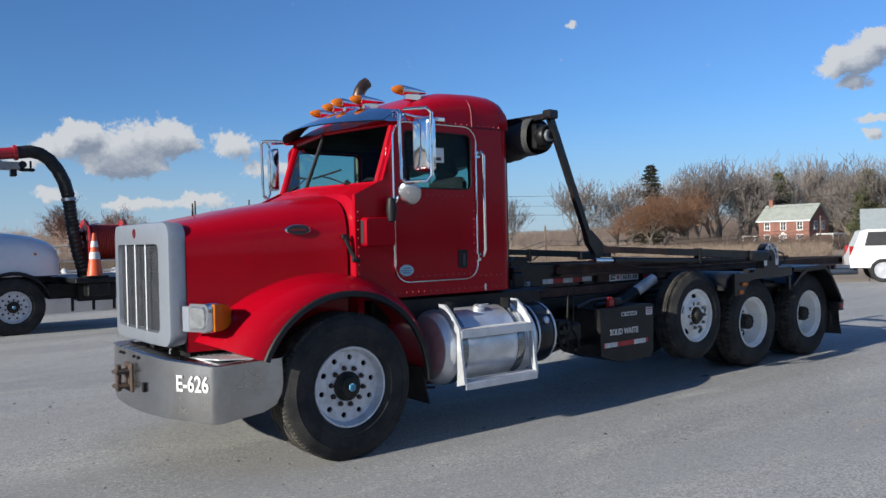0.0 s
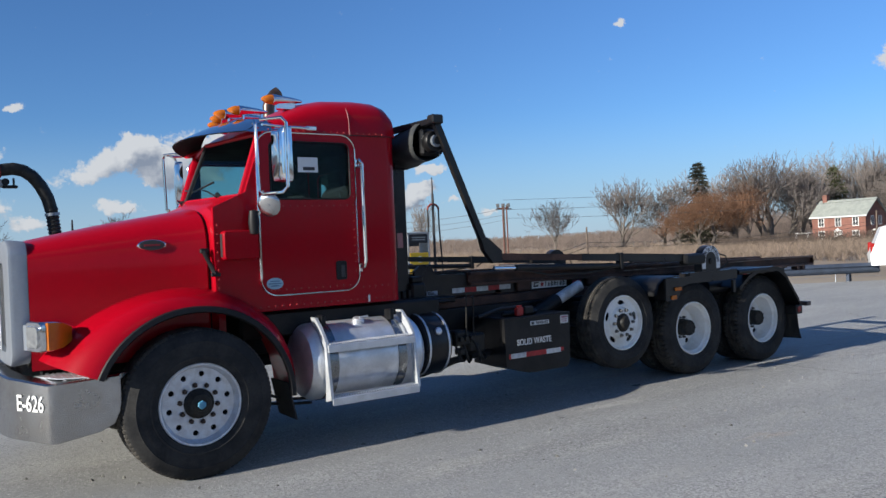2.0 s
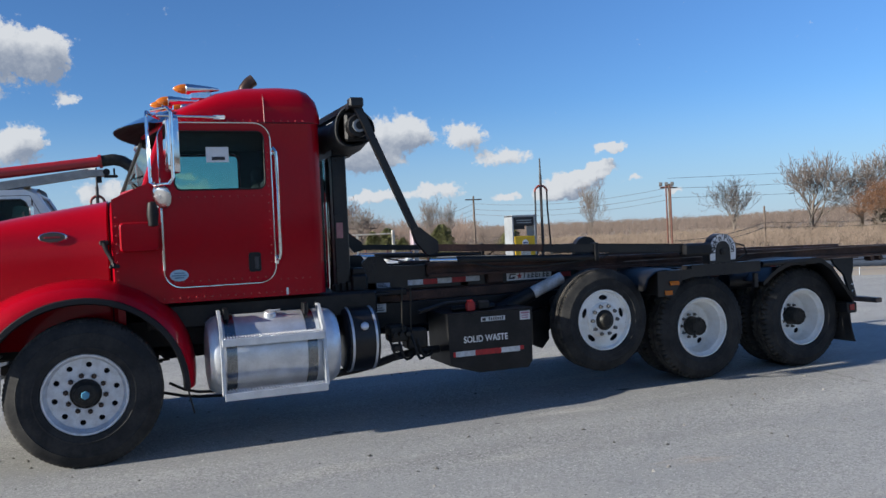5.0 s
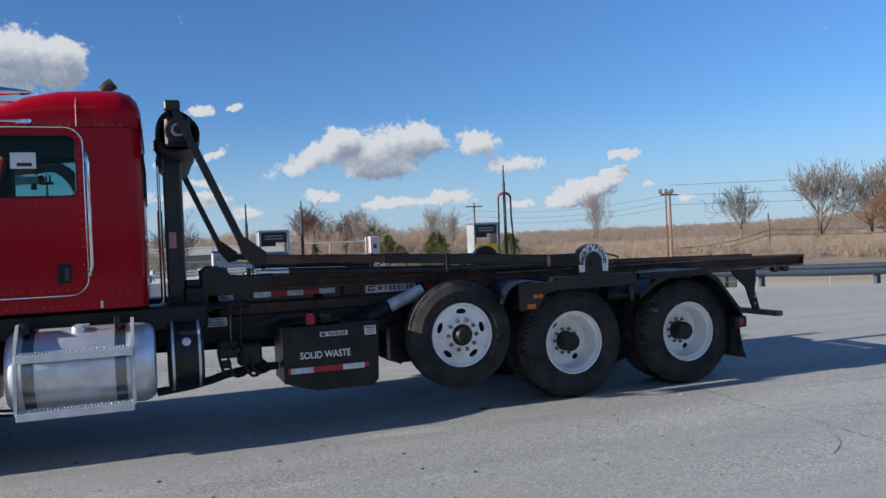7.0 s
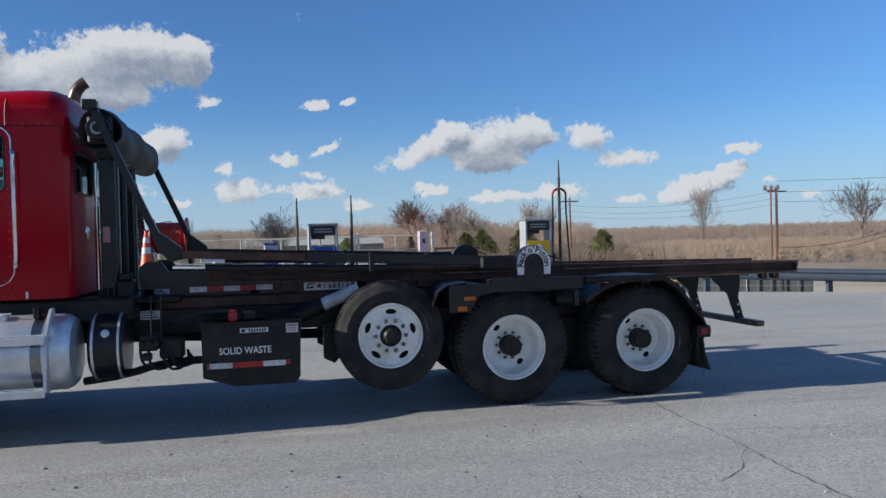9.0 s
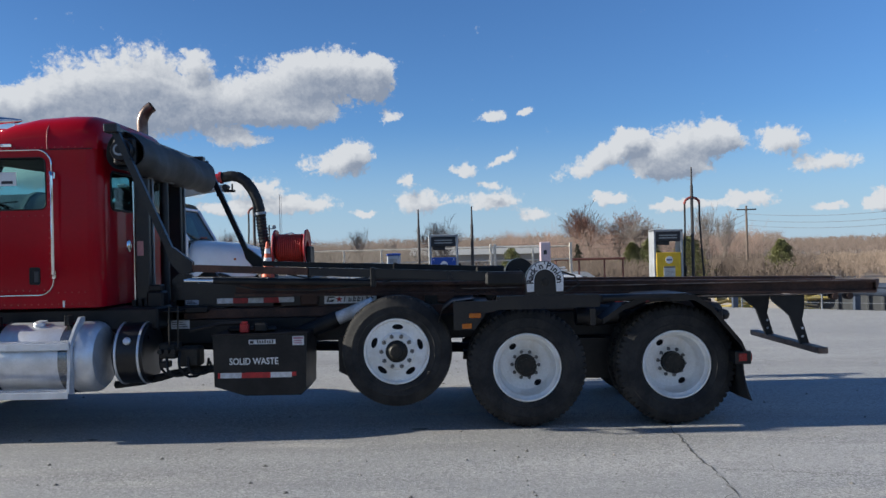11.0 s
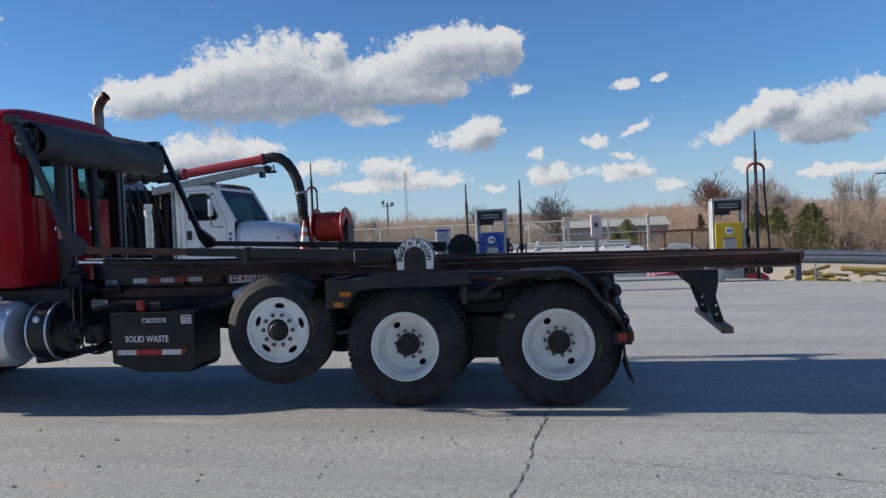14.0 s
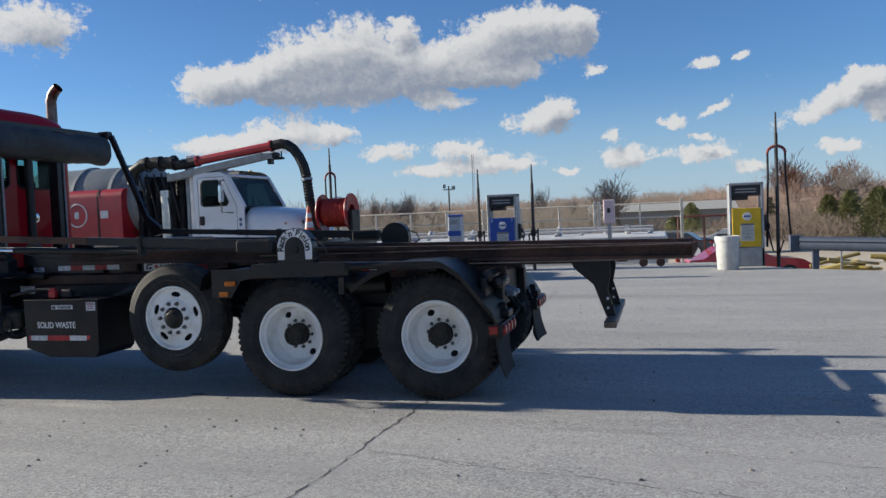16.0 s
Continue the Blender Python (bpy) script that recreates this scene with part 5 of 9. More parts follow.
for x in (0.985, 1.79):
    m = M().prism([(-1.02, 1.085), (-1.10, 1.085), (-1.20, 1.00), (-1.285, 0.90), (-1.30, 0.78), (-1.345, 0.45), (-1.24, 0.425), (-1.255, 0.55), (-1.255, 0.85), (-1.17, 0.94), (-1.02, 1.05)], "x", x - 0.012, x + 0.012)
    part("step_bracket", m, mat("pale_cast_bracket", (0.52, 0.54, 0.57), 0.45, 0.3), tank, "pale aluminium step bracket")
for z, y in ((0.862, -1.305), (0.448, -1.345)):
    m = M().box(0.985, 1.79, y, y + 0.13, z, z + 0.014, 0.003).box(0.985, 1.79, y - 0.004, y + 0.006, z - 0.045, z + 0.012, 0.003)
    for i in range(34):
        for j in range(3):
            x = 1.005 + i * 0.0230
            m.box(x, x + 0.011, y + 0.012 + j * 0.035, y + 0.034 + j * 0.035, z + 0.013, z + 0.030, 0.003)
    part("step", m, ALU, tank, "serrated aluminium step")
m = M().lathe([(0.05, 0.0), (0.05, 0.03), (0.042, 0.04), (0.001, 0.042)], (1.40, -1.03, 1.008), (0, -0.3, 1), 20).tube([(1.40, -1.05, 1.05), (1.48, -1.06, 1.055)], 0.008, 6)
part("filler_cap", m, ALU, tank, "round filler cap")
for x in (1.02, 1.66):
    part("tank_bracket", M().box(x, x + 0.04, -1.12, -1.02, 1.01, 1.10, 0.006), BLACK, tank)

# dark air cleaner / tank behind
m = M().lathe([(0.001, 0.0), (0.24, 0.0), (0.275, 0.02), (0.282, 0.04), (0.282, 0.255), (0.27, 0.285), (0.001, 0.295)], (2.04, -0.80, 0.725), (1, 0, 0), 40)
can = part("hydraulic_tank", m, BLUEBLACK, truck, "black round tank with bright bands")
for x in (2.085, 2.29):
    m = M().lathe([(0.283, -0.010), (0.289, -0.010), (0.289, 0.010), (0.283, 0.010)], (x, -0.80, 0.725), (1, 0, 0), 40)
    part("band", m, ALU, can)
part("knob", M().lathe([(0.034, 0), (0.034, 0.02), (0.02, 0.03), (0.001, 0.03)], (2.19, -1.05, 0.855), (0, -1, 0.35), 16), ALU, can, "chrome sight cap")

# under-frame clutter: valve block, levers, hoses
m = M()
m.box(2.44, 2.60, -0.98, -0.80, 0.68, 0.82, 0.015).box(2.60, 2.80, -0.95, -0.78, 0.60, 0.78, 0.02).box(2.46, 2.54, -1.0, -0.9, 0.60, 0.66, 0.01)
for i in range(3):
    m.cyl((2.47 + i * 0.06, -0.98, 0.75), (2.47 + i * 0.06, -1.03, 0.75), 0.022, n=10)
valve = part("valve_block", m, GREASE, truck, "greasy hydraulic valve block")
m = M()
for x in (2.545, 2.625):
    m.tube([(x, -0.99, 0.76), (x + 0.005, -1.0, 1.0), (x + 0.01, -1.0, 1.16)], 0.008, 6).lathe([(0.001, -0.02), (0.018, 0), (0.001, 0.02)], (x, -1.0, 0.77), (0, 0, 1), 10)
part("lever", m, GREASE, valve, "thin steel control levers")
lines = []
for i in range(4):
    x = 2.44 + (0.0, 0.07, 0.19, 0.25)[i]
    d = 0.03 * (i % 3)
    lines.append(([(x, -0.90 - d, 0.74), (x + 0.01, -0.97 - d, 0.66), (x + 0.03, -0.98 - d, 0.57 - 0.02 * (i % 2)), (x + 0.10, -0.93, 0.52 - 0.015 * (i % 3)), (x + 0.20, -0.84, 0.55), (x + 0.28 - 0.05 * i, -0.70, 0.64 - 0.03 * (i % 2))], 0.012))
lines += [([(1.95, -0.75, 0.42), (2.3, -0.78, 0.46), (2.6, -0.8, 0.55), (2.95, -0.8, 0.56)], 0.035), ([(0.55, -0.75, 0.42), (0.75, -0.85, 0.38), (1.0, -0.9, 0.37)], 0.012), ([(0.6, -0.8, 0.50), (0.75, -0.9, 0.43), (0.95, -0.95, 0.42)], 0.012)]
for pts, r in lines:
    # eased through the corner points
    soft = [Vector(pts[0])]
    for a, b in zip(pts, pts[1:]):
        soft += [Vector(a).lerp(Vector(b), 0.3), Vector(a).lerp(Vector(b), 0.7)]
    soft.append(Vector(pts[-1]))
    part("hose", M().tube(soft, r, 8), HOSE, truck, "black hydraulic hose")

# tool box with lettering
m = M()
front = [(2.965, 0.43), (3.24, 0.345), (3.74, 0.345), (3.785, 0.40), (3.80, 0.885), (2.955, 0.885)]
m.prism(front, "y", -1.045, -0.52)
box = part("tool_box", m, BLACK, truck, "black steel tool box with white lettering")
part("box_lid", M().box(2.95, 3.81, -1.05, -0.52, 0.886, 0.898, 0.004), BLACK, box)
F_ = pose(0, 0, 0, 90, 0, 0)
words("SOLID WASTE", 0.083, WHITE, box, pose(3.322, -1.0475, 0.650) @ F_, width=0.84, bold=0.0012, label="white words on the box")
for a, b, red in ((3.02, 3.21, 0), (3.21, 3.47, 1), (3.47, 3.66, 0), (2.998, 3.02, 1), (3.66, 3.70, 1)):
    part("tape", M().box(a, b, -1.0485, -1.0455, 0.505 if b < 3.67 else 0.515, 0.552, 0.0005), TAPERED if red else TAPEWHITE, box, "red reflective tape" if red else "white reflective tape")
m = M().box(3.28, 3.52, -1.0485, -1.0455, 0.805, 0.845, 0.0005)
pl = part("label_plate", m, TAPEWHITE, box, "small white maker's label")
part("letter_shape", M().box(3.29, 3.325, -1.0500, -1.0486, 0.812, 0.836, 0.0004), INK, pl)
for k in range(7):
    part("letter_shape", M().box(3.355 + 0.022 * k, 3.368 + 0.022 * k, -1.0500, -1.0486, 0.812, 0.836 if k % 3 else 0.840, 0.0004), INK, pl)
m = M().box(3.672, 3.775, -1.0485, -1.0455, 0.79, 0.87, 0.0005)
pl = part("warning_label", m, TAPEWHITE, box, "white notice sticker")
part("label_print", M().box(3.68, 3.767, -1.05, -1.0486, 0.845, 0.862, 0.0004).box(3.69, 3.757, -1.05, -1.0486, 0.825, 0.834, 0.0004).box(3.69, 3.757, -1.05, -1.0486, 0.805, 0.814, 0.0004), mat("faded_pink_print", (0.35, 0.16, 0.22), 0.6), pl)
m = M().box(3.18, 3.26, -0.98, -0.92, 0.90, 0.985, 0.01).cyl((3.22, -0.95, 0.98), (3.22, -0.95, 1.0), 0.03, n=10)
part("red_valve", m, mat("faded_red_cap", (0.42, 0.02, 0.02), 0.4), box, "red capped valve")
m = M().box(3.05, 3.5, -0.92, -0.86, 0.90, 0.95, 0.02).tube([(2.72, -0.95, 0.93), (3.0, -0.93, 0.985), (3.2, -0.93, 0.985)], 0.018, 8).box(3.30, 3.42, -0.95, -0.9, 0.9, 0.985, 0.015)
part("fitting", m, BLACK, box)

# lift cylinder behind the box
m = M().cyl((3.55, -0.62, 0.80), (4.02, -0.62, 0.985), 0.075, n=20)
cyl_ = part("hoist_cylinder", m, BLACK, truck, "big black hoist cylinder")
part("cylinder_sleeve", M().cyl((3.98, -0.62, 0.97), (4.36, -0.62, 1.12), 0.062, n=20), mat("scuffed_pale_sleeve", (0.72, 0.72, 0.74), 0.4, 0.1, (0.50, 0.48, 0.46), 0.15, 9), cyl_, "scuffed pale metal sleeve")

# ---- hoist frame and rails on the truck ----
for s in (-1, 1):
    m = M()
    m.prism([(2.38, 1.115), (2.37, 1.385), (2.44, 1.435), (2.56, 1.43), (2.63, 1.335), (2.95, 1.325), (8.30, 1.215), (8.30, 1.085), (5.0, 1.085)], "y", s * 0.40, s * 0.365)
    side = part("hoist_frame", m, BLUEBLACK, truck, "glossy black hoist side frame")
    m = M()
    for z0, z1, a, b in ((0.0, 0.028, 0.385, 0.475), (0.028, 0.105, 0.395, 0.425), (0.105, 0.135, 0.385, 0.475)):
        m.add([(x, s * y, (1.205 if x < 5 else 1.105) + z) for x in (3.0, 9.17) for y in (a, b) for z in (z0, z1)], [(0, 1, 3, 2), (4, 6, 7, 5), (0, 4, 5, 1), (2, 3, 7, 6), (0, 2, 6, 4), (1, 5, 7, 3)])
    m.add([(9.17, s * 0.385, 1.105), (9.17, s * 0.475, 1.105), (9.17, s * 0.475, 1.24), (9.17, s * 0.385, 1.24), (9.22, s * 0.42, 1.19), (9.22, s * 0.44, 1.19), (9.22, s * 0.44, 1.24), (9.22, s * 0.42, 1.24)], [(0, 1, 5, 4), (1, 2, 6, 5), (2, 3, 7, 6), (3, 0, 4, 7), (4, 5, 6, 7)])
    rail = part("rail", m, RUST, side, "long rusty brown steel rail")
    for z in (1.233, 1.110):
        part("rail_edge", M().box(5.2, 9.165, s * 0.4765 - 0.0015, s * 0.4765 + 0.0015, z - 0.004, z + 0.006, 0.001), WORN, rail, "scraped bright flange edge")
    for x in (8.78, 8.92):
        m = M().lathe([(0.001, -0.05), (0.030, -0.05), (0.036, -0.04), (0.036, 0.04), (0.030, 0.05), (0.001, 0.05)], (x, s * 0.43, 1.082), (0, 1, 0), 16)
        part("rail_roller", m, RUST, side, "rusty tail roller")
    for x in (3.72, 4.75, 5.05):
        m = M().lathe([(0.001, -0.08), (0.055, -0.08), (0.062, -0.06), (0.062, 0.02)], (x, s * 0.42, 1.165), (0, -s * -1, 0), 14).box(x - 0.09, x + 0.09, s * 0.42 - 0.03, s * 0.42 + 0.03, 1.10, 1.22, 0.015)
        part("side_roller", m, RUST, side, "rusty side guide roller")
m = M()
for x in (2.45, 3.4, 4.4, 5.4, 6.4, 7.4, 8.6):
    m.box(x - 0.05, x + 0.05, -0.4, 0.4, 1.09, 1.19, 0.01)
m.box(2.5, 7.6, -0.47, -0.39, 0.995, 1.085, 0.006).box(2.5, 7.6, 0.39, 0.47, 0.995, 1.085, 0.006)
part("subframe", m, RUST, truck, "rusty brown subframe members")
m = M()
m.box(2.0, 2.75, -0.55, 0.55, 1.06, 1.12, 0.01).box(2.20, 2.36, -0.62, -0.46, 1.12, 1.28, 0.02).box(2.22, 2.34, -0.60, -0.50, 1.28, 1.34, 0.01)
for i in range(4):
    m.box(2.05 + i * 0.06, 2.09 + i * 0.06, -0.60, -0.50, 1.12, 1.20 + 0.01 * i, 0.006)
m.box(2.0, 2.55, -0.74, -0.45, 1.085, 1.10, 0.004)
part("pump_mount", m, BLACK, truck, "black bracket with hydraulic fittings")
y = -0.4045
for i, (a, b) in enumerate(((2.81, 2.965), (2.965, 3.115), (3.115, 3.265), (3.265, 3.415), (3.415, 3.565), (4.46, 4.60))):
    dz = -0.017 if i == 5 else 0.0
    part("tape", M().box(a, b, y, y + 0.003, 1.135 + dz, 1.185 + dz, 0.0005), TAPERED if i % 2 else TAPEWHITE, truck, "red reflective tape" if i % 2 else "white reflective tape")
m = M().box(3.86, 4.37, y - 0.001, y + 0.003, 1.112, 1.195, 0.001)
plate = part("maker_plate", m, mat("white_plate_enamel", (0.80, 0.80, 0.80), 0.4), truck, "white maker's plate with dark print")
def stroke_row(x, z, h, count, step, yy, parent, material):
    """Unreadable letters: an upright stroke and a bowl each, all leaning forward."""
    for i in range(count):
        x0, tall_ = x + i * step, h if i % 3 != 1 else h * 0.78
        m = M().prism([(x0, z), (x0 + 0.22 * step, z), (x0 + 0.22 * step + tall_ * 0.16, z + tall_), (x0 + tall_ * 0.16, z + tall_)], "y", yy, yy + 0.0015)
        if i % 4 != 0:
            m.prism([(x0 + 0.22 * step, z + tall_ * 0.05), (x0 + 0.72 * step, z + tall_ * 0.05), (x0 + 0.76 * step, z + tall_ * 0.28), (x0 + 0.30 * step, z + tall_ * 0.28)], "y", yy, yy + 0.0015)
            m.prism([(x0 + 0.34 * step, z + tall_ * 0.50), (x0 + 0.80 * step, z + tall_ * 0.50), (x0 + 0.82 * step, z + tall_ * 0.72), (x0 + 0.38 * step, z + tall_ * 0.72)], "y", yy, yy + 0.0015)
        part("letter_shape", m, material, parent)


m = M().prism([(3.880, 1.128), (3.945, 1.128), (3.958, 1.150), (3.925, 1.150), (3.925, 1.142), (3.900, 1.142), (3.908, 1.168), (3.962, 1.168), (3.966, 1.180), (3.898, 1.180)], "y", y - 0.003, y - 0.001)
part("letter_shape", m, INK, plate)
stroke_row(4.050, 1.128, 0.052, 7, 0.043, y - 0.003, plate, INK)
star = []
for i in range(10):
    r = 0.036 if i % 2 == 0 else 0.014
    star.append((4.005 + r * math.sin(math.pi * i / 5), 1.152 + r * math.cos(math.pi * i / 5)))
part("plate_star", M().prism(star, "y", y - 0.003, y - 0.001), TAPERED, plate, "red star")
for x0, x1, z0, z1 in ((2.50, 2.63, 1.13, 1.175), (2.38, 2.56, 0.905, 0.985)):
    pl = part("notice_plate", M().box(x0, x1, (-0.4045 if z0 > 1 else -0.478), (-0.401 if z0 > 1 else -0.474), z0, z1, 0.0005), TAPEWHITE if z0 < 1 else mat("blue_white_label", (0.30, 0.34, 0.42), 0.5), truck, "small printed notice plate")
    for k in range(3):
        zz = z0 + (z1 - z0) * (0.2 + 0.27 * k)
        part("print_bar", M().box(x0 + 0.01, x1 - 0.02 - 0.02 * k, (-0.4055 if z0 > 1 else -0.4795), (-0.4046 if z0 > 1 else -0.4781), zz, zz + 0.007, 0.0003), INK, pl)

# front mast that carries the tarp roll
mast = part("mast", M().box(2.08, 2.24, -0.60, 0.50, 2.36, 2.44, 0.01), BLUEBLACK, truck, "black gantry mast behind the cab")
for y in (-0.50, 0.40):
    post = part("mast_post", M().box(2.08, 2.215, y - 0.055, y + 0.055, 1.08, 2.37, 0.008), BLUEBLACK, mast)
    part("slide_strip", M().box(2.216, 2.232, y + 0.020, y + 0.045, 1.12, 2.36, 0.003), mat("dull_slide_steel", (0.20, 0.21, 0.23), 0.4, 0.6), post, "dull steel slide strip")
part("mast_cylinder", M().cyl((2.18, -0.05, 1.08), (2.18, -0.05, 2.40), 0.045, n=16), BLACK, mast, "black lift cylinder")
part("mast_rod", M().cyl((2.035, -0.46, 1.15), (2.035, -0.46, 1.95), 0.022, n=12).cyl((2.035, -0.46, 1.95), (2.035, -0.46, 2.34), 0.013, n=10), CHROME, mast, "bright piston rod")
part("mast_label", M().box(2.10, 2.16, -0.5585, -0.556, 1.62, 1.76, 0.0005), mat("pink_label", (0.42, 0.20, 0.20), 0.6), mast)

# roll of tarpaulin
rings = []
random.seed(11)
for k in range(25):
    yy = -1.02 + 2.12 * k / 24
    ring = []
    for i in range(28):
        a = 2 * math.pi * i / 28
        r = 0.165 + 0.010 * math.sin(3 * a + yy * 4) + 0.012 * math.sin(yy * 7 + a) + 0.006 * math.sin(yy * 23 + 2 * a) + 0.02 * max(0, -math.sin(a))
        ring.append((2.20 + r * math.cos(a), yy, 2.545 - 0.02 * yy + r * math.sin(a)))
    rings.append(ring)
m = M().loft(rings)
m.loft([[(2.20 + (p[0] - 2.20) * k, p[1] + e, 2.545 + (p[2] - 2.545) * k) for p in rings[j]] for j, k, e in ((0, 1, 0), (0, 0.8, 0.05))])
m.loft([[(2.20 + (p[0] - 2.20) * k, p[1] + e, 2.545 + (p[2] - 2.545) * k) for p in rings[j]] for j, k, e in ((24, 1, 0), (24, 0.8, -0.05), (24, 0.01, -0.05))])
tarp = part("tarp_roll", m, TARP, truck, "rolled dark grey vinyl tarpaulin")
m = M().cyl((2.20, -1.17, 2.56), (2.20, 1.17, 2.52), 0.035, n=14).lathe([(0.001, -0.05), (0.09, -0.05), (0.10, -0.03), (0.10, 0.03), (0.09, 0.05), (0.001, 0.05)], (2.20, -1.08, 2.56), (0, 1, 0), 20)
m.box(2.10, 2.30, -1.06, -0.98, 2.44, 2.68, 0.02)
part("tarp_motor", m, BLACK, tarp, "black tarp roller motor")
m = M().lathe([(0.03, -0.06), (0.055, -0.06), (0.055, 0.0), (0.03, 0.0)], (2.20, -1.10, 2.56), (0, 1, 0), 16)
part("roller_spool", m, GALV, tarp)

for s in (-1, 1):
    Y = -1.175 if s < 0 else 1.47
    Yf = Y if s < 0 else 1.36
    m = M()
    # swing arm: leg, elbow, long arm
    def bar(a, b, w, h):
        a, b = Vector(a), Vector(b)
        d = (b - a).normalized()
        side_ = Vector((0, 1, 0))
        up = d.cross(side_).normalized()
        c4 = lambda o: [o + side_ * (i * w / 2) + up * (j * h / 2) for i, j in ((-1, -1), (1, -1), (1, 1), (-1, 1))]
        m.loft([c4(a), c4(b)], cap=True)
    bar((2.17, Yf, 2.74), (2.69, Yf, 1.55), 0.05, 0.060)
    m.prism([(2.61, 1.66), (2.675, 1.685), (2.84, 1.555), (2.84, 1.46), (2.74, 1.44), (2.64, 1.56)], "y", Yf - 0.032, Yf + 0.032)
    arm = part("tarp_arm", m, BLUEBLACK, truck, "black swing arm of the tarp gear")
    m = M()
    bar((3.85, Y, 1.447), (5.42, Y, 1.372), 0.05, 0.072)
    part("arm_beam", m, BLUEBLACK, arm, "black arm beam")
    m = M()
    bar((2.80, Yf, 1.500), (3.86, Y, 1.447), 0.05, 0.062)
    part("arm_front", m, RUST if s < 0 else BLUEBLACK, arm, "rusty forward stretch of the arm")
    m = M()
    bar((4.40, Y - s * 0.01, 1.418), (5.5, Y - s * 0.01, 1.365), 0.055, 0.088)
    m.box(4.40, 4.44, Y - 0.04, Y + 0.04, 1.30, 1.47, 0.004).box(5.40, 5.74, Y - 0.07, Y + 0.05, 1.29, 1.41, 0.02)
    part("arm_sleeve", m, BLACK, arm, "black telescoping sleeve")
    m = M()
    m.cyl((3.02, Y + s * 0.0, 1.385), (4.42, Y, 1.335), 0.030, n=12)
    ac = part("arm_cylinder", m, BLACK, arm, "thin black hydraulic cylinder")
    part("cylinder_rod", M().cyl((2.76, Y, 1.395), (3.02, Y, 1.385), 0.017, n=10).cyl((2.83, Y, 1.42), (3.5, Y, 1.40), 0.007, n=6), CHROME, ac, "bright piston rod")
    for pts in ([(3.1, Y, 1.36), (3.4, Y - 0.02, 1.30), (3.9, Y, 1.285), (4.3, Y, 1.31), (4.45, Y - 0.02, 1.35)], [(4.5, Y, 1.32), (4.6, Y, 1.37), (4.75, Y, 1.385)], [(6.05, Y + 0.05, 1.40), (6.18, Y, 1.36), (6.22, Y, 1.28), (6.10, Y, 1.22)]):
        part("arm_hose", M().tube(pts, 0.009, 6), HOSE, arm, "thin black hose")
    # arched gear housing
    Yo = -1.165 if s < 0 else 1.55
    arch = [(5.755, 1.075), (6.09, 1.075), (6.09, 1.32)] + [(5.9225 + 0.1675 * math.cos(radians(a)), 1.325 + 0.1675 * math.sin(radians(a))) for a in range(0, 181, 12)] + [(5.755, 1.32)]
    m = M().prism(arch, "y", Yo, Yo - s * 0.10)
    house_ = part("gear_housing", m, BLUEBLACK, truck, "black arched gear housing with white lettering")
    m = M().lathe([(0.035, 0.0), (0.035, 0.012), (0.02, 0.016), (0.001, 0.016)], (5.9225, Yo, 1.31), (0, s, 0), 16)
    part("pivot_bolt", m, GREASE, house_)
    if s < 0:
        m = M()
        band = [[(5.9225 + r * math.cos(radians(a)), Yo - d, 1.325 + r * math.sin(radians(a))) for r, d in ((0.094, 0.003), (0.162, 0.003), (0.162, 0.0), (0.094, 0.0))] for a in range(0, 181, 9)]
        low = [[(5.9225 + q * r, Yo - d, 1.225) for r, d in ((0.098, 0.003), (0.158, 0.003), (0.158, 0.0), (0.098, 0.0))] for q in (1, -1)]
        m.loft([low[0]] + band + [low[1]], cap=True)
        part("lettering_band", m, mat("white_decal", (0.80, 0.80, 0.80), 0.5), house_, "white arched band")
        text = "Rack'n'Pinion"
        for i, ch in enumerate(text):
            a = 192 - 204 * (i + 0.5) / len(text)
            if 0 <= a <= 180:
                x, z, tr = 5.9225 + 0.127 * math.cos(radians(a)), 1.325 + 0.127 * math.sin(radians(a)), 90 - a
            else:
                x, z, tr = 5.9225 + (0.127 if a < 90 else -0.127), 1.325 - 0.127 * math.sin(radians(a - 180 if a > 180 else -a)), 90 if a < 0 else -90
            words(ch, 0.078, INK, house_, pose(x, Yo - 0.0045, z) @ F_ @ pose(0, 0, 0, 0, 0, -tr), "letter", bold=0.0022)
# crossbar on top
m = M().loft([[(x - 0.035, y, 2.705 + u), (x + 0.035, y, 2.705 + u), (x + 0.035, y, 2.755 + u), (x - 0.035, y, 2.755 + u)] for x, y, u in ((2.165, -1.23, 0.0), (2.06, 1.38, 0.02))], cap=True)
m.box(2.10, 2.22, -1.25, -1.15, 2.70, 2.78, 0.012).box(2.00, 2.16, 1.31, 1.41, 2.70, 2.80, 0.012)
part("tarp_crossbar", m, BLUEBLACK, truck, "black tarp crossbar above the cab back")

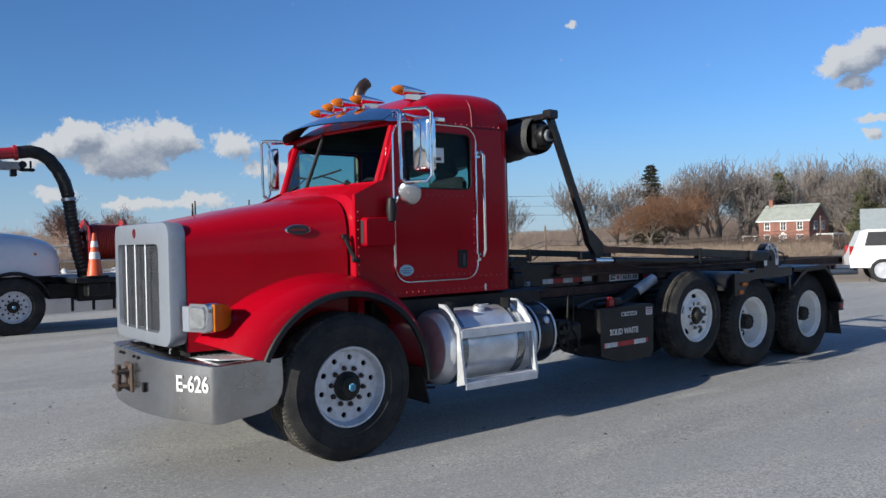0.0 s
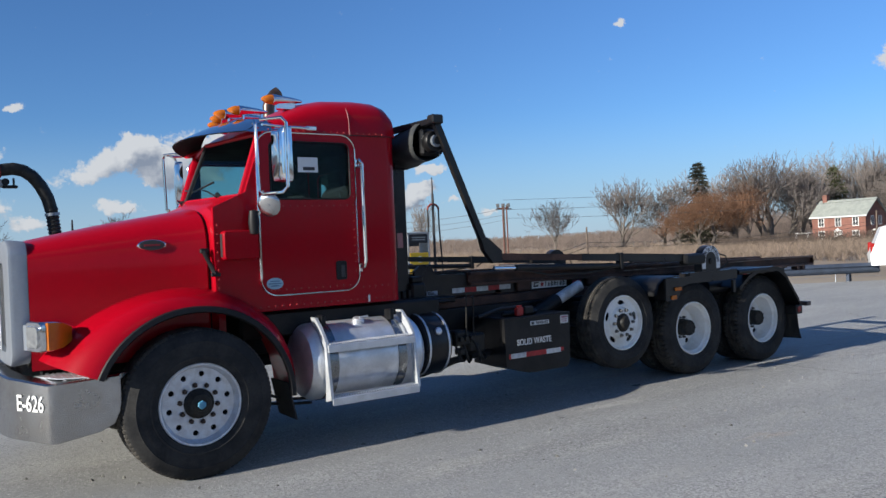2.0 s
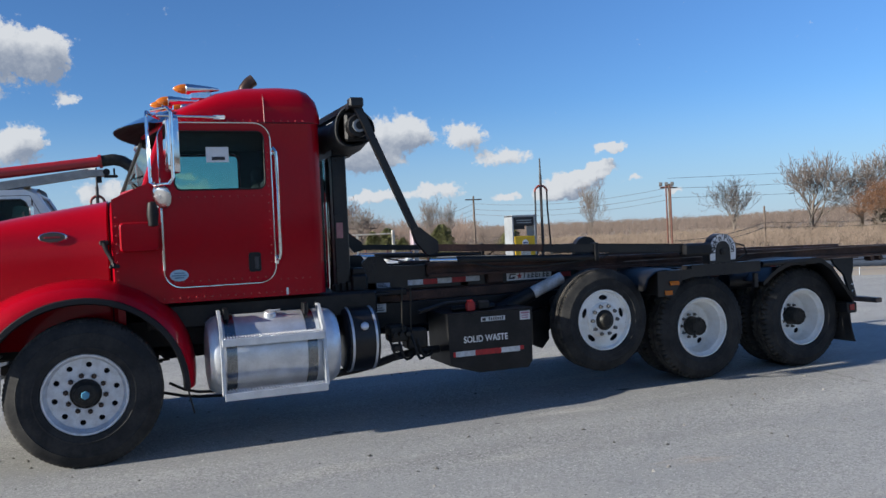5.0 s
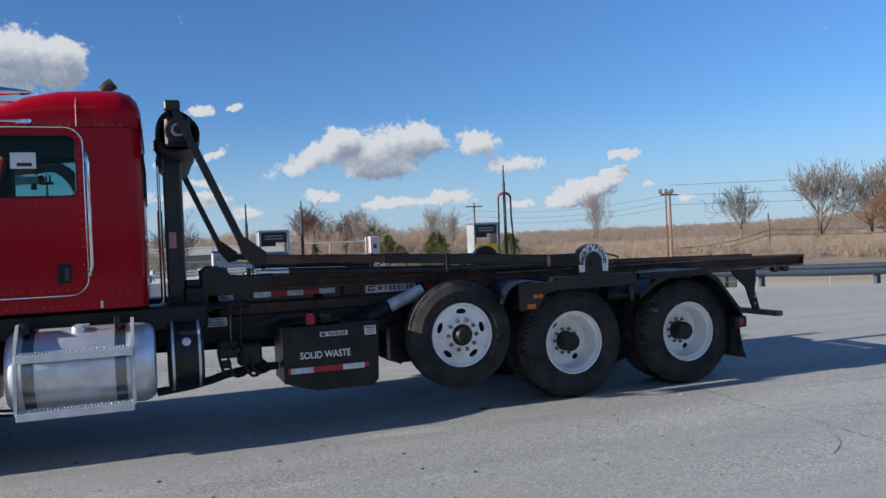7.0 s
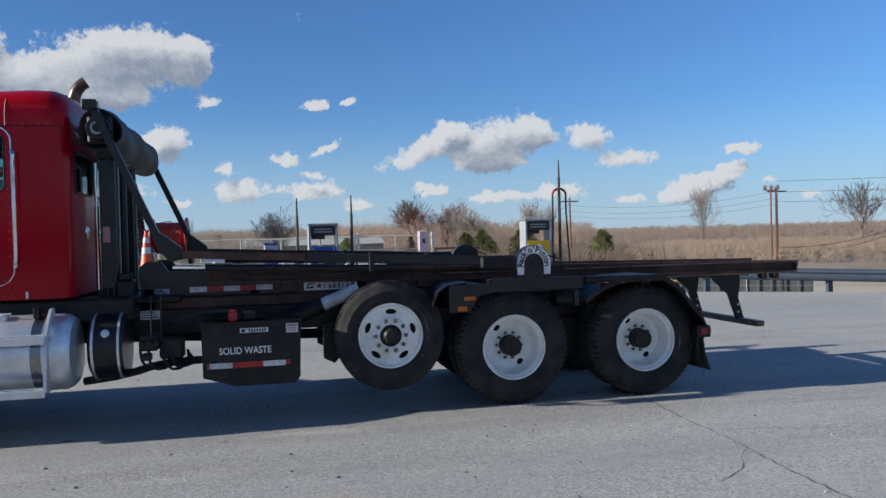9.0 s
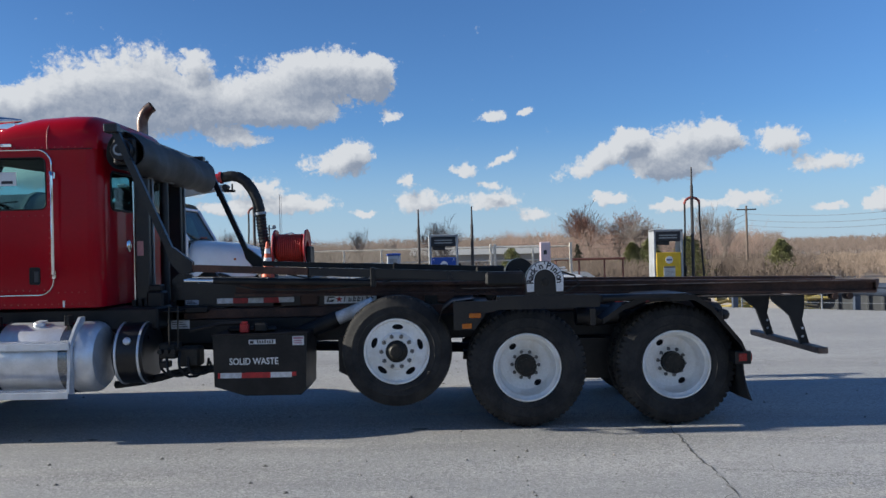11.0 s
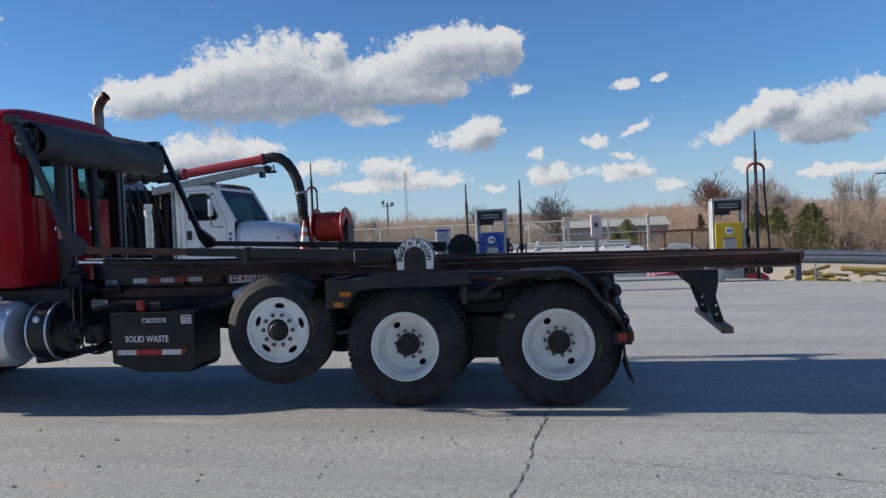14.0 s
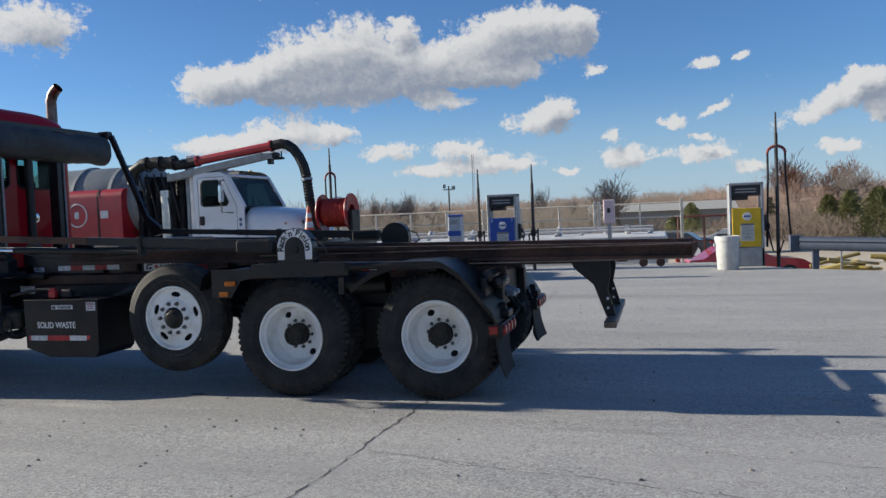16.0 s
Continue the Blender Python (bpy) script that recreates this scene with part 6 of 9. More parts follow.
# ---- rear side frames, fenders, flaps, underride bar ----
for s in (-1, 1):
    Y0, Y1 = s * 1.18, s * 0.55
    m = M().prism([(5.115, 1.155), (5.52, 1.155), (5.52, 1.195), (6.38, 1.195), (6.38, 1.12), (6.17, 1.075), (5.52, 1.075), (5.40, 1.05), (5.30, 0.905), (5.115, 0.905)], "y", Y0, Y0 - s * 0.012)
    rear = part("side_bracket", m, BLUEBLACK, truck, "black steel side bracket")
    for x0, x1, y0, y1, z0, z1 in ((5.115, 5.42, Y0 - s * 0.013, Y1, 1.142, 1.155), (5.115, 5.13, Y0 - s * 0.013, Y1, 0.92, 1.14), (5.5, 6.4, Y0 - s * 0.013, s * 1.05, 1.08, 1.19)):
        part("bracket_plate", M().box(x0, x1, min(y0, y1), max(y0, y1), z0, z1, 0.004), BLUEBLACK, rear)
    part("bracket_rail", M().box(6.39, 7.18, s * 1.11 - 0.045, s * 1.11 + 0.045, 1.115, 1.185, 0.008), BLUEBLACK, rear)
    part("bracket_leg", M().box(6.31, 6.36, s * 1.155 - 0.02, s * 1.155 + 0.02, 0.92, 1.07, 0.005), BLUEBLACK, rear)
    for x in (5.6, 6.3, 7.1):
        part("outrigger", M().box(x - 0.04, x + 0.04, min(s * 0.42, s * 1.045), max(s * 0.42, s * 1.045), 1.09, 1.16, 0.006), BLACK, rear)
    part("side_tube", M().cyl((6.42, s * 1.155, 1.155), (7.02, s * 1.155, 1.155), 0.032, n=14), BLACK, rear)
    part("tape", M().box(6.60, 6.72, s * 1.163 - 0.002, s * 1.163 + 0.002, 1.12, 1.162, 0.0005), TAPEWHITE, rear, "white reflective tape")
    for a, b in ((6.53, 6.60), (6.72, 6.82)):
        part("tape", M().box(a, b, s * 1.163 - 0.002, s * 1.163 + 0.002, 1.12, 1.162, 0.0005), TAPERED, rear, "red reflective tape")
    part("side_marker", M().box(5.25, 5.355, s * 1.192 - 0.012, s * 1.192 + 0.012, 1.01, 1.052, 0.006), AMBER, rear, "amber oval side lamp")
    part("reflector", M().box(5.19, 5.275, s * 1.187 - 0.008, s * 1.187 + 0.008, 0.918, 0.962, 0.003), AMBER, rear, "orange square reflector")
    # mudguard ahead of the drive wheels
    m = M()
    gd = [(4.98, 0.98), (5.02, 1.09), (5.11, 1.155), (5.30, 1.175)]
    m.loft([[(x, y, z) for x, z in gd] for y in (Y0 * 0.985, Y1)], closed=False).loft([[(x, y, z - 0.012) for x, z in gd] for y in (Y1, Y0 * 0.985)], closed=False)
    part("front_mudguard", m, BLACK, rear, "black curved mudguard")
    # fender over the last axle
    gd = [(6.42, 0.98), (6.60, 1.10), (6.80, 1.175), (7.10, 1.185), (7.22, 1.17), (7.36, 1.08), (7.62, 0.76), (7.66, 0.66)]
    m = M()
    m.loft([[(x, s * 1.18, z - 0.05) for x, z in gd], [(x, s * 1.185, z) for x, z in gd], [(x, s * 0.60, z) for x, z in gd], [(x, s * 0.60, z - 0.012) for x, z in gd], [(x - 0.01, s * 1.17, z - 0.012) for x, z in gd]], closed=False)
    part("rear_fender", m, BLACK, rear, "black plastic rear fender")
    m = M().box(7.56, 7.70, min(s * 0.62, s * 1.18), max(s * 0.62, s * 1.18), 0.555, 0.67, 0.008)
    lampbar = part("tail_lamp_bar", m, BLACK, rear, "black tail lamp bar")
    for yy in (0.72, 0.86, 1.0, 1.12):
        part("tail_lamp", M().lathe([(0.045, 0), (0.045, 0.012), (0.03, 0.02), (0.001, 0.02)], (7.70, s * yy, 0.615), (1, 0, 0), 16), REDLENS, lampbar, "round red tail lamp")
    part("side_lamp", M().box(7.59, 7.66, s * 1.184 - 0.004, s * 1.184 + 0.004, 0.585, 0.65, 0.003), REDLENS, lampbar, "red side lamp")
    m = M()
    fl = []
    for i in range(7):
        z = 0.56 - 0.055 * i
        fl.append([(7.63 + 0.05 * (i / 6) ** 2 + 0.02 * math.sin(i), s * 0.66, z), (7.63 + 0.045 * (i / 6) ** 2, s * 0.9, z), (7.63 + 0.07 * (i / 6) ** 2, s * 1.14, z), (7.645 + 0.07 * (i / 6) ** 2, s * 1.14, z), (7.645 + 0.045 * (i / 6) ** 2, s * 0.9, z), (7.645 + 0.05 * (i / 6) ** 2, s * 0.66, z)])
    m.loft(fl, cap=True)
    part("mud_flap", m, RUBBER, rear, "black rubber mud flap")
m = M().box(7.48, 7.53, -0.98, 0.98, 0.70, 1.02, 0.01).box(7.53, 7.60, -0.62, -0.50, 0.66, 1.0, 0.01).box(7.53, 7.60, 0.50, 0.62, 0.66, 1.0, 0.01)
cross = part("rear_crossmember", m, BLACK, truck, "black rear cross plate")
for y in (-0.34, -0.16):
    part("air_coupling", M().cyl((7.53, y, 0.86), (7.62, y, 0.84), 0.03, n=12).box(7.58, 7.66, y - 0.045, y + 0.045, 0.80, 0.85, 0.012), GALV, cross, "dull metal air coupling")
for y0 in (-0.80, 0.80):
    part("lamp_bracket", M().box(7.54, 7.70, y0 - 0.10, y0 + 0.10, 0.68, 0.74, 0.01).box(7.60, 7.66, y0 - 0.02, y0 + 0.02, 0.60, 0.80, 0.008), BLACK, cross, "black lamp bracket")
for k, pts in enumerate(([(7.56, -0.34, 0.84), (7.70, -0.42, 0.70), (7.66, -0.60, 0.62), (7.62, -0.75, 0.64)], [(7.55, -0.16, 0.84), (7.68, -0.05, 0.66), (7.60, 0.30, 0.64), (7.58, 0.60, 0.66)])):
    part("air_line", M().tube(pts, 0.014, 8), HOSE, cross, "black coiled air line")
under = part("underride_bar", M().box(8.46, 8.56, -0.78, 0.86, 0.575, 0.632, 0.008), mat("scraped_bar_steel", (0.10, 0.07, 0.055), 0.5, 0.3, (0.20, 0.14, 0.11), 0.25, 4), truck, "scraped brown underride bar")
for y in (-0.42, 0.42):
    m = M().prism([(8.17, 1.10), (8.50, 1.10), (8.50, 0.98), (8.475, 0.86), (8.54, 0.63), (8.465, 0.61), (8.395, 0.80), (8.36, 0.90), (8.20, 1.04)], "y", y - 0.018, y + 0.018)
    leg = part("underride_leg", m, BLACK, under, "black drilled leg")
    # Drilled holes as white discs: daylight through the leg put into colour.
    for z in (0.70, 0.78):
        part("leg_hole_disc", M().cyl((8.475, y - 0.022, z), (8.475, y - 0.017, z), 0.012, n=8), TAPEWHITE, leg)
for x, z, r, w in ((7.52, 1.02, 0.055, 0.20), (7.60, 0.96, 0.05, 0.18)):
    part("air_tank", M().lathe([(0.001, -w), (r * 0.9, -w + 0.015), (r, -w + 0.04), (r, w - 0.04), (r * 0.9, w - 0.015), (0.001, w)], (x, -0.66, z), (0, 1, 0), 18), BLUEBLACK, truck, "black round air tank")
part("air_tank", M().lathe([(0.001, -0.2), (0.09, -0.19), (0.10, 0), (0.09, 0.19), (0.001, 0.2)], (6.43, -0.80, 0.98), (1, 0, 0), 18), BLACK, truck, "black round air tank")

# ---- paving, ground ----
edge = [(-90, -60), (60, -60), (60, -14), (40, -4.5), (22.4, 5.2), (18.0, 8.0), (13.4, 11.1), (11.9, 12.2), (10.2, 14.9), (-90, 15.6)]
pave = part("pavement", M().prism(edge, "z", 0.0, -0.12), CONCRETE, None, "worn grey concrete yard with cracks", kind="structure")
pave["category"] = "pavement"


def ground_height(x, y):
    # distance outside the paving, roughly
    d = max(y - (15.0 if x < 10.5 else max(-60.0, 12.0 - (x - 12) * 0.62)), x - 70, -62 - y, -92 - x)
    r = math.hypot(x, y)
    h = -0.20
    if d > 0:
        t = min(1.0, d / 9.0)
        h -= 1.35 * t * t * (3 - 2 * t)
    far = max(0.0, r - 220) / 500
    az = math.degrees(math.atan2(x, y))
    low = min(1.0, max(0.0, abs(az - 33) - 9) / 10)           # the hills sink in one direction
    h += min(1.0, far) ** 1.3 * (9 + 16 * noise.noise((x / 420, y / 420, 3.1))) * (0.25 + 0.75 * low)
    h += 0.5 * noise.noise((x / 40, y / 40, 0)) * min(1.0, max(0.0, d) / 30)
    return h


m = M()
radii = [0, 5, 10, 15, 20, 25, 30, 36, 43, 52, 63, 76, 92, 110, 132, 158, 190, 228, 274, 330, 395, 475, 570, 690, 830, 1000, 1250, 1600, 2100, 3000]
N = 180
rings = [[(r * math.sin(2 * math.pi * i / N), r * math.cos(2 * math.pi * i / N), ground_height(r * math.sin(2 * math.pi * i / N), r * math.cos(2 * math.pi * i / N))) for i in range(N)] for r in radii[1:]]
m.loft(rings)
k = len(m.v)
m.v.append((0, 0, -0.2))
m.f += [(i, (i + 1) % N, k) for i in range(N)]
gr = part("ground", m, FIELD, None, "dry winter fields falling away to low hills", kind="structure")
gr["category"] = "ground"


def crack(name, pts, width, seed):
    """A jagged crack through the paving: a thin strip with an uneven edge."""
    rnd = random.Random(seed)
    line = []
    for (ax, ay), (bx, by) in zip(pts, pts[1:]):
        n = max(2, int(math.hypot(bx - ax, by - ay) / 0.06))
        for i in range(n):
            t = i / n
            line.append((ax + (bx - ax) * t + rnd.uniform(-0.018, 0.018), ay + (by - ay) * t + rnd.uniform(-0.018, 0.018)))
    line.append(pts[-1])
    m = M()
    left, right = [], []
    for i, (x, y) in enumerate(line):
        a, b = line[max(0, i - 1)], line[min(len(line) - 1, i + 1)]
        dx, dy = b[0] - a[0], b[1] - a[1]
        q = math.hypot(dx, dy) or 1
        w = width * 0.55 * rnd.uniform(0.15, 1.0) * (0.3 if i in (0, len(line) - 1) else 1)
        left.append((x - dy / q * w, y + dx / q * w, 0.003))
        right.append((x + dy / q * w, y - dx / q * w, 0.003))
    m.loft([left, right], closed=False)
    return part(name, m, mat("dark_crack_dirt", (0.085, 0.08, 0.072), 0.95), pave, kind="stuff")


crack("crack", [(6.98, 7.8), (6.99, 3), (7.0, -1.13), (6.95, -1.9), (6.93, -2.5), (6.90, -3.0), (6.86, -3.4), (6.84, -4.2), (6.8, -7), (6.85, -12)], 0.016, 1)
crack("crack", [(6.90, -2.96), (6.74, -3.12), (6.62, -3.35), (6.3, -3.6)], 0.008, 2)
crack("crack", [(6.94, -2.40), (7.29, -2.47), (7.59, -2.57), (7.90, -2.66), (8.42, -2.73), (9.01, -2.89), (9.6, -2.95), (11, -3.1)], 0.009, 3)
crack("crack", [(7.35, -2.46), (7.42, -2.3), (7.5, -2.55), (7.9, -2.6), (8.5, -2.66)], 0.004, 4)
crack("crack", [(8.72, -1.72), (8.85, -1.83), (9.11, -2.12), (9.45, -2.23), (10.2, -2.35)], 0.006, 5)
crack("joint", [(-60, 7.9), (-20, 7.9), (0, 7.88), (7, 7.86), (14, 7.9), (18.4, 7.7)], 0.014, 6)
crack("joint", [(9.9, 7.9), (10.4, 12.3)], 0.010, 7)
crack("joint", [(1.0, 7.9), (1.05, 15)], 0.010, 8)
crack("joint", [(-3.0, -20), (-3.05, -1.5), (-3.0, 7.9)], 0.012, 9)
m = M()
rnd = random.Random(3)
for i in range(900):
    x, y = rnd.uniform(-4, 13), rnd.uniform(-6.5, 6)
    r = rnd.choice((0.004, 0.005, 0.007, 0.009, 0.012, 0.016)) * rnd.uniform(0.7, 1.3)
    ring = [(x + r * rnd.uniform(0.7, 1.4) * math.cos(a), y + r * rnd.uniform(0.7, 1.2) * math.sin(a)) for a in (0, 1.25, 2.5, 3.8, 5.0)]
    m.add([(a, b, 0.001) for a, b in ring] + [(x, y, r * 0.9)], [(j, (j + 1) % 5, 5) for j in range(5)])
tagged(part("gravel_bits", m, mat("loose_grit", (0.06, 0.057, 0.052), 0.9, 0.0, (0.25, 0.235, 0.21), 0.2, 9, 60, 0, 0, 0.5), None, "scattered dark grit on the concrete", kind="stuff"), category="grit")
m = M()
for x, y, a, b in ((4.79, -0.985, 0.075, 0.028), (3.16, -1.58, 0.03, 0.012), (1.9, -1.15, 0.05, 0.02), (-1.9, -3.6, 0.09, 0.045)):
    m.add([(x + a * math.cos(t) * (1 + 0.2 * math.sin(3 * t)), y + b * math.sin(t), 0.004) for t in [i * 0.5236 for i in range(12)]], [tuple(range(12))])
part("oil_spot", m, mat("dark_spot", (0.02, 0.02, 0.02), 0.7), pave, kind="stuff")

# ---- white vacuum truck parked beyond, facing the tail of the red one ----
vac = thing("vacuum_truck", pose(0, 0, 0), "white vacuum tanker truck with red boom and hose reel", "truck")
VW = mat("white_truck_enamel", (0.70, 0.72, 0.75), 0.3, 0.0, (0.64, 0.66, 0.69), 0.04, 2, 40, 0.0, 0.6)
m = M()
vs = [(-2.50, 1.05), (-1.10, 1.05), (-1.10, 1.97), (-1.56, 2.80), (-1.75, 2.88), (-2.40, 2.88), (-2.50, 2.80)]
VWIN = [(-2.30, 2.08), (-2.22, 2.03), (-1.58, 2.03), (-1.52, 2.10), (-1.74, 2.62), (-1.82, 2.68), (-2.22, 2.68), (-2.30, 2.60)]
for y in (10.32, 12.60):
    s = -1 if y < 11 else 1
    plate_with_hole(m, vs, VWIN, "y", y, y - s * 0.04)
m.box(-2.50, -2.45, 10.34, 12.58, 1.05, 2.82, 0.02).box(-2.47, -1.12, 10.34, 12.58, 1.05, 1.12, 0.01)
m.loft([[(-2.50, y, 2.81 + 0.13 * (1 - abs((y - 11.46) / 1.14) ** 6)) for y in [10.32 + 2.28 * i / 16 for i in range(17)]], [(-2.2, y, 2.83 + 0.16 * (1 - abs((y - 11.46) / 1.14) ** 6)) for y in [10.32 + 2.28 * i / 16 for i in range(17)]], [(-1.54, y, 2.77 + 0.16 * (1 - abs((y - 11.46) / 1.14) ** 6)) for y in [10.32 + 2.28 * i / 16 for i in range(17)]]], closed=False)
vcab = part("cab", m, VW, vac, "white truck cab with tinted windows")
for y in (10.36, 12.56):
    g = part("window", M().prism(VWIN, "y", y - 0.004, y + 0.004), DARKGLASS, vcab, "tinted door window")
    g.visible_shadow = False
    sgn = -1 if y < 11 else 1
    wl = VWIN
    part("window_seal", M().tube([(a, y + sgn * 0.044, b) for a, b in wl + wl[:1]], 0.018, 6), TRIM, vcab)
    dl = [(-2.38, 1.18), (-1.30, 1.18), (-1.30, 2.0), (-1.66, 2.76), (-2.32, 2.76), (-2.38, 2.70)]
    part("door_gap", M().tube([(a, y + sgn * 0.041, b) for a, b in dl + dl[:1]], 0.006, 5), TRIM, vcab)
    part("door_handle", M().box(-2.36, -2.22, y + sgn * 0.05 - 0.02, y + sgn * 0.05 + 0.02, 1.55, 1.78, 0.02), TRIM, vcab, "black door handle")
g = part("windscreen", M().prism([(-1.14, 2.00), (-1.12, 2.00), (-1.55, 2.76), (-1.57, 2.76)], "y", 10.50, 12.42), DARKGLASS, vcab, "tinted one-piece windscreen")
g.visible_shadow = False
m = M().tube([(-1.10, 10.38, 1.97), (-1.55, 10.40, 2.79)], 0.05, 8).tube([(-1.10, 12.54, 1.97), (-1.55, 12.52, 2.79)], 0.05, 8).tube([(-1.55, 10.4, 2.79), (-1.55, 12.52, 2.79)], 0.04, 8)
part("windscreen_pillar", m, VW, vcab)
part("screen_seal", M().tube([(-1.12, 10.48, 1.99), (-1.56, 10.48, 2.75), (-1.56, 12.44, 2.75), (-1.12, 12.44, 1.99), (-1.12, 10.48, 1.99)], 0.022, 6), TRIM, vcab)
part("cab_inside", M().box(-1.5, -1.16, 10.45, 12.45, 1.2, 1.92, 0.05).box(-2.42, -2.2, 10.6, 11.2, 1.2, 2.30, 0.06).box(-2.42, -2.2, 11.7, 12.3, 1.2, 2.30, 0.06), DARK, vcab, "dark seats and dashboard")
sw = [Vector((-1.62, 12.0, 2.06)) + (Vector((0.5, 0, -0.86)) * math.cos(2 * math.pi * i / 20) + Vector((0, 1, 0)) * math.sin(2 * math.pi * i / 20)) * 0.22 for i in range(21)]
part("steering_wheel", M().tube(sw, 0.016, 6), TRIM, vcab)
m = M()
hl = [(-1.13, 1.02, 2.00), (-0.9, 1.05, 1.985), (-0.40, 1.06, 1.94), (-0.05, 1.06, 1.89), (0.22, 1.02, 1.80), (0.36, 0.97, 1.70), (0.42, 0.92, 1.55)]
rings = []
for x, w, t in hl:
    ring = [(x, 11.46 - w, 1.10)]
    for i in range(19):
        a = math.pi * i / 18
        cc, ss = math.cos(a), math.sin(a)
        ring.append((x, 11.46 - w * math.copysign(abs(cc) ** 0.55, cc), 1.38 + (t - 1.38) * abs(ss) ** 0.6))
    rings.append(ring + [(x, 11.46 + w, 1.10)])
m.loft(rings, closed=False)
m.loft([rings[-1], [(0.44, 11.46 + (p[1] - 11.46) * 0.2, 1.3 + (p[2] - 1.3) * 0.2) for p in rings[-1]]], closed=False)
vh = part("hood", m, VW, vac, "white sloping hood")
m = M()
for i in range(6):
    m.box(0.425, 0.45, 10.95, 11.97, 1.22 + i * 0.055, 1.25 + i * 0.055, 0.004)
part("grille", m, TRIM, vh, "black slatted grille")
for y in (10.52, 12.40):
    part("headlamp", M().loft([[(0.20, y, 1.42), (0.20, y, 1.62), (0.40, 11.46 + (y - 11.46) * 0.93, 1.58), (0.425, 11.46 + (y - 11.46) * 0.93, 1.40)], [(0.20, y * 1.002 - 0.023, 1.42), (0.21, y * 1.002 - 0.023, 1.60), (0.38, 11.46 + (y - 11.46) * 0.99, 1.56), (0.40, 11.46 + (y - 11.46) * 0.99, 1.42)]], cap=True), CLEARLENS, vh, "clear wrap-round headlamp")
for s, y in ((-1, 10.34), (1, 12.58)):
    arch = [(-0.42 + 0.66 * math.cos(radians(a)), 0.54 + 0.66 * math.sin(radians(a))) for a in range(165, 20, -12)]
    part("wheel_arch", M().loft([[(x, y - s * 0.0, z), (x, y + s * 0.03, z - 0.02), (x, y + s * 0.03, z - 0.07), (x, y - s * 0.30, z - 0.07)] for x, z in arch], closed=False), TRIM, vac, "black wheel arch trim")
part("marker_lamp", M().lathe([(0.03, 0.0), (0.025, 0.015), (0.001, 0.02)], (-0.02, 10.415, 1.52), (0, -1, 0), 12), AMBER, vh, "amber side lamp")
MARKER = mat("clear_amber_marker", (0.55, 0.42, 0.25), 0.3)
for y in (10.6, 10.9, 11.46, 12.0, 12.3):
    part("roof_marker", M().box(-1.80, -1.66, y - 0.05, y + 0.05, 2.90, 2.955, 0.015), MARKER, vcab, "small amber roof marker lamp")
for y in (10.42, 12.45):
    m = M().lathe([(0.06, 0.0), (0.065, 0.03), (0.055, 0.10), (0.04, 0.125), (0.001, 0.13)], (-2.05, y, 2.90), (0, 0, 1), 16)
    part("strobe", m, mat("amber_beacon", (0.65, 0.38, 0.02), 0.3), vcab, "amber beacon")
for y, s in ((10.12, -1), (12.8, 1)):
    m = M().tube([(-1.62, y - s * 0.2, 2.66), (-1.60, y, 2.66), (-1.60, y, 1.86), (-1.40, y - s * 0.2, 1.84)], 0.016, 8)
    mf = part("mirror_arm", m, TRIM, vcab, "black mirror arm")
    part("mirror_head", M().box(-1.65, -1.57, y - 0.10, y + 0.10, 2.10, 2.55, 0.03), CHROME if y < 11 else TRIM, mf, "tall chrome mirror")
for x0, z0, w in ((-2.0, 1.42, 0.26), (-2.04, 1.34, 0.34)):
    part("door_print", M().box(x0, x0 + w, 10.311, 10.319, z0, z0 + 0.035, 0.0005), mat("faded_print", (0.25, 0.26, 0.28), 0.6), vcab, "bar of unreadable print")
part("door_print", M().box(-1.24, -1.17, 10.311, 10.319, 1.62, 1.70, 0.0005).box(-1.24, -1.17, 10.311, 10.319, 1.50, 1.58, 0.0005), mat("blue_print", (0.08, 0.11, 0.25), 0.6), vcab)
for x, kind in ((-0.42, "front"), (-6.4, "rear"), (-7.7, "rear")):
    wheel(kind, vac, x, 10.32, 0.528, False, 20)
    wheel(kind, vac, x, 12.62, 0.528, True, 20)
part("chassis", M().box(-9.5, 1.2, 10.95, 11.10, 0.75, 1.05).box(-9.5, 1.2, 11.85, 12.0, 0.75, 1.05).box(0.2, 0.9, 10.7, 12.3, 0.62, 0.95, 0.04).cyl((-0.42, 10.5, 0.5), (-0.42, 12.4, 0.5), 0.08, n=10), BLACK, vac, "black chassis rails")
m = M().box(0.50, 1.85, 9.60, 12.3, 0.95, 1.05, 0.02).box(0.72, 1.12, 9.62, 9.98, 0.70, 0.95, 0.02).box(0.75, 1.5, 10.6, 10.95, 0.55, 0.92, 0.03).box(1.2, 1.75, 10.9, 12.1, 0.62, 0.92, 0.02)
for x in (0.7, 1.1, 1.5):
    m.cyl((x, 10.8, 0.35), (x, 10.8, 0.9), 0.03, n=8)
part("front_platform", m, BLACK, vac, "black front platform with jacks")
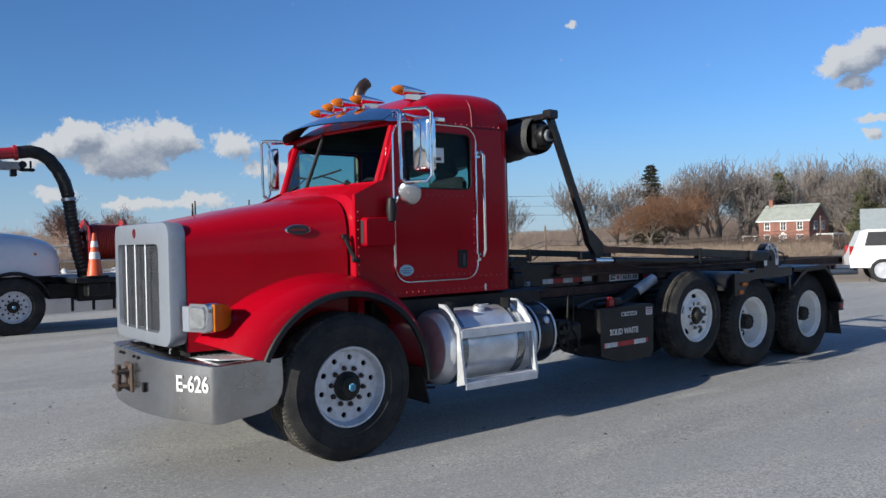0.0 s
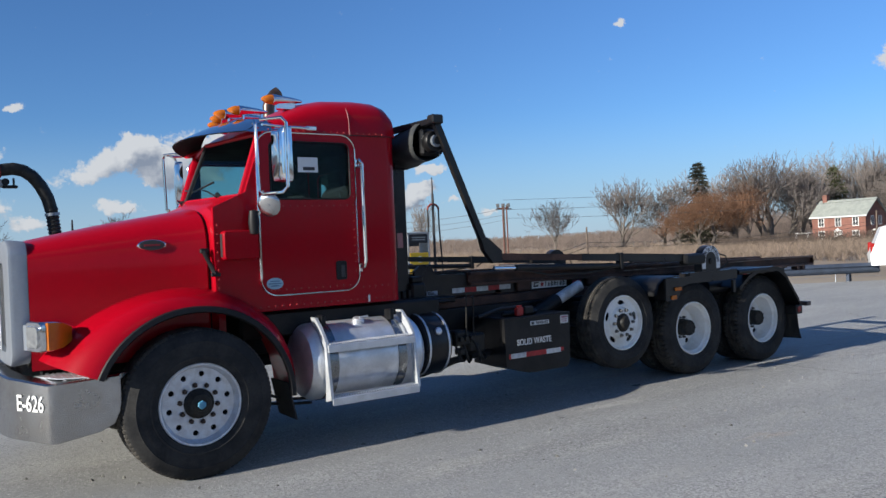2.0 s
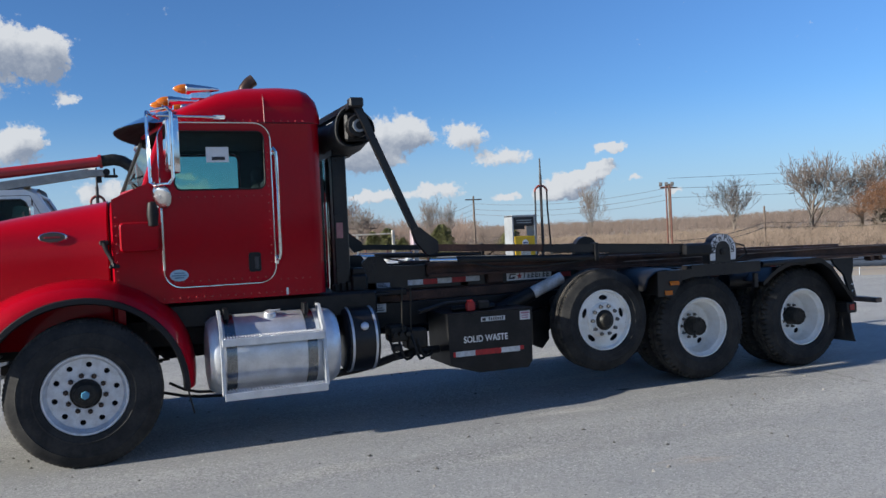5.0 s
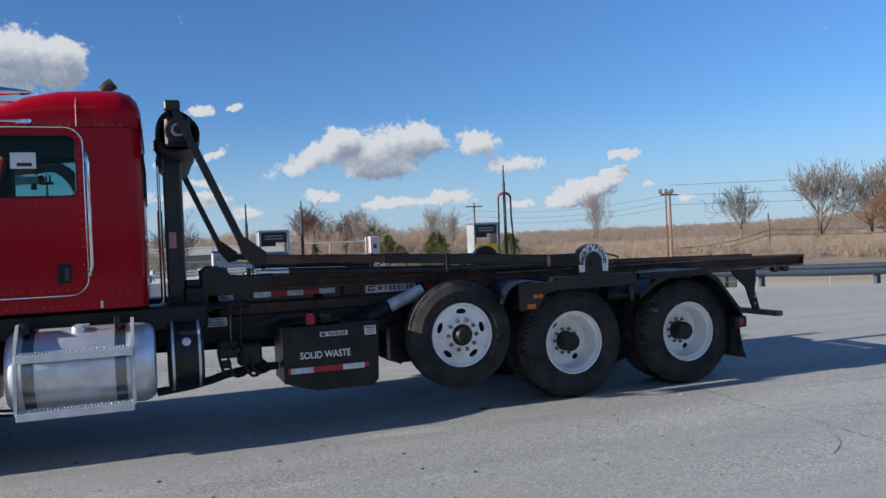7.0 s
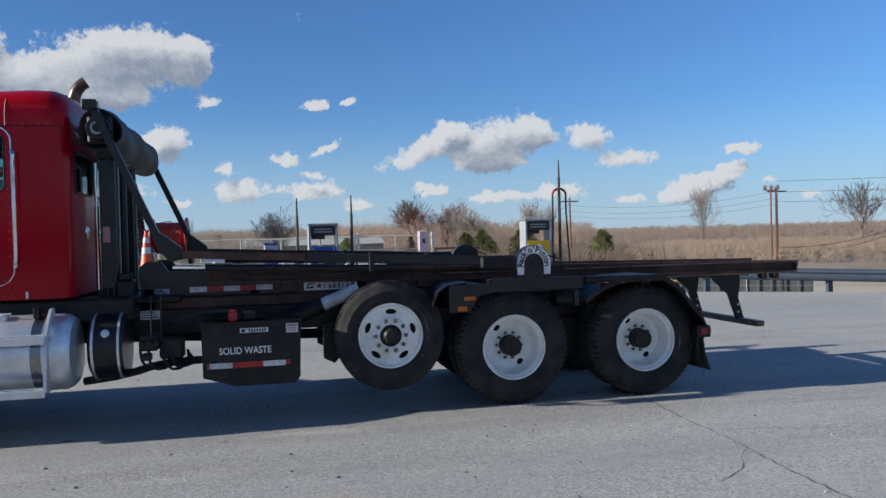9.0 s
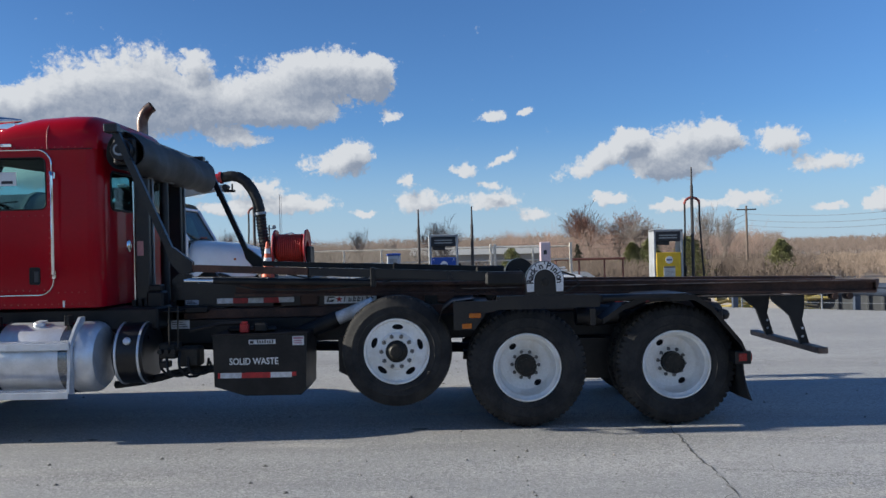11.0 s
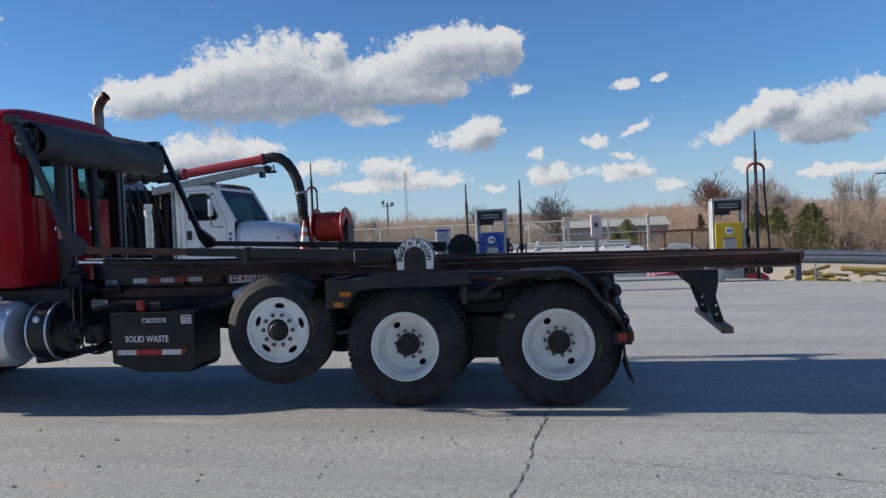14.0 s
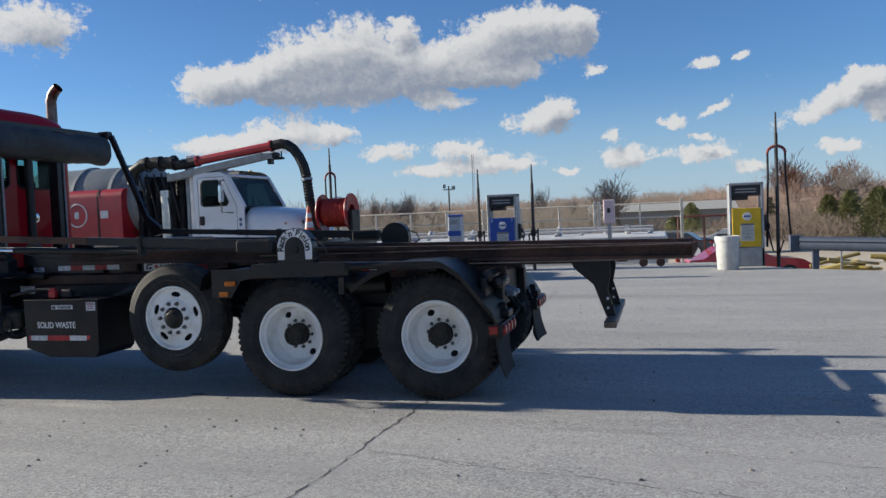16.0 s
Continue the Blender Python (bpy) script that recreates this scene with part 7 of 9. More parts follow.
# hose reel
RC = Vector((1.29, 10.62, 1.73))
m = M()
for x in (0.92, 1.66):
    m.lathe([(0.20, -0.012), (0.44, -0.012), (0.455, -0.022), (0.465, 0.0), (0.455, 0.022), (0.44, 0.012), (0.20, 0.012), (0.20, -0.012)], (x, RC.y, RC.z), (1, 0, 0), 40)
m.lathe([(0.19, -0.37), (0.19, 0.37)], RC, (1, 0, 0), 28)
reel = part("hose_reel", m, REELRED, vac, "red hose reel on front bumper")
m = M()
for layer, rr in ((0, 0.30), (1, 0.335)):
    pts = []
    turns = 14 - layer * 2
    for i in range(turns * 20 + 1):
        a = 2 * math.pi * i / 20
        pts.append((0.955 + layer * 0.05 + (0.67 - layer * 0.10) * i / (turns * 20), RC.y + rr * math.cos(a), RC.z + rr * math.sin(a)))
    m.tube(pts, 0.024, 6)
part("wound_hose", m, HOSERED, reel, "tightly wound red hose")
m = M().box(0.85, 0.90, RC.y - 0.25, RC.y + 0.25, 1.04, 1.76, 0.01).box(1.69, 1.79, RC.y - 0.28, RC.y + 0.22, 1.04, 1.78, 0.02).cyl((0.85, RC.y, RC.z), (1.79, RC.y, RC.z), 0.05, n=12)
part("reel_stand", m, BLACK, reel, "black reel stand with motor")
# boom and suction hose
BY = 10.43
m = M().cyl((-2.45, BY, 3.19), (-0.28, BY, 3.45), 0.11, n=24)
for x in (-2.40, -0.31):
    m.lathe([(0.11, -0.03), (0.145, -0.03), (0.145, 0.03), (0.11, 0.03)], (x, BY, 3.19 + (x + 2.45) * 0.12), (1, 0, 0.12), 24)
boom = part("boom_pipe", m, REELRED, vac, "red boom pipe")
m = M()
m.loft([[(x, y, z + dz) for y, dz in ((BY - 0.12, -0.085), (BY + 0.12, -0.085), (BY + 0.12, 0.085), (BY - 0.12, 0.085))] for x, z in ((-3.25, 2.80), (-0.55, 3.20))], cap=True)
m.box(-0.58, -0.24, BY - 0.10, BY + 0.10, 3.12, 3.27, 0.02)
part("boom_beam", m, mat("grey_boom_steel", (0.30, 0.31, 0.31), 0.5, 0.2), boom, "grey box beam under the boom")
m = M().box(-0.26, 0.02, BY - 0.05, BY + 0.05, 3.10, 3.16, 0.02).box(-0.40, -0.30, BY - 0.09, BY + 0.09, 3.00, 3.14, 0.01).cyl((-0.20, BY - 0.1, 3.22), (-0.20, BY + 0.1, 3.22), 0.07, n=12).cyl((-0.05, BY, 3.10), (-0.05, BY, 3.30), 0.02, n=8)
part("boom_head", m, BLACK, boom, "black hose clamp head")
hp = [(-0.30, 3.45), (-0.05, 3.485), (0.12, 3.45), (0.28, 3.34), (0.42, 3.15), (0.53, 2.92), (0.60, 2.64), (0.63, 2.30), (0.67, 1.95), (0.74, 1.55), (0.83, 1.18), (0.85, 1.06)]
fine_, rr = [], []
for i in range(len(hp) - 1):
    for k in range(14):
        t = k / 14
        fine_.append((hp[i][0] + (hp[i + 1][0] - hp[i][0]) * t, BY, hp[i][1] + (hp[i + 1][1] - hp[i][1]) * t))
        rr.append(0.122 if len(fine_) < 84 else (0.112 + 0.018 * (len(fine_) % 3 == 0)))
part("suction_hose", M().tube(fine_, rr, 18), HOSE, boom, "thick ribbed black suction hose")
part("hose_clamp", M().lathe([(0.13, -0.03), (0.138, -0.03), (0.138, 0.03), (0.13, 0.03)], (0.605, BY, 2.58), (0.1, 0, -1), 24), GALV, boom)
hp2 = [(-2.45, 3.19), (-2.7, 3.16), (-3.0, 3.14), (-3.3, 3.20), (-3.7, 3.24), (-4.1, 3.22), (-4.4, 3.05), (-4.45, 2.7)]
part("boom_hose", M().tube([(a, BY + 0.1, b) for a, b in hp2], [0.12, 0.12, 0.13, 0.16, 0.15, 0.15, 0.15, 0.14], 16), HOSE, boom, "black boom hose")
for x in (-3.15, -3.55, -3.95):
    part("hose_coupling", M().lathe([(0.15, -0.035), (0.20, -0.03), (0.20, 0.03), (0.15, 0.035)], (x, BY + 0.1, 3.20), (1, 0, 0.1), 18), BLACK, boom, "black bolted hose coupling")
for x, h in ((-2.72, 3.34), (-2.86, 3.26)):
    part("boom_rest", M().cyl((x, 10.62, 1.05), (x, 10.62, h), 0.075 if h > 3.3 else 0.05, n=16).box(x - 0.10, x + 0.10, 10.5, 10.75, h - 0.06, h + 0.03, 0.02), WHITE if h > 3.3 else GALV, vac, "pale boom rest post")
# body behind the cab
m = M().lathe([(0.02, -2.1), (0.6, -2.05), (0.95, -1.8), (0.98, -1.6), (0.98, 1.75), (0.92, 1.9), (0.5, 2.02), (0.02, 2.05)], (-6.3, 11.5, 2.28), (1, 0, 0), 36)
tank2 = part("debris_tank", m, mat("grey_tank_paint", (0.20, 0.22, 0.23), 0.45, 0.1, (0.15, 0.165, 0.17), 0.1, 1.5), vac, "grey cylindrical debris tank")
m = M()
for x in (-7.6, -6.4, -5.2):
    part("tank_band", M().lathe([(0.985, -0.05), (1.03, -0.05), (1.03, 0.05), (0.985, 0.05)], (x, 11.5, 2.28), (1, 0, 0), 36), mat("grey_tank_band", (0.24, 0.26, 0.27), 0.45, 0.1), tank2)
m = M().loft([[(x, y, z) for y, z in rounded(10.30, 11.0, 1.20, 2.62, 0.22)] for x in (-6.9, -6.86, -4.72, -4.66)], cap=True)
wt_ = part("water_tank", m, REELRED, vac, "red water tank with rounded edges")
part("tank_strap", M().loft([[(x, 10.65 + (y - 10.65) * 1.02, 1.91 + (z - 1.91) * 1.012) for y, z in rounded(10.30, 11.0, 1.20, 2.62, 0.22)] for x in (-5.42, -5.36)], cap=False), BLACK, wt_)
part("notice_plate", M().box(-5.32, -5.08, 10.285, 10.297, 1.85, 2.05, 0.001), TAPEWHITE, wt_, "white notice sticker")
ringp = [(-6.05 + 0.30 * math.cos(2 * math.pi * i / 30), 10.292, 1.95 + 0.30 * math.sin(2 * math.pi * i / 30)) for i in range(31)]
part("round_mark", M().tube(ringp, 0.018, 6).box(-6.14, -6.0, 10.288, 10.296, 1.86, 2.04, 0.01), TAPEWHITE, wt_, "white ring mark")
m = M().cyl((-3.48, 10.55, 1.15), (-3.48, 10.55, 2.50), 0.135, n=20).lathe([(0.14, -0.02), (0.15, -0.02), (0.15, 0.02), (0.14, 0.02)], (-3.48, 10.55, 2.46), (0, 0, 1), 20)
part("filter_canister", m, mat("stainless_canister", (0.62, 0.62, 0.60), 0.3, 0.9), vac, "upright stainless canister")
m = M().box(-4.5, -2.7, 10.7, 12.5, 1.05, 1.9, 0.04).cyl((-3.15, 10.9, 1.2), (-3.15, 10.9, 2.75), 0.22, n=18).cyl((-4.1, 11.2, 1.9), (-4.1, 11.2, 2.9), 0.25, n=18).box(-4.6, -3.7, 11.3, 12.4, 1.9, 2.9, 0.08)
for i in range(10):
    m.tube([(-4.4 + 0.17 * i, 10.72, 1.9), (-4.35 + 0.17 * i, 10.68, 2.1 + 0.1 * (i % 3)), (-4.25 + 0.15 * i, 10.9, 2.2 + 0.1 * (i % 4))], 0.025, 6)
part("blower_unit", m, DARK, vac, "dark blower and pipework behind the cab")
for x, z in ((-3.05, 2.55), (-3.30, 2.7), (-3.75, 2.62), (-4.05, 2.85), (-4.30, 2.5)):
    part("standpipe", M().cyl((x, 10.62, 1.3), (x, 10.62, z), 0.07, n=12).lathe([(0.001, 0.05), (0.085, 0.04), (0.09, 0.0), (0.07, -0.03)], (x, 10.62, z), (0, 0, 1), 12), DARK, vac, "dark capped standpipe")
for k in range(6):
    x = -3.1 - 0.22 * k
    part("hose", M().tube([(x, 10.55, 1.7), (x - 0.05, 10.48, 2.2 + 0.07 * (k % 3)), (x - 0.2, 10.5, 2.75), (x - 0.3, 10.6, 2.95)], 0.022, 6), HOSE, vac, "thin black hose")
m = M().tube([(0.62, 10.7, 1.66), (0.95, 10.75, 2.06), (1.25, 10.85, 2.12), (1.75, 11.1, 1.85)], 0.012, 6)
mf = part("hood_mirror_arm", m, CHROME, vac, "thin bent mirror arm on the hood")
part("hood_mirror", M().lathe([(0.001, -0.05), (0.08, -0.03), (0.13, 0.0), (0.12, 0.02), (0.001, 0.02)], (0.88, 10.72, 1.92), (-0.4, 0.2, 1), 20), CHROME, mf, "round convex mirror")

# traffic cone on the platform
cone = thing("traffic_cone", pose(0.90, 9.80, 1.05) @ Matrix.Diagonal((1.05, 1.05, 1.16, 1)), "orange traffic cone with white bands on truck platform", "cone")
part("cone_body", M().lathe([(0.15, 0.02), (0.135, 0.05), (0.03, 0.72), (0.02, 0.735), (0.001, 0.735)], (0, 0, 0), (0, 0, 1), 24), ORANGE, cone)
part("cone_base", M().box(-0.19, 0.19, -0.19, 0.19, 0.0, 0.03, 0.01), BLACK, cone, "black rubber base")
for a, b in ((0.30, 0.42), (0.50, 0.60)):
    r = lambda z: 0.1375 - (z - 0.05) * 0.1567
    part("cone_band", M().lathe([(r(a) + 0.002, a), (r(b) + 0.002, b)], (0, 0, 0), (0, 0, 1), 24), TAPEWHITE, cone, "dirty white reflective band")

# ---- fuel island ----


def fuel_pump(name, x, y, colour, label):
    p = thing(name, pose(x, y, 0), label, "fuel pump", "fuel pumps")
    m = M()
    for sx in (-0.40, 0.33):
        m.box(sx, sx + 0.07, -0.26, 0.26, 0.0, 2.04, 0.015)
    m.box(-0.40, 0.40, -0.26, 0.26, 0.0, 0.46, 0.015).box(-0.34, 0.34, -0.24, 0.24, 0.46, 0.50, 0.01).box(-0.40, 0.40, -0.26, 0.26, 1.98, 2.045, 0.015)
    body = part("body", m, GREY, p, "grey sheet metal housing")
    part("panel", M().box(-0.33, 0.33, -0.275, -0.20, 0.48, 1.42, 0.008), colour, p, "coloured front panel")
    part("back_panel", M().box(-0.33, 0.33, 0.20, 0.275, 0.48, 1.42, 0.008), colour, p)
    m = M().box(-0.33, 0.33, -0.255, 0.255, 1.72, 1.98, 0.01).box(-0.30, 0.05, -0.20, 0.20, 1.62, 1.72, 0.01)
    dial = part("register", m, INK, p, "black display head")
    m = M()
    for k in range(2):
        m.box(-0.24, 0.24, -0.259, -0.255, 1.80 + 0.07 * k, 1.83 + 0.07 * k, 0.001)
    part("display_bar", m, mat("pale_digits", (0.30, 0.32, 0.32), 0.5), dial)
    s = part("notice_sheet", M().box(-0.14, 0.17, -0.279, -0.2755, 0.62, 1.05, 0.001), mat("paper_sheet", (0.62, 0.62, 0.58), 0.7), p, "printed notice sheet")
    m = M().box(-0.14, 0.17, -0.2815, -0.279, 1.0, 1.05, 0.0005)
    for k in range(9):
        m.box(-0.12, 0.14 - 0.03 * (k % 3), -0.2805, -0.279, 0.66 + 0.035 * k, 0.672 + 0.035 * k, 0.0004)
    part("notice_print", m, mat("grey_print", (0.22, 0.20, 0.18), 0.7), s)
    b = part("round_badge", M().lathe([(0.10, 0.0), (0.098, 0.004), (0.001, 0.004)], (0.015, -0.2755, 1.22), (0, -1, 0), 28), WHITE, p, "round white badge")
    part("badge_bar", M().box(-0.06, 0.09, -0.283, -0.279, 1.20, 1.245, 0.0005), mat("blue_print", (0.08, 0.11, 0.25), 0.6), b)
    m = M().box(0.40, 0.47, -0.10, 0.10, 0.85, 1.25, 0.02).box(0.41, 0.52, -0.05, 0.03, 1.0, 1.12, 0.02).tube([(0.47, -0.02, 1.1), (0.54, -0.03, 1.02), (0.55, -0.03, 0.88)], 0.02, 8)
    noz = part("nozzle", m, INK, p, "black nozzle in its holster")
    m = M().tube([(0.50, -0.03, 0.95), (0.56, -0.05, 0.6), (0.62, -0.05, 0.35), (0.75, -0.06, 0.28), (0.86, -0.06, 0.6)], 0.02, 8)
    part("hose", m, HOSE, noz, "black fuel hose")
    return p


bp = fuel_pump("fuel_pump", 4.88, 13.40, BLUE, "grey and blue fuel pump on the island")
words("2", 0.10, WHITE, bp, pose(-0.27, -0.2765, 1.36) @ F_, "figure")
words("3", 0.10, WHITE, bp, pose(0.27, -0.2765, 1.36) @ F_, "figure")
fuel_pump("fuel_pump", 10.94, 13.40, YELLOW, "grey and yellow fuel pump on the island")


def hose_pole(x, y, top, hose_z, spread, label, red=True):
    p = thing("hose_pole", pose(x, y, -0.05), label, "hose pole", "hose poles")
    part("pole", M().cyl((0, 0, 0), (0, 0, top - 0.5), 0.045, 0.04, 12).cyl((0, 0, top - 0.5), (0, 0, top), 0.03, 0.018, 10), mat("dark_pole_paint", (0.05, 0.045, 0.045), 0.6, 0.2), p, "dark tapering pole")
    if hose_z:
        pts = [(-spread * 1.25, 0, 0.5)] + [(-spread, 0, hose_z - 0.5)] + [(spread * -math.cos(radians(a)), 0, hose_z + 0.16 * math.sin(radians(a))) for a in range(0, 181, 15)] + [(spread, 0, hose_z - 0.5), (spread * 1.4, 0, 0.9), (spread * 1.6, 0, 0.35)]
        part("hose", M().tube(pts, 0.026, 8), HOSE, p, "black hanging fuel hose")
        arcp = [(spread * 1.02 * -math.cos(radians(a)), 0, hose_z + 0.175 * math.sin(radians(a))) for a in range(0, 181, 15)]
        part("hose_saddle", M().tube(arcp, 0.034, 8), mat("dull_red_saddle", (0.26, 0.05, 0.04), 0.6), p, "red hose saddle")
    else:
        m = M().tube([(0.05, 0, 1.0), (0.12, 0, 1.15), (0.12, 0, 0.6), (0.05, 0, 0.4)], 0.022, 8).tube([(-0.05, 0, 1.05), (-0.12, 0, 1.0), (-0.10, 0, 0.5)], 0.022, 8).box(-0.06, 0.06, -0.05, 0.05, 0.95, 1.15, 0.02)
        part("hose", m, HOSE, p, "coiled dark hose")
    return p


hose_pole(4.21, 13.4, 2.80, 0, 0, "dark pole with coiled hose by fuel pump")
hose_pole(5.67, 13.4, 2.85, 0, 0, "dark pole with coiled hose by fuel pump")
hose_pole(11.68, 13.4, 3.78, 2.78, 0.20, "tall dark pole with red-saddled hanging hose")
hose_pole(-0.60, 14.6, 3.76, 2.85, -0.16, "tall dark pole with red-saddled hanging hose")

b = thing("blue_cabinet", pose(3.50, 13.6, 0), "blue and white card reader cabinet", "cabinet")
part("body", M().box(-0.18, 0.18, -0.16, 0.16, 0.0, 1.50, 0.02), mat("pale_blue_grey", (0.44, 0.47, 0.53), 0.5), b)
part("top", M().box(-0.19, 0.19, -0.17, 0.17, 1.50, 1.56, 0.02), BLUE, b, "blue top")
part("stripe", M().box(-0.185, 0.185, -0.17, -0.155, 0.98, 1.12, 0.004), BLUE, b, "blue band")
for x0, x1, z0, z1 in ((-0.12, 0.1, 1.3, 1.42), (-0.08, -0.02, 0.74, 0.86), (0.02, 0.08, 0.74, 0.86)):
    part("mark", M().box(x0, x1, -0.166, -0.158, z0, z1, 0.002), GREY, b)
b = thing("call_box", pose(7.65, 13.4, 0), "pale pink metal box on a post", "box")
part("post", M().box(-0.05, 0.05, -0.05, 0.05, 0, 1.2, 0.006), GREY, b)
part("body", M().box(-0.14, 0.14, -0.12, 0.12, 1.16, 1.78, 0.02), mat("faded_pink_paint", (0.56, 0.44, 0.47), 0.55, 0.0, (0.50, 0.39, 0.42)), b)
part("screen", M().box(-0.05, 0.04, -0.126, -0.118, 1.44, 1.56, 0.004), INK, b, "dark keypad")
b = thing("trash_bin", pose(10.42, 12.30, 0), "pale grey round plastic trash bin", "bin")
part("body", M().lathe([(0.001, 0.0), (0.22, 0.0), (0.235, 0.02), (0.265, 0.66), (0.285, 0.67), (0.285, 0.78), (0.27, 0.79), (0.255, 0.70), (0.22, 0.05), (0.001, 0.05)], (0, 0, 0), (0, 0, 1), 32), mat("pale_grey_plastic", (0.52, 0.53, 0.52), 0.6, 0.0, (0.44, 0.44, 0.43), 0.06), b)
for x in (-0.31, 0.26):
    part("handle", M().box(x, x + 0.05, -0.07, 0.07, 0.55, 0.62, 0.01), mat("pale_grey_plastic", (0.5, 0.5, 0.5)), b)
part("rubbish", M().lathe([(0.24, 0.70), (0.18, 0.76), (0.08, 0.79), (0.001, 0.78)], (0, 0, 0), (0, 0, 1), 9), mat("crumpled_paper", (0.55, 0.55, 0.52), 0.9, bump=0.02), b, "crumpled rubbish")

# low white storage tank behind the pumps, with pipework, and its railing
w = thing("storage_tank", pose(2.5, 17.3, -0.3), "long low white fuel storage tank with pipes", "storage tank")
part("shell", M().box(-7.5, 6.6, -1.3, 1.3, 0.0, 1.06, 0.06), mat("chalky_white_paint", (0.60, 0.61, 0.62), 0.6, 0.0, (0.50, 0.50, 0.50), 0.08, 0.8), w)
m = M()
rnd = random.Random(9)
for i in range(20):
    x = -6.8 + i * 0.68
    h = rnd.uniform(0.08, 0.28)
    m.cyl((x, rnd.uniform(-0.9, 0.3), 1.05), (x, rnd.uniform(-0.9, 0.3), 1.06 + h), rnd.uniform(0.04, 0.11), n=10)
m.tube([(-7, -0.8, 1.2), (6.2, -0.8, 1.2)], 0.04, 8).tube([(-2, -0.4, 1.28), (6.2, -0.4, 1.28)], 0.03, 8)
part("pipework", m, mat("grey_pipe_paint", (0.45, 0.46, 0.47), 0.5), w, "grey pipes and valves")
f = thing("railing", pose(0, 22, -0.6), "cream painted tube railing behind the tank", "railing")
for i in range(14):
    x = -9.2 + i * 1.45
    part("post", M().box(x - 0.035, x + 0.035, -0.035, 0.035, 0, 2.30, 0.008), CREAM, f)
for z in (2.28, 1.78, 1.25):
    part("rail", M().cyl((-9.2, 0, z), (9.65, 0, z), 0.026, n=8), CREAM, f)
for x in (6.6, 6.75, 9.65):
    part("post", M().box(x - 0.05, x + 0.05, -0.05, 0.05, 0, 2.42, 0.008), CREAM, f)
f2 = thing("steel_frame", pose(11.2, 26, -1.2), "rusty brown steel pipe frame", "frame")
for x in (-1.6, -0.6, 0.5, 1.3):
    part("post", M().cyl((x, 0, 0), (x, 0, 2.3), 0.04, n=8), REDPOLE, f2)
for z, r in ((2.3, 0.05), (1.3, 0.03)):
    part("crossbar", M().cyl((-1.7, 0, z), (1.4, 0, z), r, n=8), REDPOLE, f2)

# guard rail along the edge of the yard
line = [(11.95, 11.95), (13.4, 11.15), (15.7, 9.6), (18.0, 8.05), (20.3, 6.55), (22.3, 5.3)]
g = thing("guard_rail", pose(0, 0, 0), "galvanised corrugated guard rail on posts", "guard rail")
m = M()
sec = [(-0.155, 0.0), (-0.12, -0.05), (-0.06, -0.075), (-0.02, -0.03), (0.02, -0.03), (0.06, -0.075), (0.12, -0.05), (0.155, 0.0)]
fall = lambda x: -0.20 * min(1.0, max(0.0, (x - 12.6) / 4.6))
rings = []
for i, (x, y) in enumerate(line):
    a, c_ = line[max(0, i - 1)], line[min(len(line) - 1, i + 1)]
    dx, dy = c_[0] - a[0], c_[1] - a[1]
    q = math.hypot(dx, dy)
    nx, ny = dy / q, -dx / q
    rings.append([(x - nx * o, y - ny * o, 0.585 + z + fall(x)) for z, o in sec] + [(x - nx * (o + 0.006), y - ny * (o + 0.006), 0.585 + z + fall(x)) for z, o in sec[::-1]])
m.loft(rings, cap=True)
part("beam", m, RAILSTEEL, g, "corrugated steel beam")
part("end_shoe", M().box(11.72, 12.0, 11.98, 12.06, 0.40, 0.78, 0.03, None), RAILSTEEL, g, "flared end piece")
for x, y in ((12.25, 11.9), (14.6, 10.5), (17.0, 8.9), (19.3, 7.35), (21.6, 5.85)):
    part("post", M().box(x - 0.07, x + 0.07, y - 0.05, y + 0.05, -0.4, 0.72 + fall(x), 0.008), RAILSTEEL, g)
# thin wire fence beyond it
wf = thing("wire_fence", pose(0, 0, 0), "sagging wire fence on thin stakes", "fence")
for i in range(9):
    x, y = 13.2 + i * 1.7, 14.0 - i * 1.12
    part("stake", M().cyl((x, y, -1.0), (x, y, 0.42), 0.02, n=6), GALV, wf)
m = M()
for z in (0.36, 0.0):
    m.tube([(13.2 + i * 1.7, 14.0 - i * 1.12, z) for i in range(9)], 0.007, 4)
part("wire", m, GALV, wf)

# ---- parked vehicles and sheds beyond ----


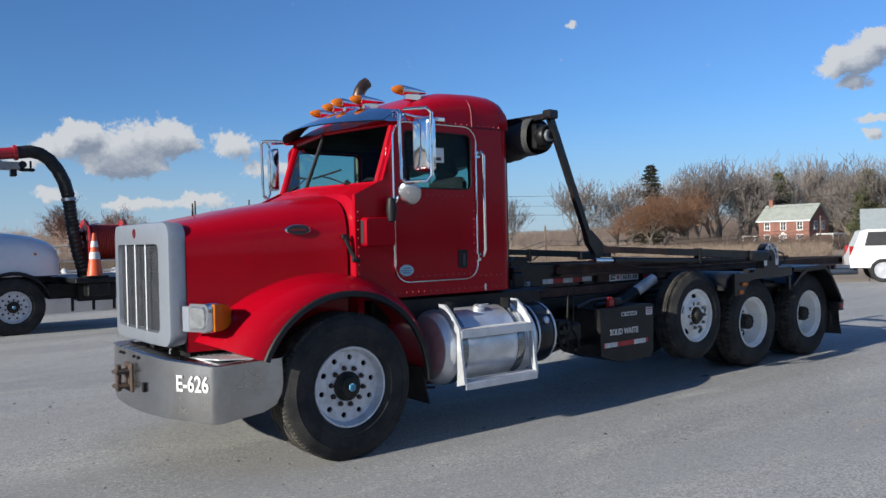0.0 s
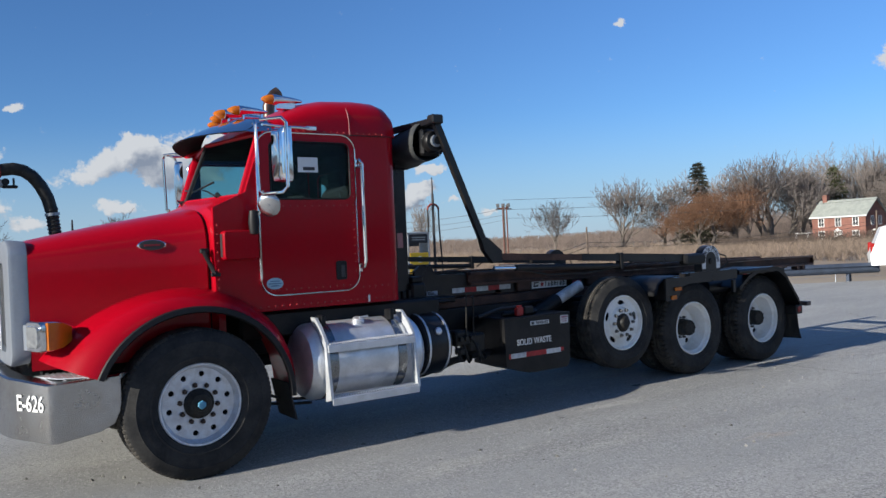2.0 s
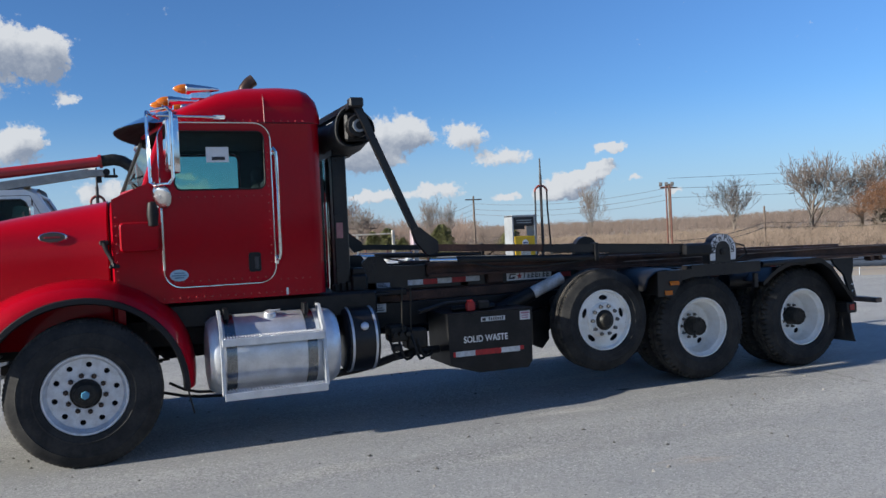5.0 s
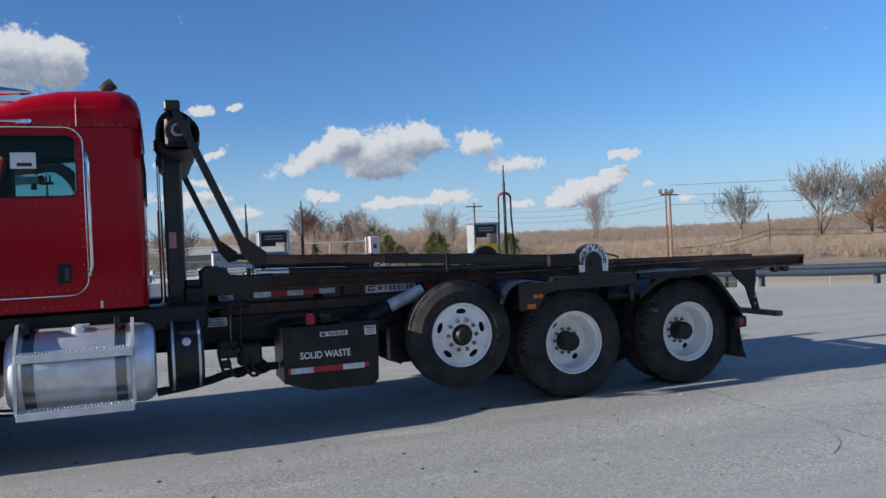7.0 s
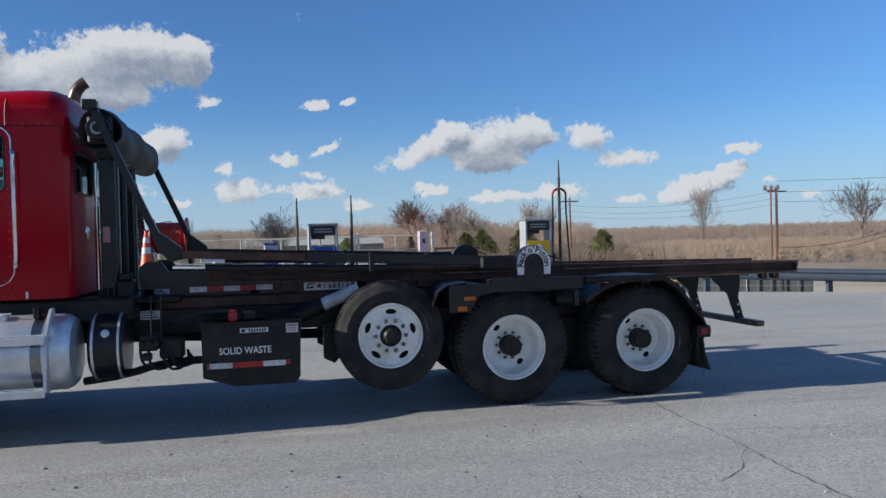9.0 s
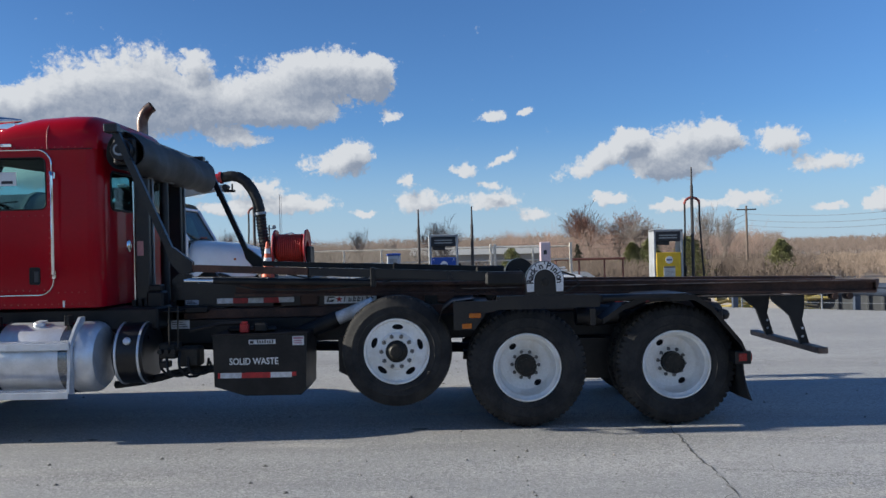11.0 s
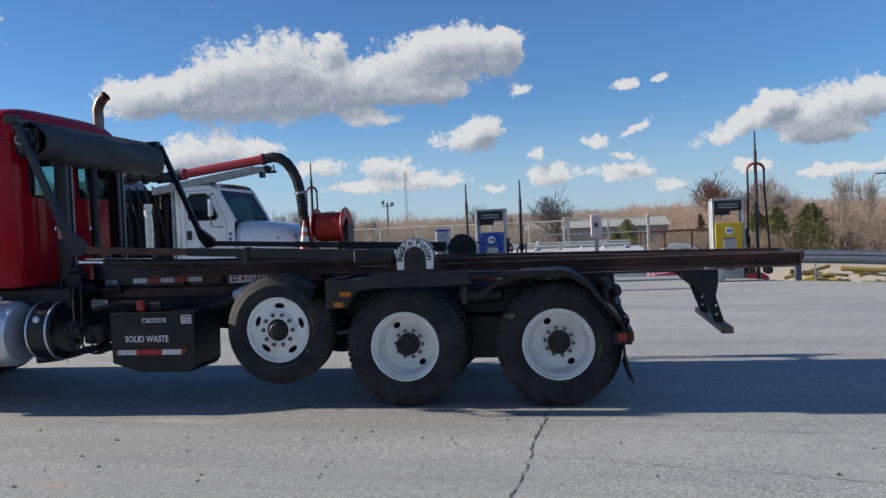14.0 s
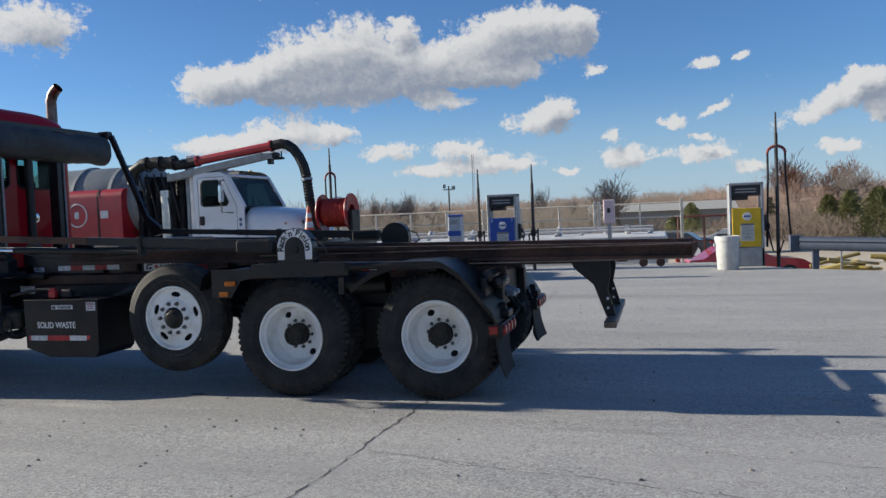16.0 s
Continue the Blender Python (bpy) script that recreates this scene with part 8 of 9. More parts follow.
def small_car(name, at, paint, label, tall=False):
    c = thing(name, at, label, "car")
    h = -0.04 if tall else 0.0
    m = M()
    prof = [(-2.35, 0.45), (-2.38, 0.75), (-2.28, 1.02 + h * 0.6), (-2.05, 1.62 + h), (-1.85, 1.68 + h), (0.35, 1.68 + h), (0.55, 1.62 + h), (1.05, 1.15 + h * 0.5), (2.15, 1.03 + h * 0.5), (2.35, 0.85), (2.36, 0.45)] if tall else [(-2.2, 0.4), (-2.25, 0.7), (-2.1, 0.98), (-1.6, 1.02), (-1.0, 1.42), (0.1, 1.45), (0.9, 1.02), (1.9, 0.92), (2.2, 0.75), (2.2, 0.4)]
    rings = [[(x, y * (0.82 if z > 1.15 + h * 0.5 else 1.0), z) for x, z in prof] for y in (-0.92, -0.90, 0.90, 0.92)]
    m.loft(rings, cap=True)
    body = part("body", m, paint, c)
    top = 1.60 + h if tall else 1.38
    low = 1.16 + h * 0.5 if tall else 1.03
    for s in (-1, 1):
        for a, b in (((-1.95, -1.05), (-0.95, -0.15), (-0.05, 0.55)) if tall else ((-0.95, -0.30), (-0.2, 0.45))):
            m = M().loft([[(a, s * y0, low), (b, s * y0, low), (b - 0.05, s * y1, top), (a + 0.12, s * y1, top)] for y0, y1 in ((0.925, 0.77), (0.905, 0.75))], cap=True)
            part("window", m, INK, body, "dark side window")
    for s in (-1, 1):
        for x in (-1.45, 1.42):
            w = part("wheel", M().lathe([(0.001, -0.02), (0.10, -0.02), (0.22, 0.0), (0.25, -0.01), (0.25, 0.03)], (0, 0, 0), (0, 1, 0), 20), ALU, c, "", pose(x, s * 0.93, 0.37, 0, 0, 0 if s < 0 else 180))
            part("tyre", M().lathe([(0.25, 0.01), (0.28, -0.01), (0.35, 0.0), (0.375, 0.03), (0.375, 0.2), (0.25, 0.22)], (0, 0, 0), (0, 1, 0), 24), RUBBER, w)
        part("tail_lamp", M().box(-2.36, -2.24, s * 0.84 - 0.07, s * 0.84 + 0.07, 0.82, 1.12 if tall else 0.95, 0.02), REDLENS, body, "red tail lamp")
    return c


suv = small_car("white_suv", pose(23.9, 3.75, 0.0, 0, 0, -60), WHITE, "white sport utility car parked on the concrete", True)
part("lettering_bar", M().box(-2.0, -1.55, 0.925, 0.935, 0.98, 1.05, 0.001), REDLENS, suv, "bar of red print")
small_car("red_car", pose(11.9, 24.5, ground_height(11.9, 24.5), 0, 0, 8), mat("bright_red_car_paint", (0.42, 0.015, 0.02), 0.3, coat=0.6), "bright red car parked below the yard")
for i, (x, y, r, cm, nm) in enumerate(((5.0, 33, 5, "white_car_paint", "white"), (9.5, 40, 170, "dark_car_paint", "dark"), (12.5, 41, 175, "silver_car_paint", "silver"))):
    small_car("parked_car", pose(x, y, ground_height(x, y), 0, 0, r), mat(cm, {"white": (0.7, 0.71, 0.72), "dark": (0.03, 0.03, 0.035), "silver": (0.4, 0.41, 0.42)}[nm], 0.3, coat=0.5), f"{nm} saloon car parked on lower ground")
s = thing("box_trailer", pose(52, 17.5, -0.9, 0, 0, -66), "large pale box trailer beyond the car, shade in its grey-blue colour", "trailer")
# Grey-blue stands for a pale sheet in shade; the shade is in the colour.
part("box", M().box(-1.0, 11.0, -1.3, 1.3, 0.9, 3.9, 0.03), mat("shaded_trailer_sheet", (0.20, 0.235, 0.26), 0.5, 0.0, (0.175, 0.21, 0.235)), s)
part("bogie", M().box(-0.5, 2.5, -1.1, 1.1, 0.0, 0.9, 0.05), BLACK, s)
s = thing("dumpster", pose(18.2, 15.2, ground_height(18.2, 15.2), 0, 0, -30), "dark grey ribbed steel dumpster", "dumpster")
m = M().box(-2.4, 2.4, -1.1, 1.1, 0.15, 1.55, 0.03)
part("shell", m, mat("dark_grey_dumpster", (0.07, 0.075, 0.08), 0.6, 0.1), s)
for i in range(12):
    part("rib", M().box(-2.33 + i * 0.39, -2.25 + i * 0.39, -1.16, 1.16, 0.16, 1.56, 0.01), mat("dark_grey_dumpster", (0.07, 0.075, 0.08)), s)
s = thing("scrap_heap", pose(14.6, 15.0, ground_height(14.6, 15.0)), "heap of yellow and grey scrap pipes", "scrap", kind="stuff")
m = M()
rnd = random.Random(21)
for i in range(26):
    x, y = rnd.uniform(-1.6, 1.6), rnd.uniform(-0.5, 0.5)
    z = rnd.uniform(0.05, 0.95)
    a = rnd.uniform(-0.5, 0.5)
    m.cyl((x - 0.6, y, z - 0.6 * a * 0.5), (x + 0.6, y + rnd.uniform(-0.3, 0.3), z + 0.6 * a * 0.5), rnd.uniform(0.03, 0.07), n=8)
part("pipes", m, mat("yellow_scrap_paint", (0.45, 0.33, 0.06), 0.6, 0.0, (0.22, 0.22, 0.21), 0.2, 0.8, 20, 0, 0, 0.5), s, kind="stuff")
s = thing("warehouse", pose(8.6, 104, -1.9), "long low beige warehouse with sloping roof", "warehouse")
part("wall", M().box(-9, 9.5, -6, 6, 0, 2.9, 0.05), mat("beige_cladding", (0.42, 0.38, 0.31), 0.8, 0.0, (0.38, 0.34, 0.28)), s)
part("roof", M().prism([(-6.3, 2.9), (6.3, 2.9), (0, 4.0)], "x", -9.3, 9.8), mat("pale_roof_sheet", (0.40, 0.39, 0.35), 0.7), s)

# ---- the brick house on the far slope ----
house = thing("brick_house", pose(146.2, 76.0, -1.7), "two-storey red brick house with grey gable roof", "house")
W2, D2, H2 = 5.3, 7.6, 5.7       # half width along y, depth along x, eaves
m = M()
m.box(0, D2, -W2, W2, 0, H2, 0.02)
for y in (-W2, W2):
    m.prism([(0, H2), (D2, H2), (D2 / 2, H2 + 3.0)], "y", y, y - math.copysign(0.3, y))
part("wall", m, BRICK, house, "red brick walls")
m = M()
for s, x0, x1 in ((1, -0.4, D2 / 2), (-1, D2 + 0.4, D2 / 2)):
    m.add([(x0, -W2 - 0.4, H2 - 0.2), (x0, W2 + 0.4, H2 - 0.2), (x1, W2 + 0.4, H2 + 3.1), (x1, -W2 - 0.4, H2 + 3.1), (x0, -W2 - 0.4, H2 - 0.38), (x0, W2 + 0.4, H2 - 0.38), (x1, W2 + 0.4, H2 + 2.9), (x1, -W2 - 0.4, H2 + 2.9)], [(0, 1, 2, 3), (4, 5, 6, 7), (0, 1, 5, 4), (0, 3, 7, 4), (1, 2, 6, 5)])
roof_h = part("roof", m, SHINGLE, house, "grey-green shingle roof")
part("chimney", M().box(D2 / 2 - 0.5, D2 / 2 + 0.5, W2 - 1.3, W2 - 0.4, H2 + 1.5, H2 + 4.2, 0.05), BRICK, roof_h, "brick chimney")
part("eaves", M().box(-0.42, -0.3, -W2 - 0.4, W2 + 0.4, H2 - 0.45, H2 - 0.2, 0.02), WHITE, roof_h, "white eaves board")


def house_window(x, y, z, w, h, side="front"):
    f = M()
    if side == "front":
        plate_with_hole(f, [(y - w / 2 - 0.12, z - 0.15), (y + w / 2 + 0.12, z - 0.15), (y + w / 2 + 0.12, z + h + 0.12), (y - w / 2 - 0.12, z + h + 0.12)], [(y - w / 2, z), (y + w / 2, z), (y + w / 2, z + h), (y - w / 2, z + h)], "x", x - 0.06, x + 0.02)
        f.box(x - 0.05, x, y - 0.04, y + 0.04, z, z + h, 0.005).box(x - 0.05, x, y - w / 2, y + w / 2, z + h / 2 - 0.04, z + h / 2 + 0.04, 0.005)
        p = M().box(x - 0.012, x - 0.004, y - w / 2, y + w / 2, z, z + h, 0.001)
    else:
        plate_with_hole(f, [(x - w / 2 - 0.12, z - 0.15), (x + w / 2 + 0.12, z - 0.15), (x + w / 2 + 0.12, z + h + 0.12), (x - w / 2 - 0.12, z + h + 0.12)], [(x - w / 2, z), (x + w / 2, z), (x + w / 2, z + h), (x - w / 2, z + h)], "y", y - 0.06, y + 0.02)
        f.box(x - 0.04, x + 0.04, y - 0.05, y, z, z + h, 0.005)
        p = M().box(x - w / 2, x + w / 2, y - 0.012, y - 0.004, z, z + h, 0.001)
    fr = part("window", f, WHITE, house, "white-framed sash window")
    part("pane", p, mat("dark_house_pane", (0.05, 0.055, 0.06), 0.1), fr)


for y in (3.4, 0.0, -3.4):
    house_window(0, y, 3.65, 1.0, 1.5)
for y in (3.4, -3.4):
    house_window(0, y, 0.9, 1.1, 1.7)
for x, z in ((2.4, 3.7), (5.2, 3.7), (2.4, 0.9)):
    house_window(x, -W2, z, 0.9, 1.5, "side")
part("front_door", M().box(-0.08, 0.0, -0.5, 0.5, 0.3, 2.4, 0.01).box(-0.25, 0, -0.8, -0.55, 0.2, 2.6, 0.02).box(-0.25, 0, 0.55, 0.8, 0.2, 2.6, 0.02).prism([(-0.95, 2.55), (0.95, 2.55), (0, 3.2)], "x", -0.3, 0.0), WHITE, house, "white front door with pediment")
m = M().box(-1.0, 3.2, W2, W2 + 3.2, 2.35, 2.6, 0.03)
for x, y in ((-0.8, W2 + 3.0), (3.0, W2 + 3.0), (-0.8, W2 + 0.4)):
    m.box(x - 0.1, x + 0.1, y - 0.1, y + 0.1, 0, 2.35, 0.01)
part("side_porch", m, WHITE, house, "flat white side porch")
m = M().box(2.5, 7.5, -W2 - 3.4, -W2, 2.5, 2.8, 0.05)
for x, y in ((2.7, -W2 - 3.2), (7.3, -W2 - 3.2), (5.0, -W2 - 3.2)):
    m.box(x - 0.12, x + 0.12, y - 0.12, y + 0.12, 0, 2.5, 0.01)
part("rear_porch", m, WHITE, house, "white columned porch")
part("porch_wall", M().box(3.2, 7.2, -W2 - 2.8, -W2, 0, 2.5, 0.02), BRICK, house)

# ---- bare trees ----


def bare_tree(seed, height, wide, depth=7, trunk=0.34, fork=0.2, lean=0.62, thin=0.010):
    """Trunk and limbs in one mesh, fine twigs in another; wide: how broad the crown is for its height."""
    rnd = random.Random(seed)
    big, fine_ = M(), M()

    def turned(d, angle, way):
        a = d.orthogonal().normalized()
        b = d.cross(a)
        return (d * math.cos(angle) + (a * math.cos(way) + b * math.sin(way)) * math.sin(angle)).normalized()

    def grow(p, d, length, r, level):
        steps = 4 if level < 2 else (3 if level < 5 else 2)
        pts, rs, q, v = [p], [r], p, d
        for i in range(steps):
            v = (v + Vector((rnd.gauss(0, 1), rnd.gauss(0, 1), rnd.gauss(0, 1))) * (0.12 if level < 3 else 0.07) + Vector((0, 0, 0.08))).normalized()
            q = q + v * (length / steps)
            pts.append(q)
            rs.append(max(thin, r * (1 - 0.36 * (i + 1) / steps)))
        (big if level < 4 else fine_).tube(pts, rs, 6 if level < 2 else (4 if level < 4 else 3), cap=False)
        if level >= depth:
            return
        n = 5 if level == 0 else (3 if level < 3 else 2)
        way = rnd.uniform(0, 6.28)
        for k in range(n):
            t = 1.0 if k == 0 else rnd.uniform(0.22, 1.0)
            i = min(steps - 1, int(t * steps))
            o = pts[i].lerp(pts[i + 1], min(1.0, t * steps - i))
            ang = rnd.uniform(0.08, 0.35) if k == 0 and level else lean * rnd.uniform(0.6, 1.3) * (0.75 if level == 0 else 1.0)
            grow(o, turned(v, ang, way + k * 2.2 + rnd.uniform(-0.4, 0.4)), length * (rnd.uniform(0.62, 0.86) if level < 2 else rnd.uniform(0.68, 0.94)), max(thin, rs[i + 1] * (0.82 if k == 0 else 0.60)), level + 1)

    grow(Vector((0, 0, -0.3)), Vector((rnd.uniform(-0.05, 0.05), rnd.uniform(-0.05, 0.05), 1)), height * fork, trunk, 0)
    every = big.v + fine_.v
    top = max(p[2] for p in every)
    out_ = sorted(math.hypot(p[0], p[1]) for p in every)[int(len(every) * 0.97)]
    k, kw = height / top, height * wide / 2 / out_
    for mm in (big, fine_):
        mm.v = [(p[0] * kw, p[1] * kw, p[2] * k) for p in mm.v]
    return big.mesh("trunk"), fine_.mesh("crown")


TREES = {}


def plant(kind, x, y, top, label, turn=0.0, tag="bare tree", crown=None, base=None):
    """A tree of one of the grown kinds, scaled so that its top is at the given height."""
    hgt, trunk, twigs = TREES[kind]
    z = ground_height(x, y) if base is None else base
    k = (top - z) / hgt
    t = thing("tree", pose(x, y, z, 0, 0, turn) @ Matrix.Diagonal((k, k, k, 1)), label, "tree", "bare trees")
    part("trunk", trunk, BARK, t)
    c = part("crown", twigs, crown or TWIG, t, "fine leafless twigs", kind="stuff")
    return t


for key, args in {"broad": (3, 14, 1.12, 8, 0.22, 0.15, 0.56, 0.015), "tall": (8, 18, 0.62, 8, 0.26, 0.20, 0.46, 0.016), "slim": (12, 14, 0.52, 7, 0.17, 0.20, 0.55, 0.022), "crooked": (21, 11, 0.85, 7, 0.19, 0.20, 0.75, 0.018), "twin": (34, 16, 1.05, 8, 0.26, 0.13, 0.55, 0.016)}.items():
    a, b_ = bare_tree(*args)
    TREES[key] = (args[1], a, b_)


def spot(ex, ey, az, r):
    return ex + r * math.sin(radians(az)), ey + r * math.cos(radians(az))


E0, E3, E7, E10, E16 = (-3.0, -6.2), (-1.0, -7.3), (2.0, -7.7), (4.3, -8.1), (8.9, -7.2)


def top_at(el, r, eye=1.6):
    return eye + r * math.tan(radians(el))


for kind, e, az, el, r, turn, lab in (
    ("slim", E7, 31.1, 3.5, 150, 0, "slender leafless tree on the far field"),
    ("crooked", E7, 40.8, 3.1, 150, 40, "crooked leafless tree with a leaning limb"),
    ("twin", E7, 45.6, 4.5, 160, 10, "broad leafless tree with forked trunk"),
    ("broad", E7, 48.6, 4.7, 166, 120, "broad leafless tree beside its neighbour"),
    ("tall", E0, 55.8, 5.0, 175, 0, "tall leafless tree near the house"),
    ("twin", E0, 54.6, 4.6, 182, 80, "wide leafless tree behind the brown oak"),
    ("tall", E0, 56.6, 5.3, 186, 100, "tall leafless tree near the house"),
    ("broad", E0, 58.0, 5.2, 180, 230, "wide leafless tree near the house"),
    ("tall", E0, 59.8, 5.0, 200, 30, "tall leafless tree behind the house"),
    ("broad", E0, 62.4, 5.5, 215, 310, "leafless tree behind the house"),
    ("twin", E0, 64.2, 5.2, 212, 40, "leafless tree behind the house"),
    ("tall", E0, 66.4, 5.0, 208, 90, "tall leafless tree behind the house"),
    ("twin", E0, 69.0, 5.0, 200, 190, "leafless tree behind the trailer"),
    ("tall", E0, 71.0, 5.3, 205, 10, "leafless tree behind the trailer"),
    ("twin", E0, 57.2, 5.5, 178, 140, "wide leafless tree near the house"),
    ("tall", E0, 58.9, 5.4, 190, 200, "tall leafless tree near the house"),
    ("broad", E0, 60.4, 4.4, 205, 20, "leafless tree behind the house"),
    ("tall", E0, 61.8, 5.3, 210, 260, "tall leafless tree behind the house"),
    ("tall", E0, 63.1, 5.7, 205, 320, "tall leafless tree behind the house"),
    ("broad", E0, 65.2, 4.4, 205, 60, "leafless tree behind the house"),
    ("twin", E0, 67.4, 4.6, 195, 160, "leafless tree behind the house"),
    ("broad", E16, -2.4, 2.75, 88, 70, "round-headed leafless tree behind the railing"),
    ("slim", E16, -23.0, 2.0, 95, 220, "leafless tree behind the railing"),
    ("slim", E16, -20.2, 1.8, 100, 320, "leafless tree behind the railing"),
    ("broad", E16, -18.9, 1.7, 105, 320, "leafless tree behind the railing"),
    ("slim", E16, -16.4, 1.4, 105, 120, "leafless tree behind the railing"),
    ("slim", E16, -6.2, 1.2, 130, 120, "leafless tree behind the railing"),
    ("slim", E16, -21.8, 2.2, 90, 20, "leafless tree behind the railing"),
    ("slim", E16, -8.4, 1.9, 140, 60, "leafless tree behind the railing"),
    ("slim", E16, -18.0, 2.0, 110, 200, "leafless tree behind the railing"),
    ("twin", E10, 13.7, 2.2, 170, 130, "reddish leafless tree above the fields"),
    ("broad", E10, 10.6, 3.4, 190, 50, "big reddish leafless tree above the fields"),
    ("broad", E10, 12.2, 3.0, 195, 150, "big reddish leafless tree above the fields"),
    ("broad", E10, 9.0, 2.8, 200, 250, "big reddish leafless tree above the fields"),
    ("slim", E10, 18.2, 2.9, 120, 10, "thin leafless tree by the power line"),
    ("slim", E10, 19.4, 2.6, 125, 100, "thin leafless tree by the power line"),
):
    x, y = spot(*e, az, r)
    plant(kind, x, y, top_at(el, r), lab, turn, crown=None)
for i, t in enumerate([o for o in scene.objects if o.get("label", "").startswith("big reddish")]):
    for c in t.children:
        if c.name.startswith("crown"):
            c.data = c.data.copy()
            c.data.materials.clear()
            c.data.materials.append(TWIGRED)


def clump_crown(seed, height, radius, count, size, cone=1.0, base=0.1):
    """Leaves or needles as many small blades in drooping sprays, thinning to an uneven outline."""
    rnd = random.Random(seed)
    m = M()
    for i in range(count):
        u = base + (1 - base) * rnd.random() ** 0.8
        w = radius * ((1 - u) ** cone + 0.06) if cone else radius * math.sqrt(max(0.02, 1 - (2 * u - 1.05) ** 2))
        a = rnd.uniform(0, 2 * math.pi)
        lobe = 1 + 0.28 * math.sin(3 * a + 11 * u) + 0.22 * math.sin(5 * a - 23 * u)
        if cone:
            lobe *= 0.62 + 0.5 * (1 - (u * 11 + 0.25 * math.sin(2 * a)) % 1.0)
        r = w * lobe * (rnd.random() ** 0.5)
        c = Vector((r * math.cos(a), r * math.sin(a), u * height + rnd.uniform(-0.03, 0.03) * height - 0.12 * r))
        out_ = Vector((math.cos(a), math.sin(a), rnd.uniform(-0.5, 0.5))).normalized()
        for k in range(3):
            d = (out_ + Vector((rnd.uniform(-1, 1), rnd.uniform(-1, 1), rnd.uniform(-0.8, 0.8))) * 0.8).normalized()
            s_ = d.orthogonal().normalized() * size * rnd.uniform(0.18, 0.34)
            e = c + d * size * rnd.uniform(0.7, 1.3)
            m.add([c - s_ * 0.5, c + s_ * 0.5, e + s_ * 0.3, e - s_ * 0.3], [(0, 1, 2, 3)])
    return m.mesh("crown")


def leafy(kind, count, size, seed):
    """Dry leaves that still hang on the twigs of a grown tree."""
    hgt, trunk, twigs = TREES[kind]
    rnd = random.Random(seed)
    v = [p.co.copy() for p in twigs.vertices]
    m = M()
    for i in range(count):
        c = rnd.choice(v) + Vector((rnd.gauss(0, 0.25), rnd.gauss(0, 0.25), rnd.gauss(0, 0.2)))
        d = Vector((rnd.gauss(0, 1), rnd.gauss(0, 1), rnd.gauss(-0.3, 1))).normalized() * size * rnd.uniform(0.6, 1.3)
        w = d.orthogonal().normalized() * size * rnd.uniform(0.2, 0.4)
        m.add([c - w, c + d * 0.5 + w * 0.4, c + d, c + d * 0.4 - w], [(0, 1, 2, 3)])
    return hgt, trunk, m.mesh("crown")


def whorl_crown(seed, height, radius, levels, size, per=6, droop=0.25, gaps=0.25):
    """A conifer's crown: whorls of branches of unequal length with gaps between, each hung with short needle blades."""
    rnd = random.Random(seed)
    m = M()
    for i in range(levels):
        u = 0.10 + 0.88 * i / (levels - 1)
        reach_ = radius * ((1 - u) ** 0.8 * 0.95 + 0.05)
        for k in range(per):
            if rnd.random() < gaps and u < 0.85:
                continue
            a = 2 * math.pi * (k + rnd.random() * 0.7) / per + i * 0.9
            L_ = reach_ * rnd.uniform(0.45, 1.15)
            z0 = u * height
            n = max(8, int(L_ / size * 8))
            for j in range(n):
                q = (j + rnd.random()) / n
                side_ = rnd.gauss(0, 0.16) * L_ * (1.1 - q * 0.6)
                c = Vector((L_ * q * math.cos(a) - side_ * math.sin(a), L_ * q * math.sin(a) + side_ * math.cos(a), z0 - droop * L_ * q * q + rnd.gauss(0, 0.10) * size + 0.06 * L_ * q))
                for b in range(3):
                    d = Vector((math.cos(a) + rnd.gauss(0, 0.7), math.sin(a) + rnd.gauss(0, 0.7), rnd.gauss(-0.1, 0.45))).normalized()
                    s_ = d.orthogonal().normalized() * size * rnd.uniform(0.12, 0.24)
                    e = c + d * size * rnd.uniform(0.5, 1.1)
                    m.add([c - s_ * 0.5, c + s_ * 0.5, e + s_ * 0.3, e - s_ * 0.3], [(0, 1, 2, 3)])
    return m.mesh("crown")


def trunk_only(height, r):
    m = M().tube([(0, 0, -0.3), (0.05, 0, height * 0.4), (0, 0.05, height * 0.8), (0, 0, height * 0.98)], [r, r * 0.8, r * 0.4, 0.02], 8)
    rnd = random.Random(4)
    for i in range(26):
        z = height * (0.12 + 0.8 * i / 26)
        a = i * 2.4
        L_ = (1 - z / height) * height * 0.30
        m.tube([(0, 0, z), (L_ * 0.5 * math.cos(a), L_ * 0.5 * math.sin(a), z + 0.05), (L_ * math.cos(a), L_ * math.sin(a), z - 0.1)], [r * 0.25, r * 0.15, 0.015], 4)
    return m.mesh("trunk")


def evergreen(kind, x, y, top, label):
    hgt, trunk, crown, material = EVER[kind]
    z = ground_height(x, y)
    k = (top - z) / hgt
    t = thing("evergreen_tree", pose(x, y, z, 0, 0, (x * 37) % 360) @ Matrix.Diagonal((k, k, k, 1)), label, "evergreen tree", "evergreens")
    part("trunk", trunk, BARK, t)
    part("crown", crown, material, t, "dense needle sprays", kind="stuff")
    return t


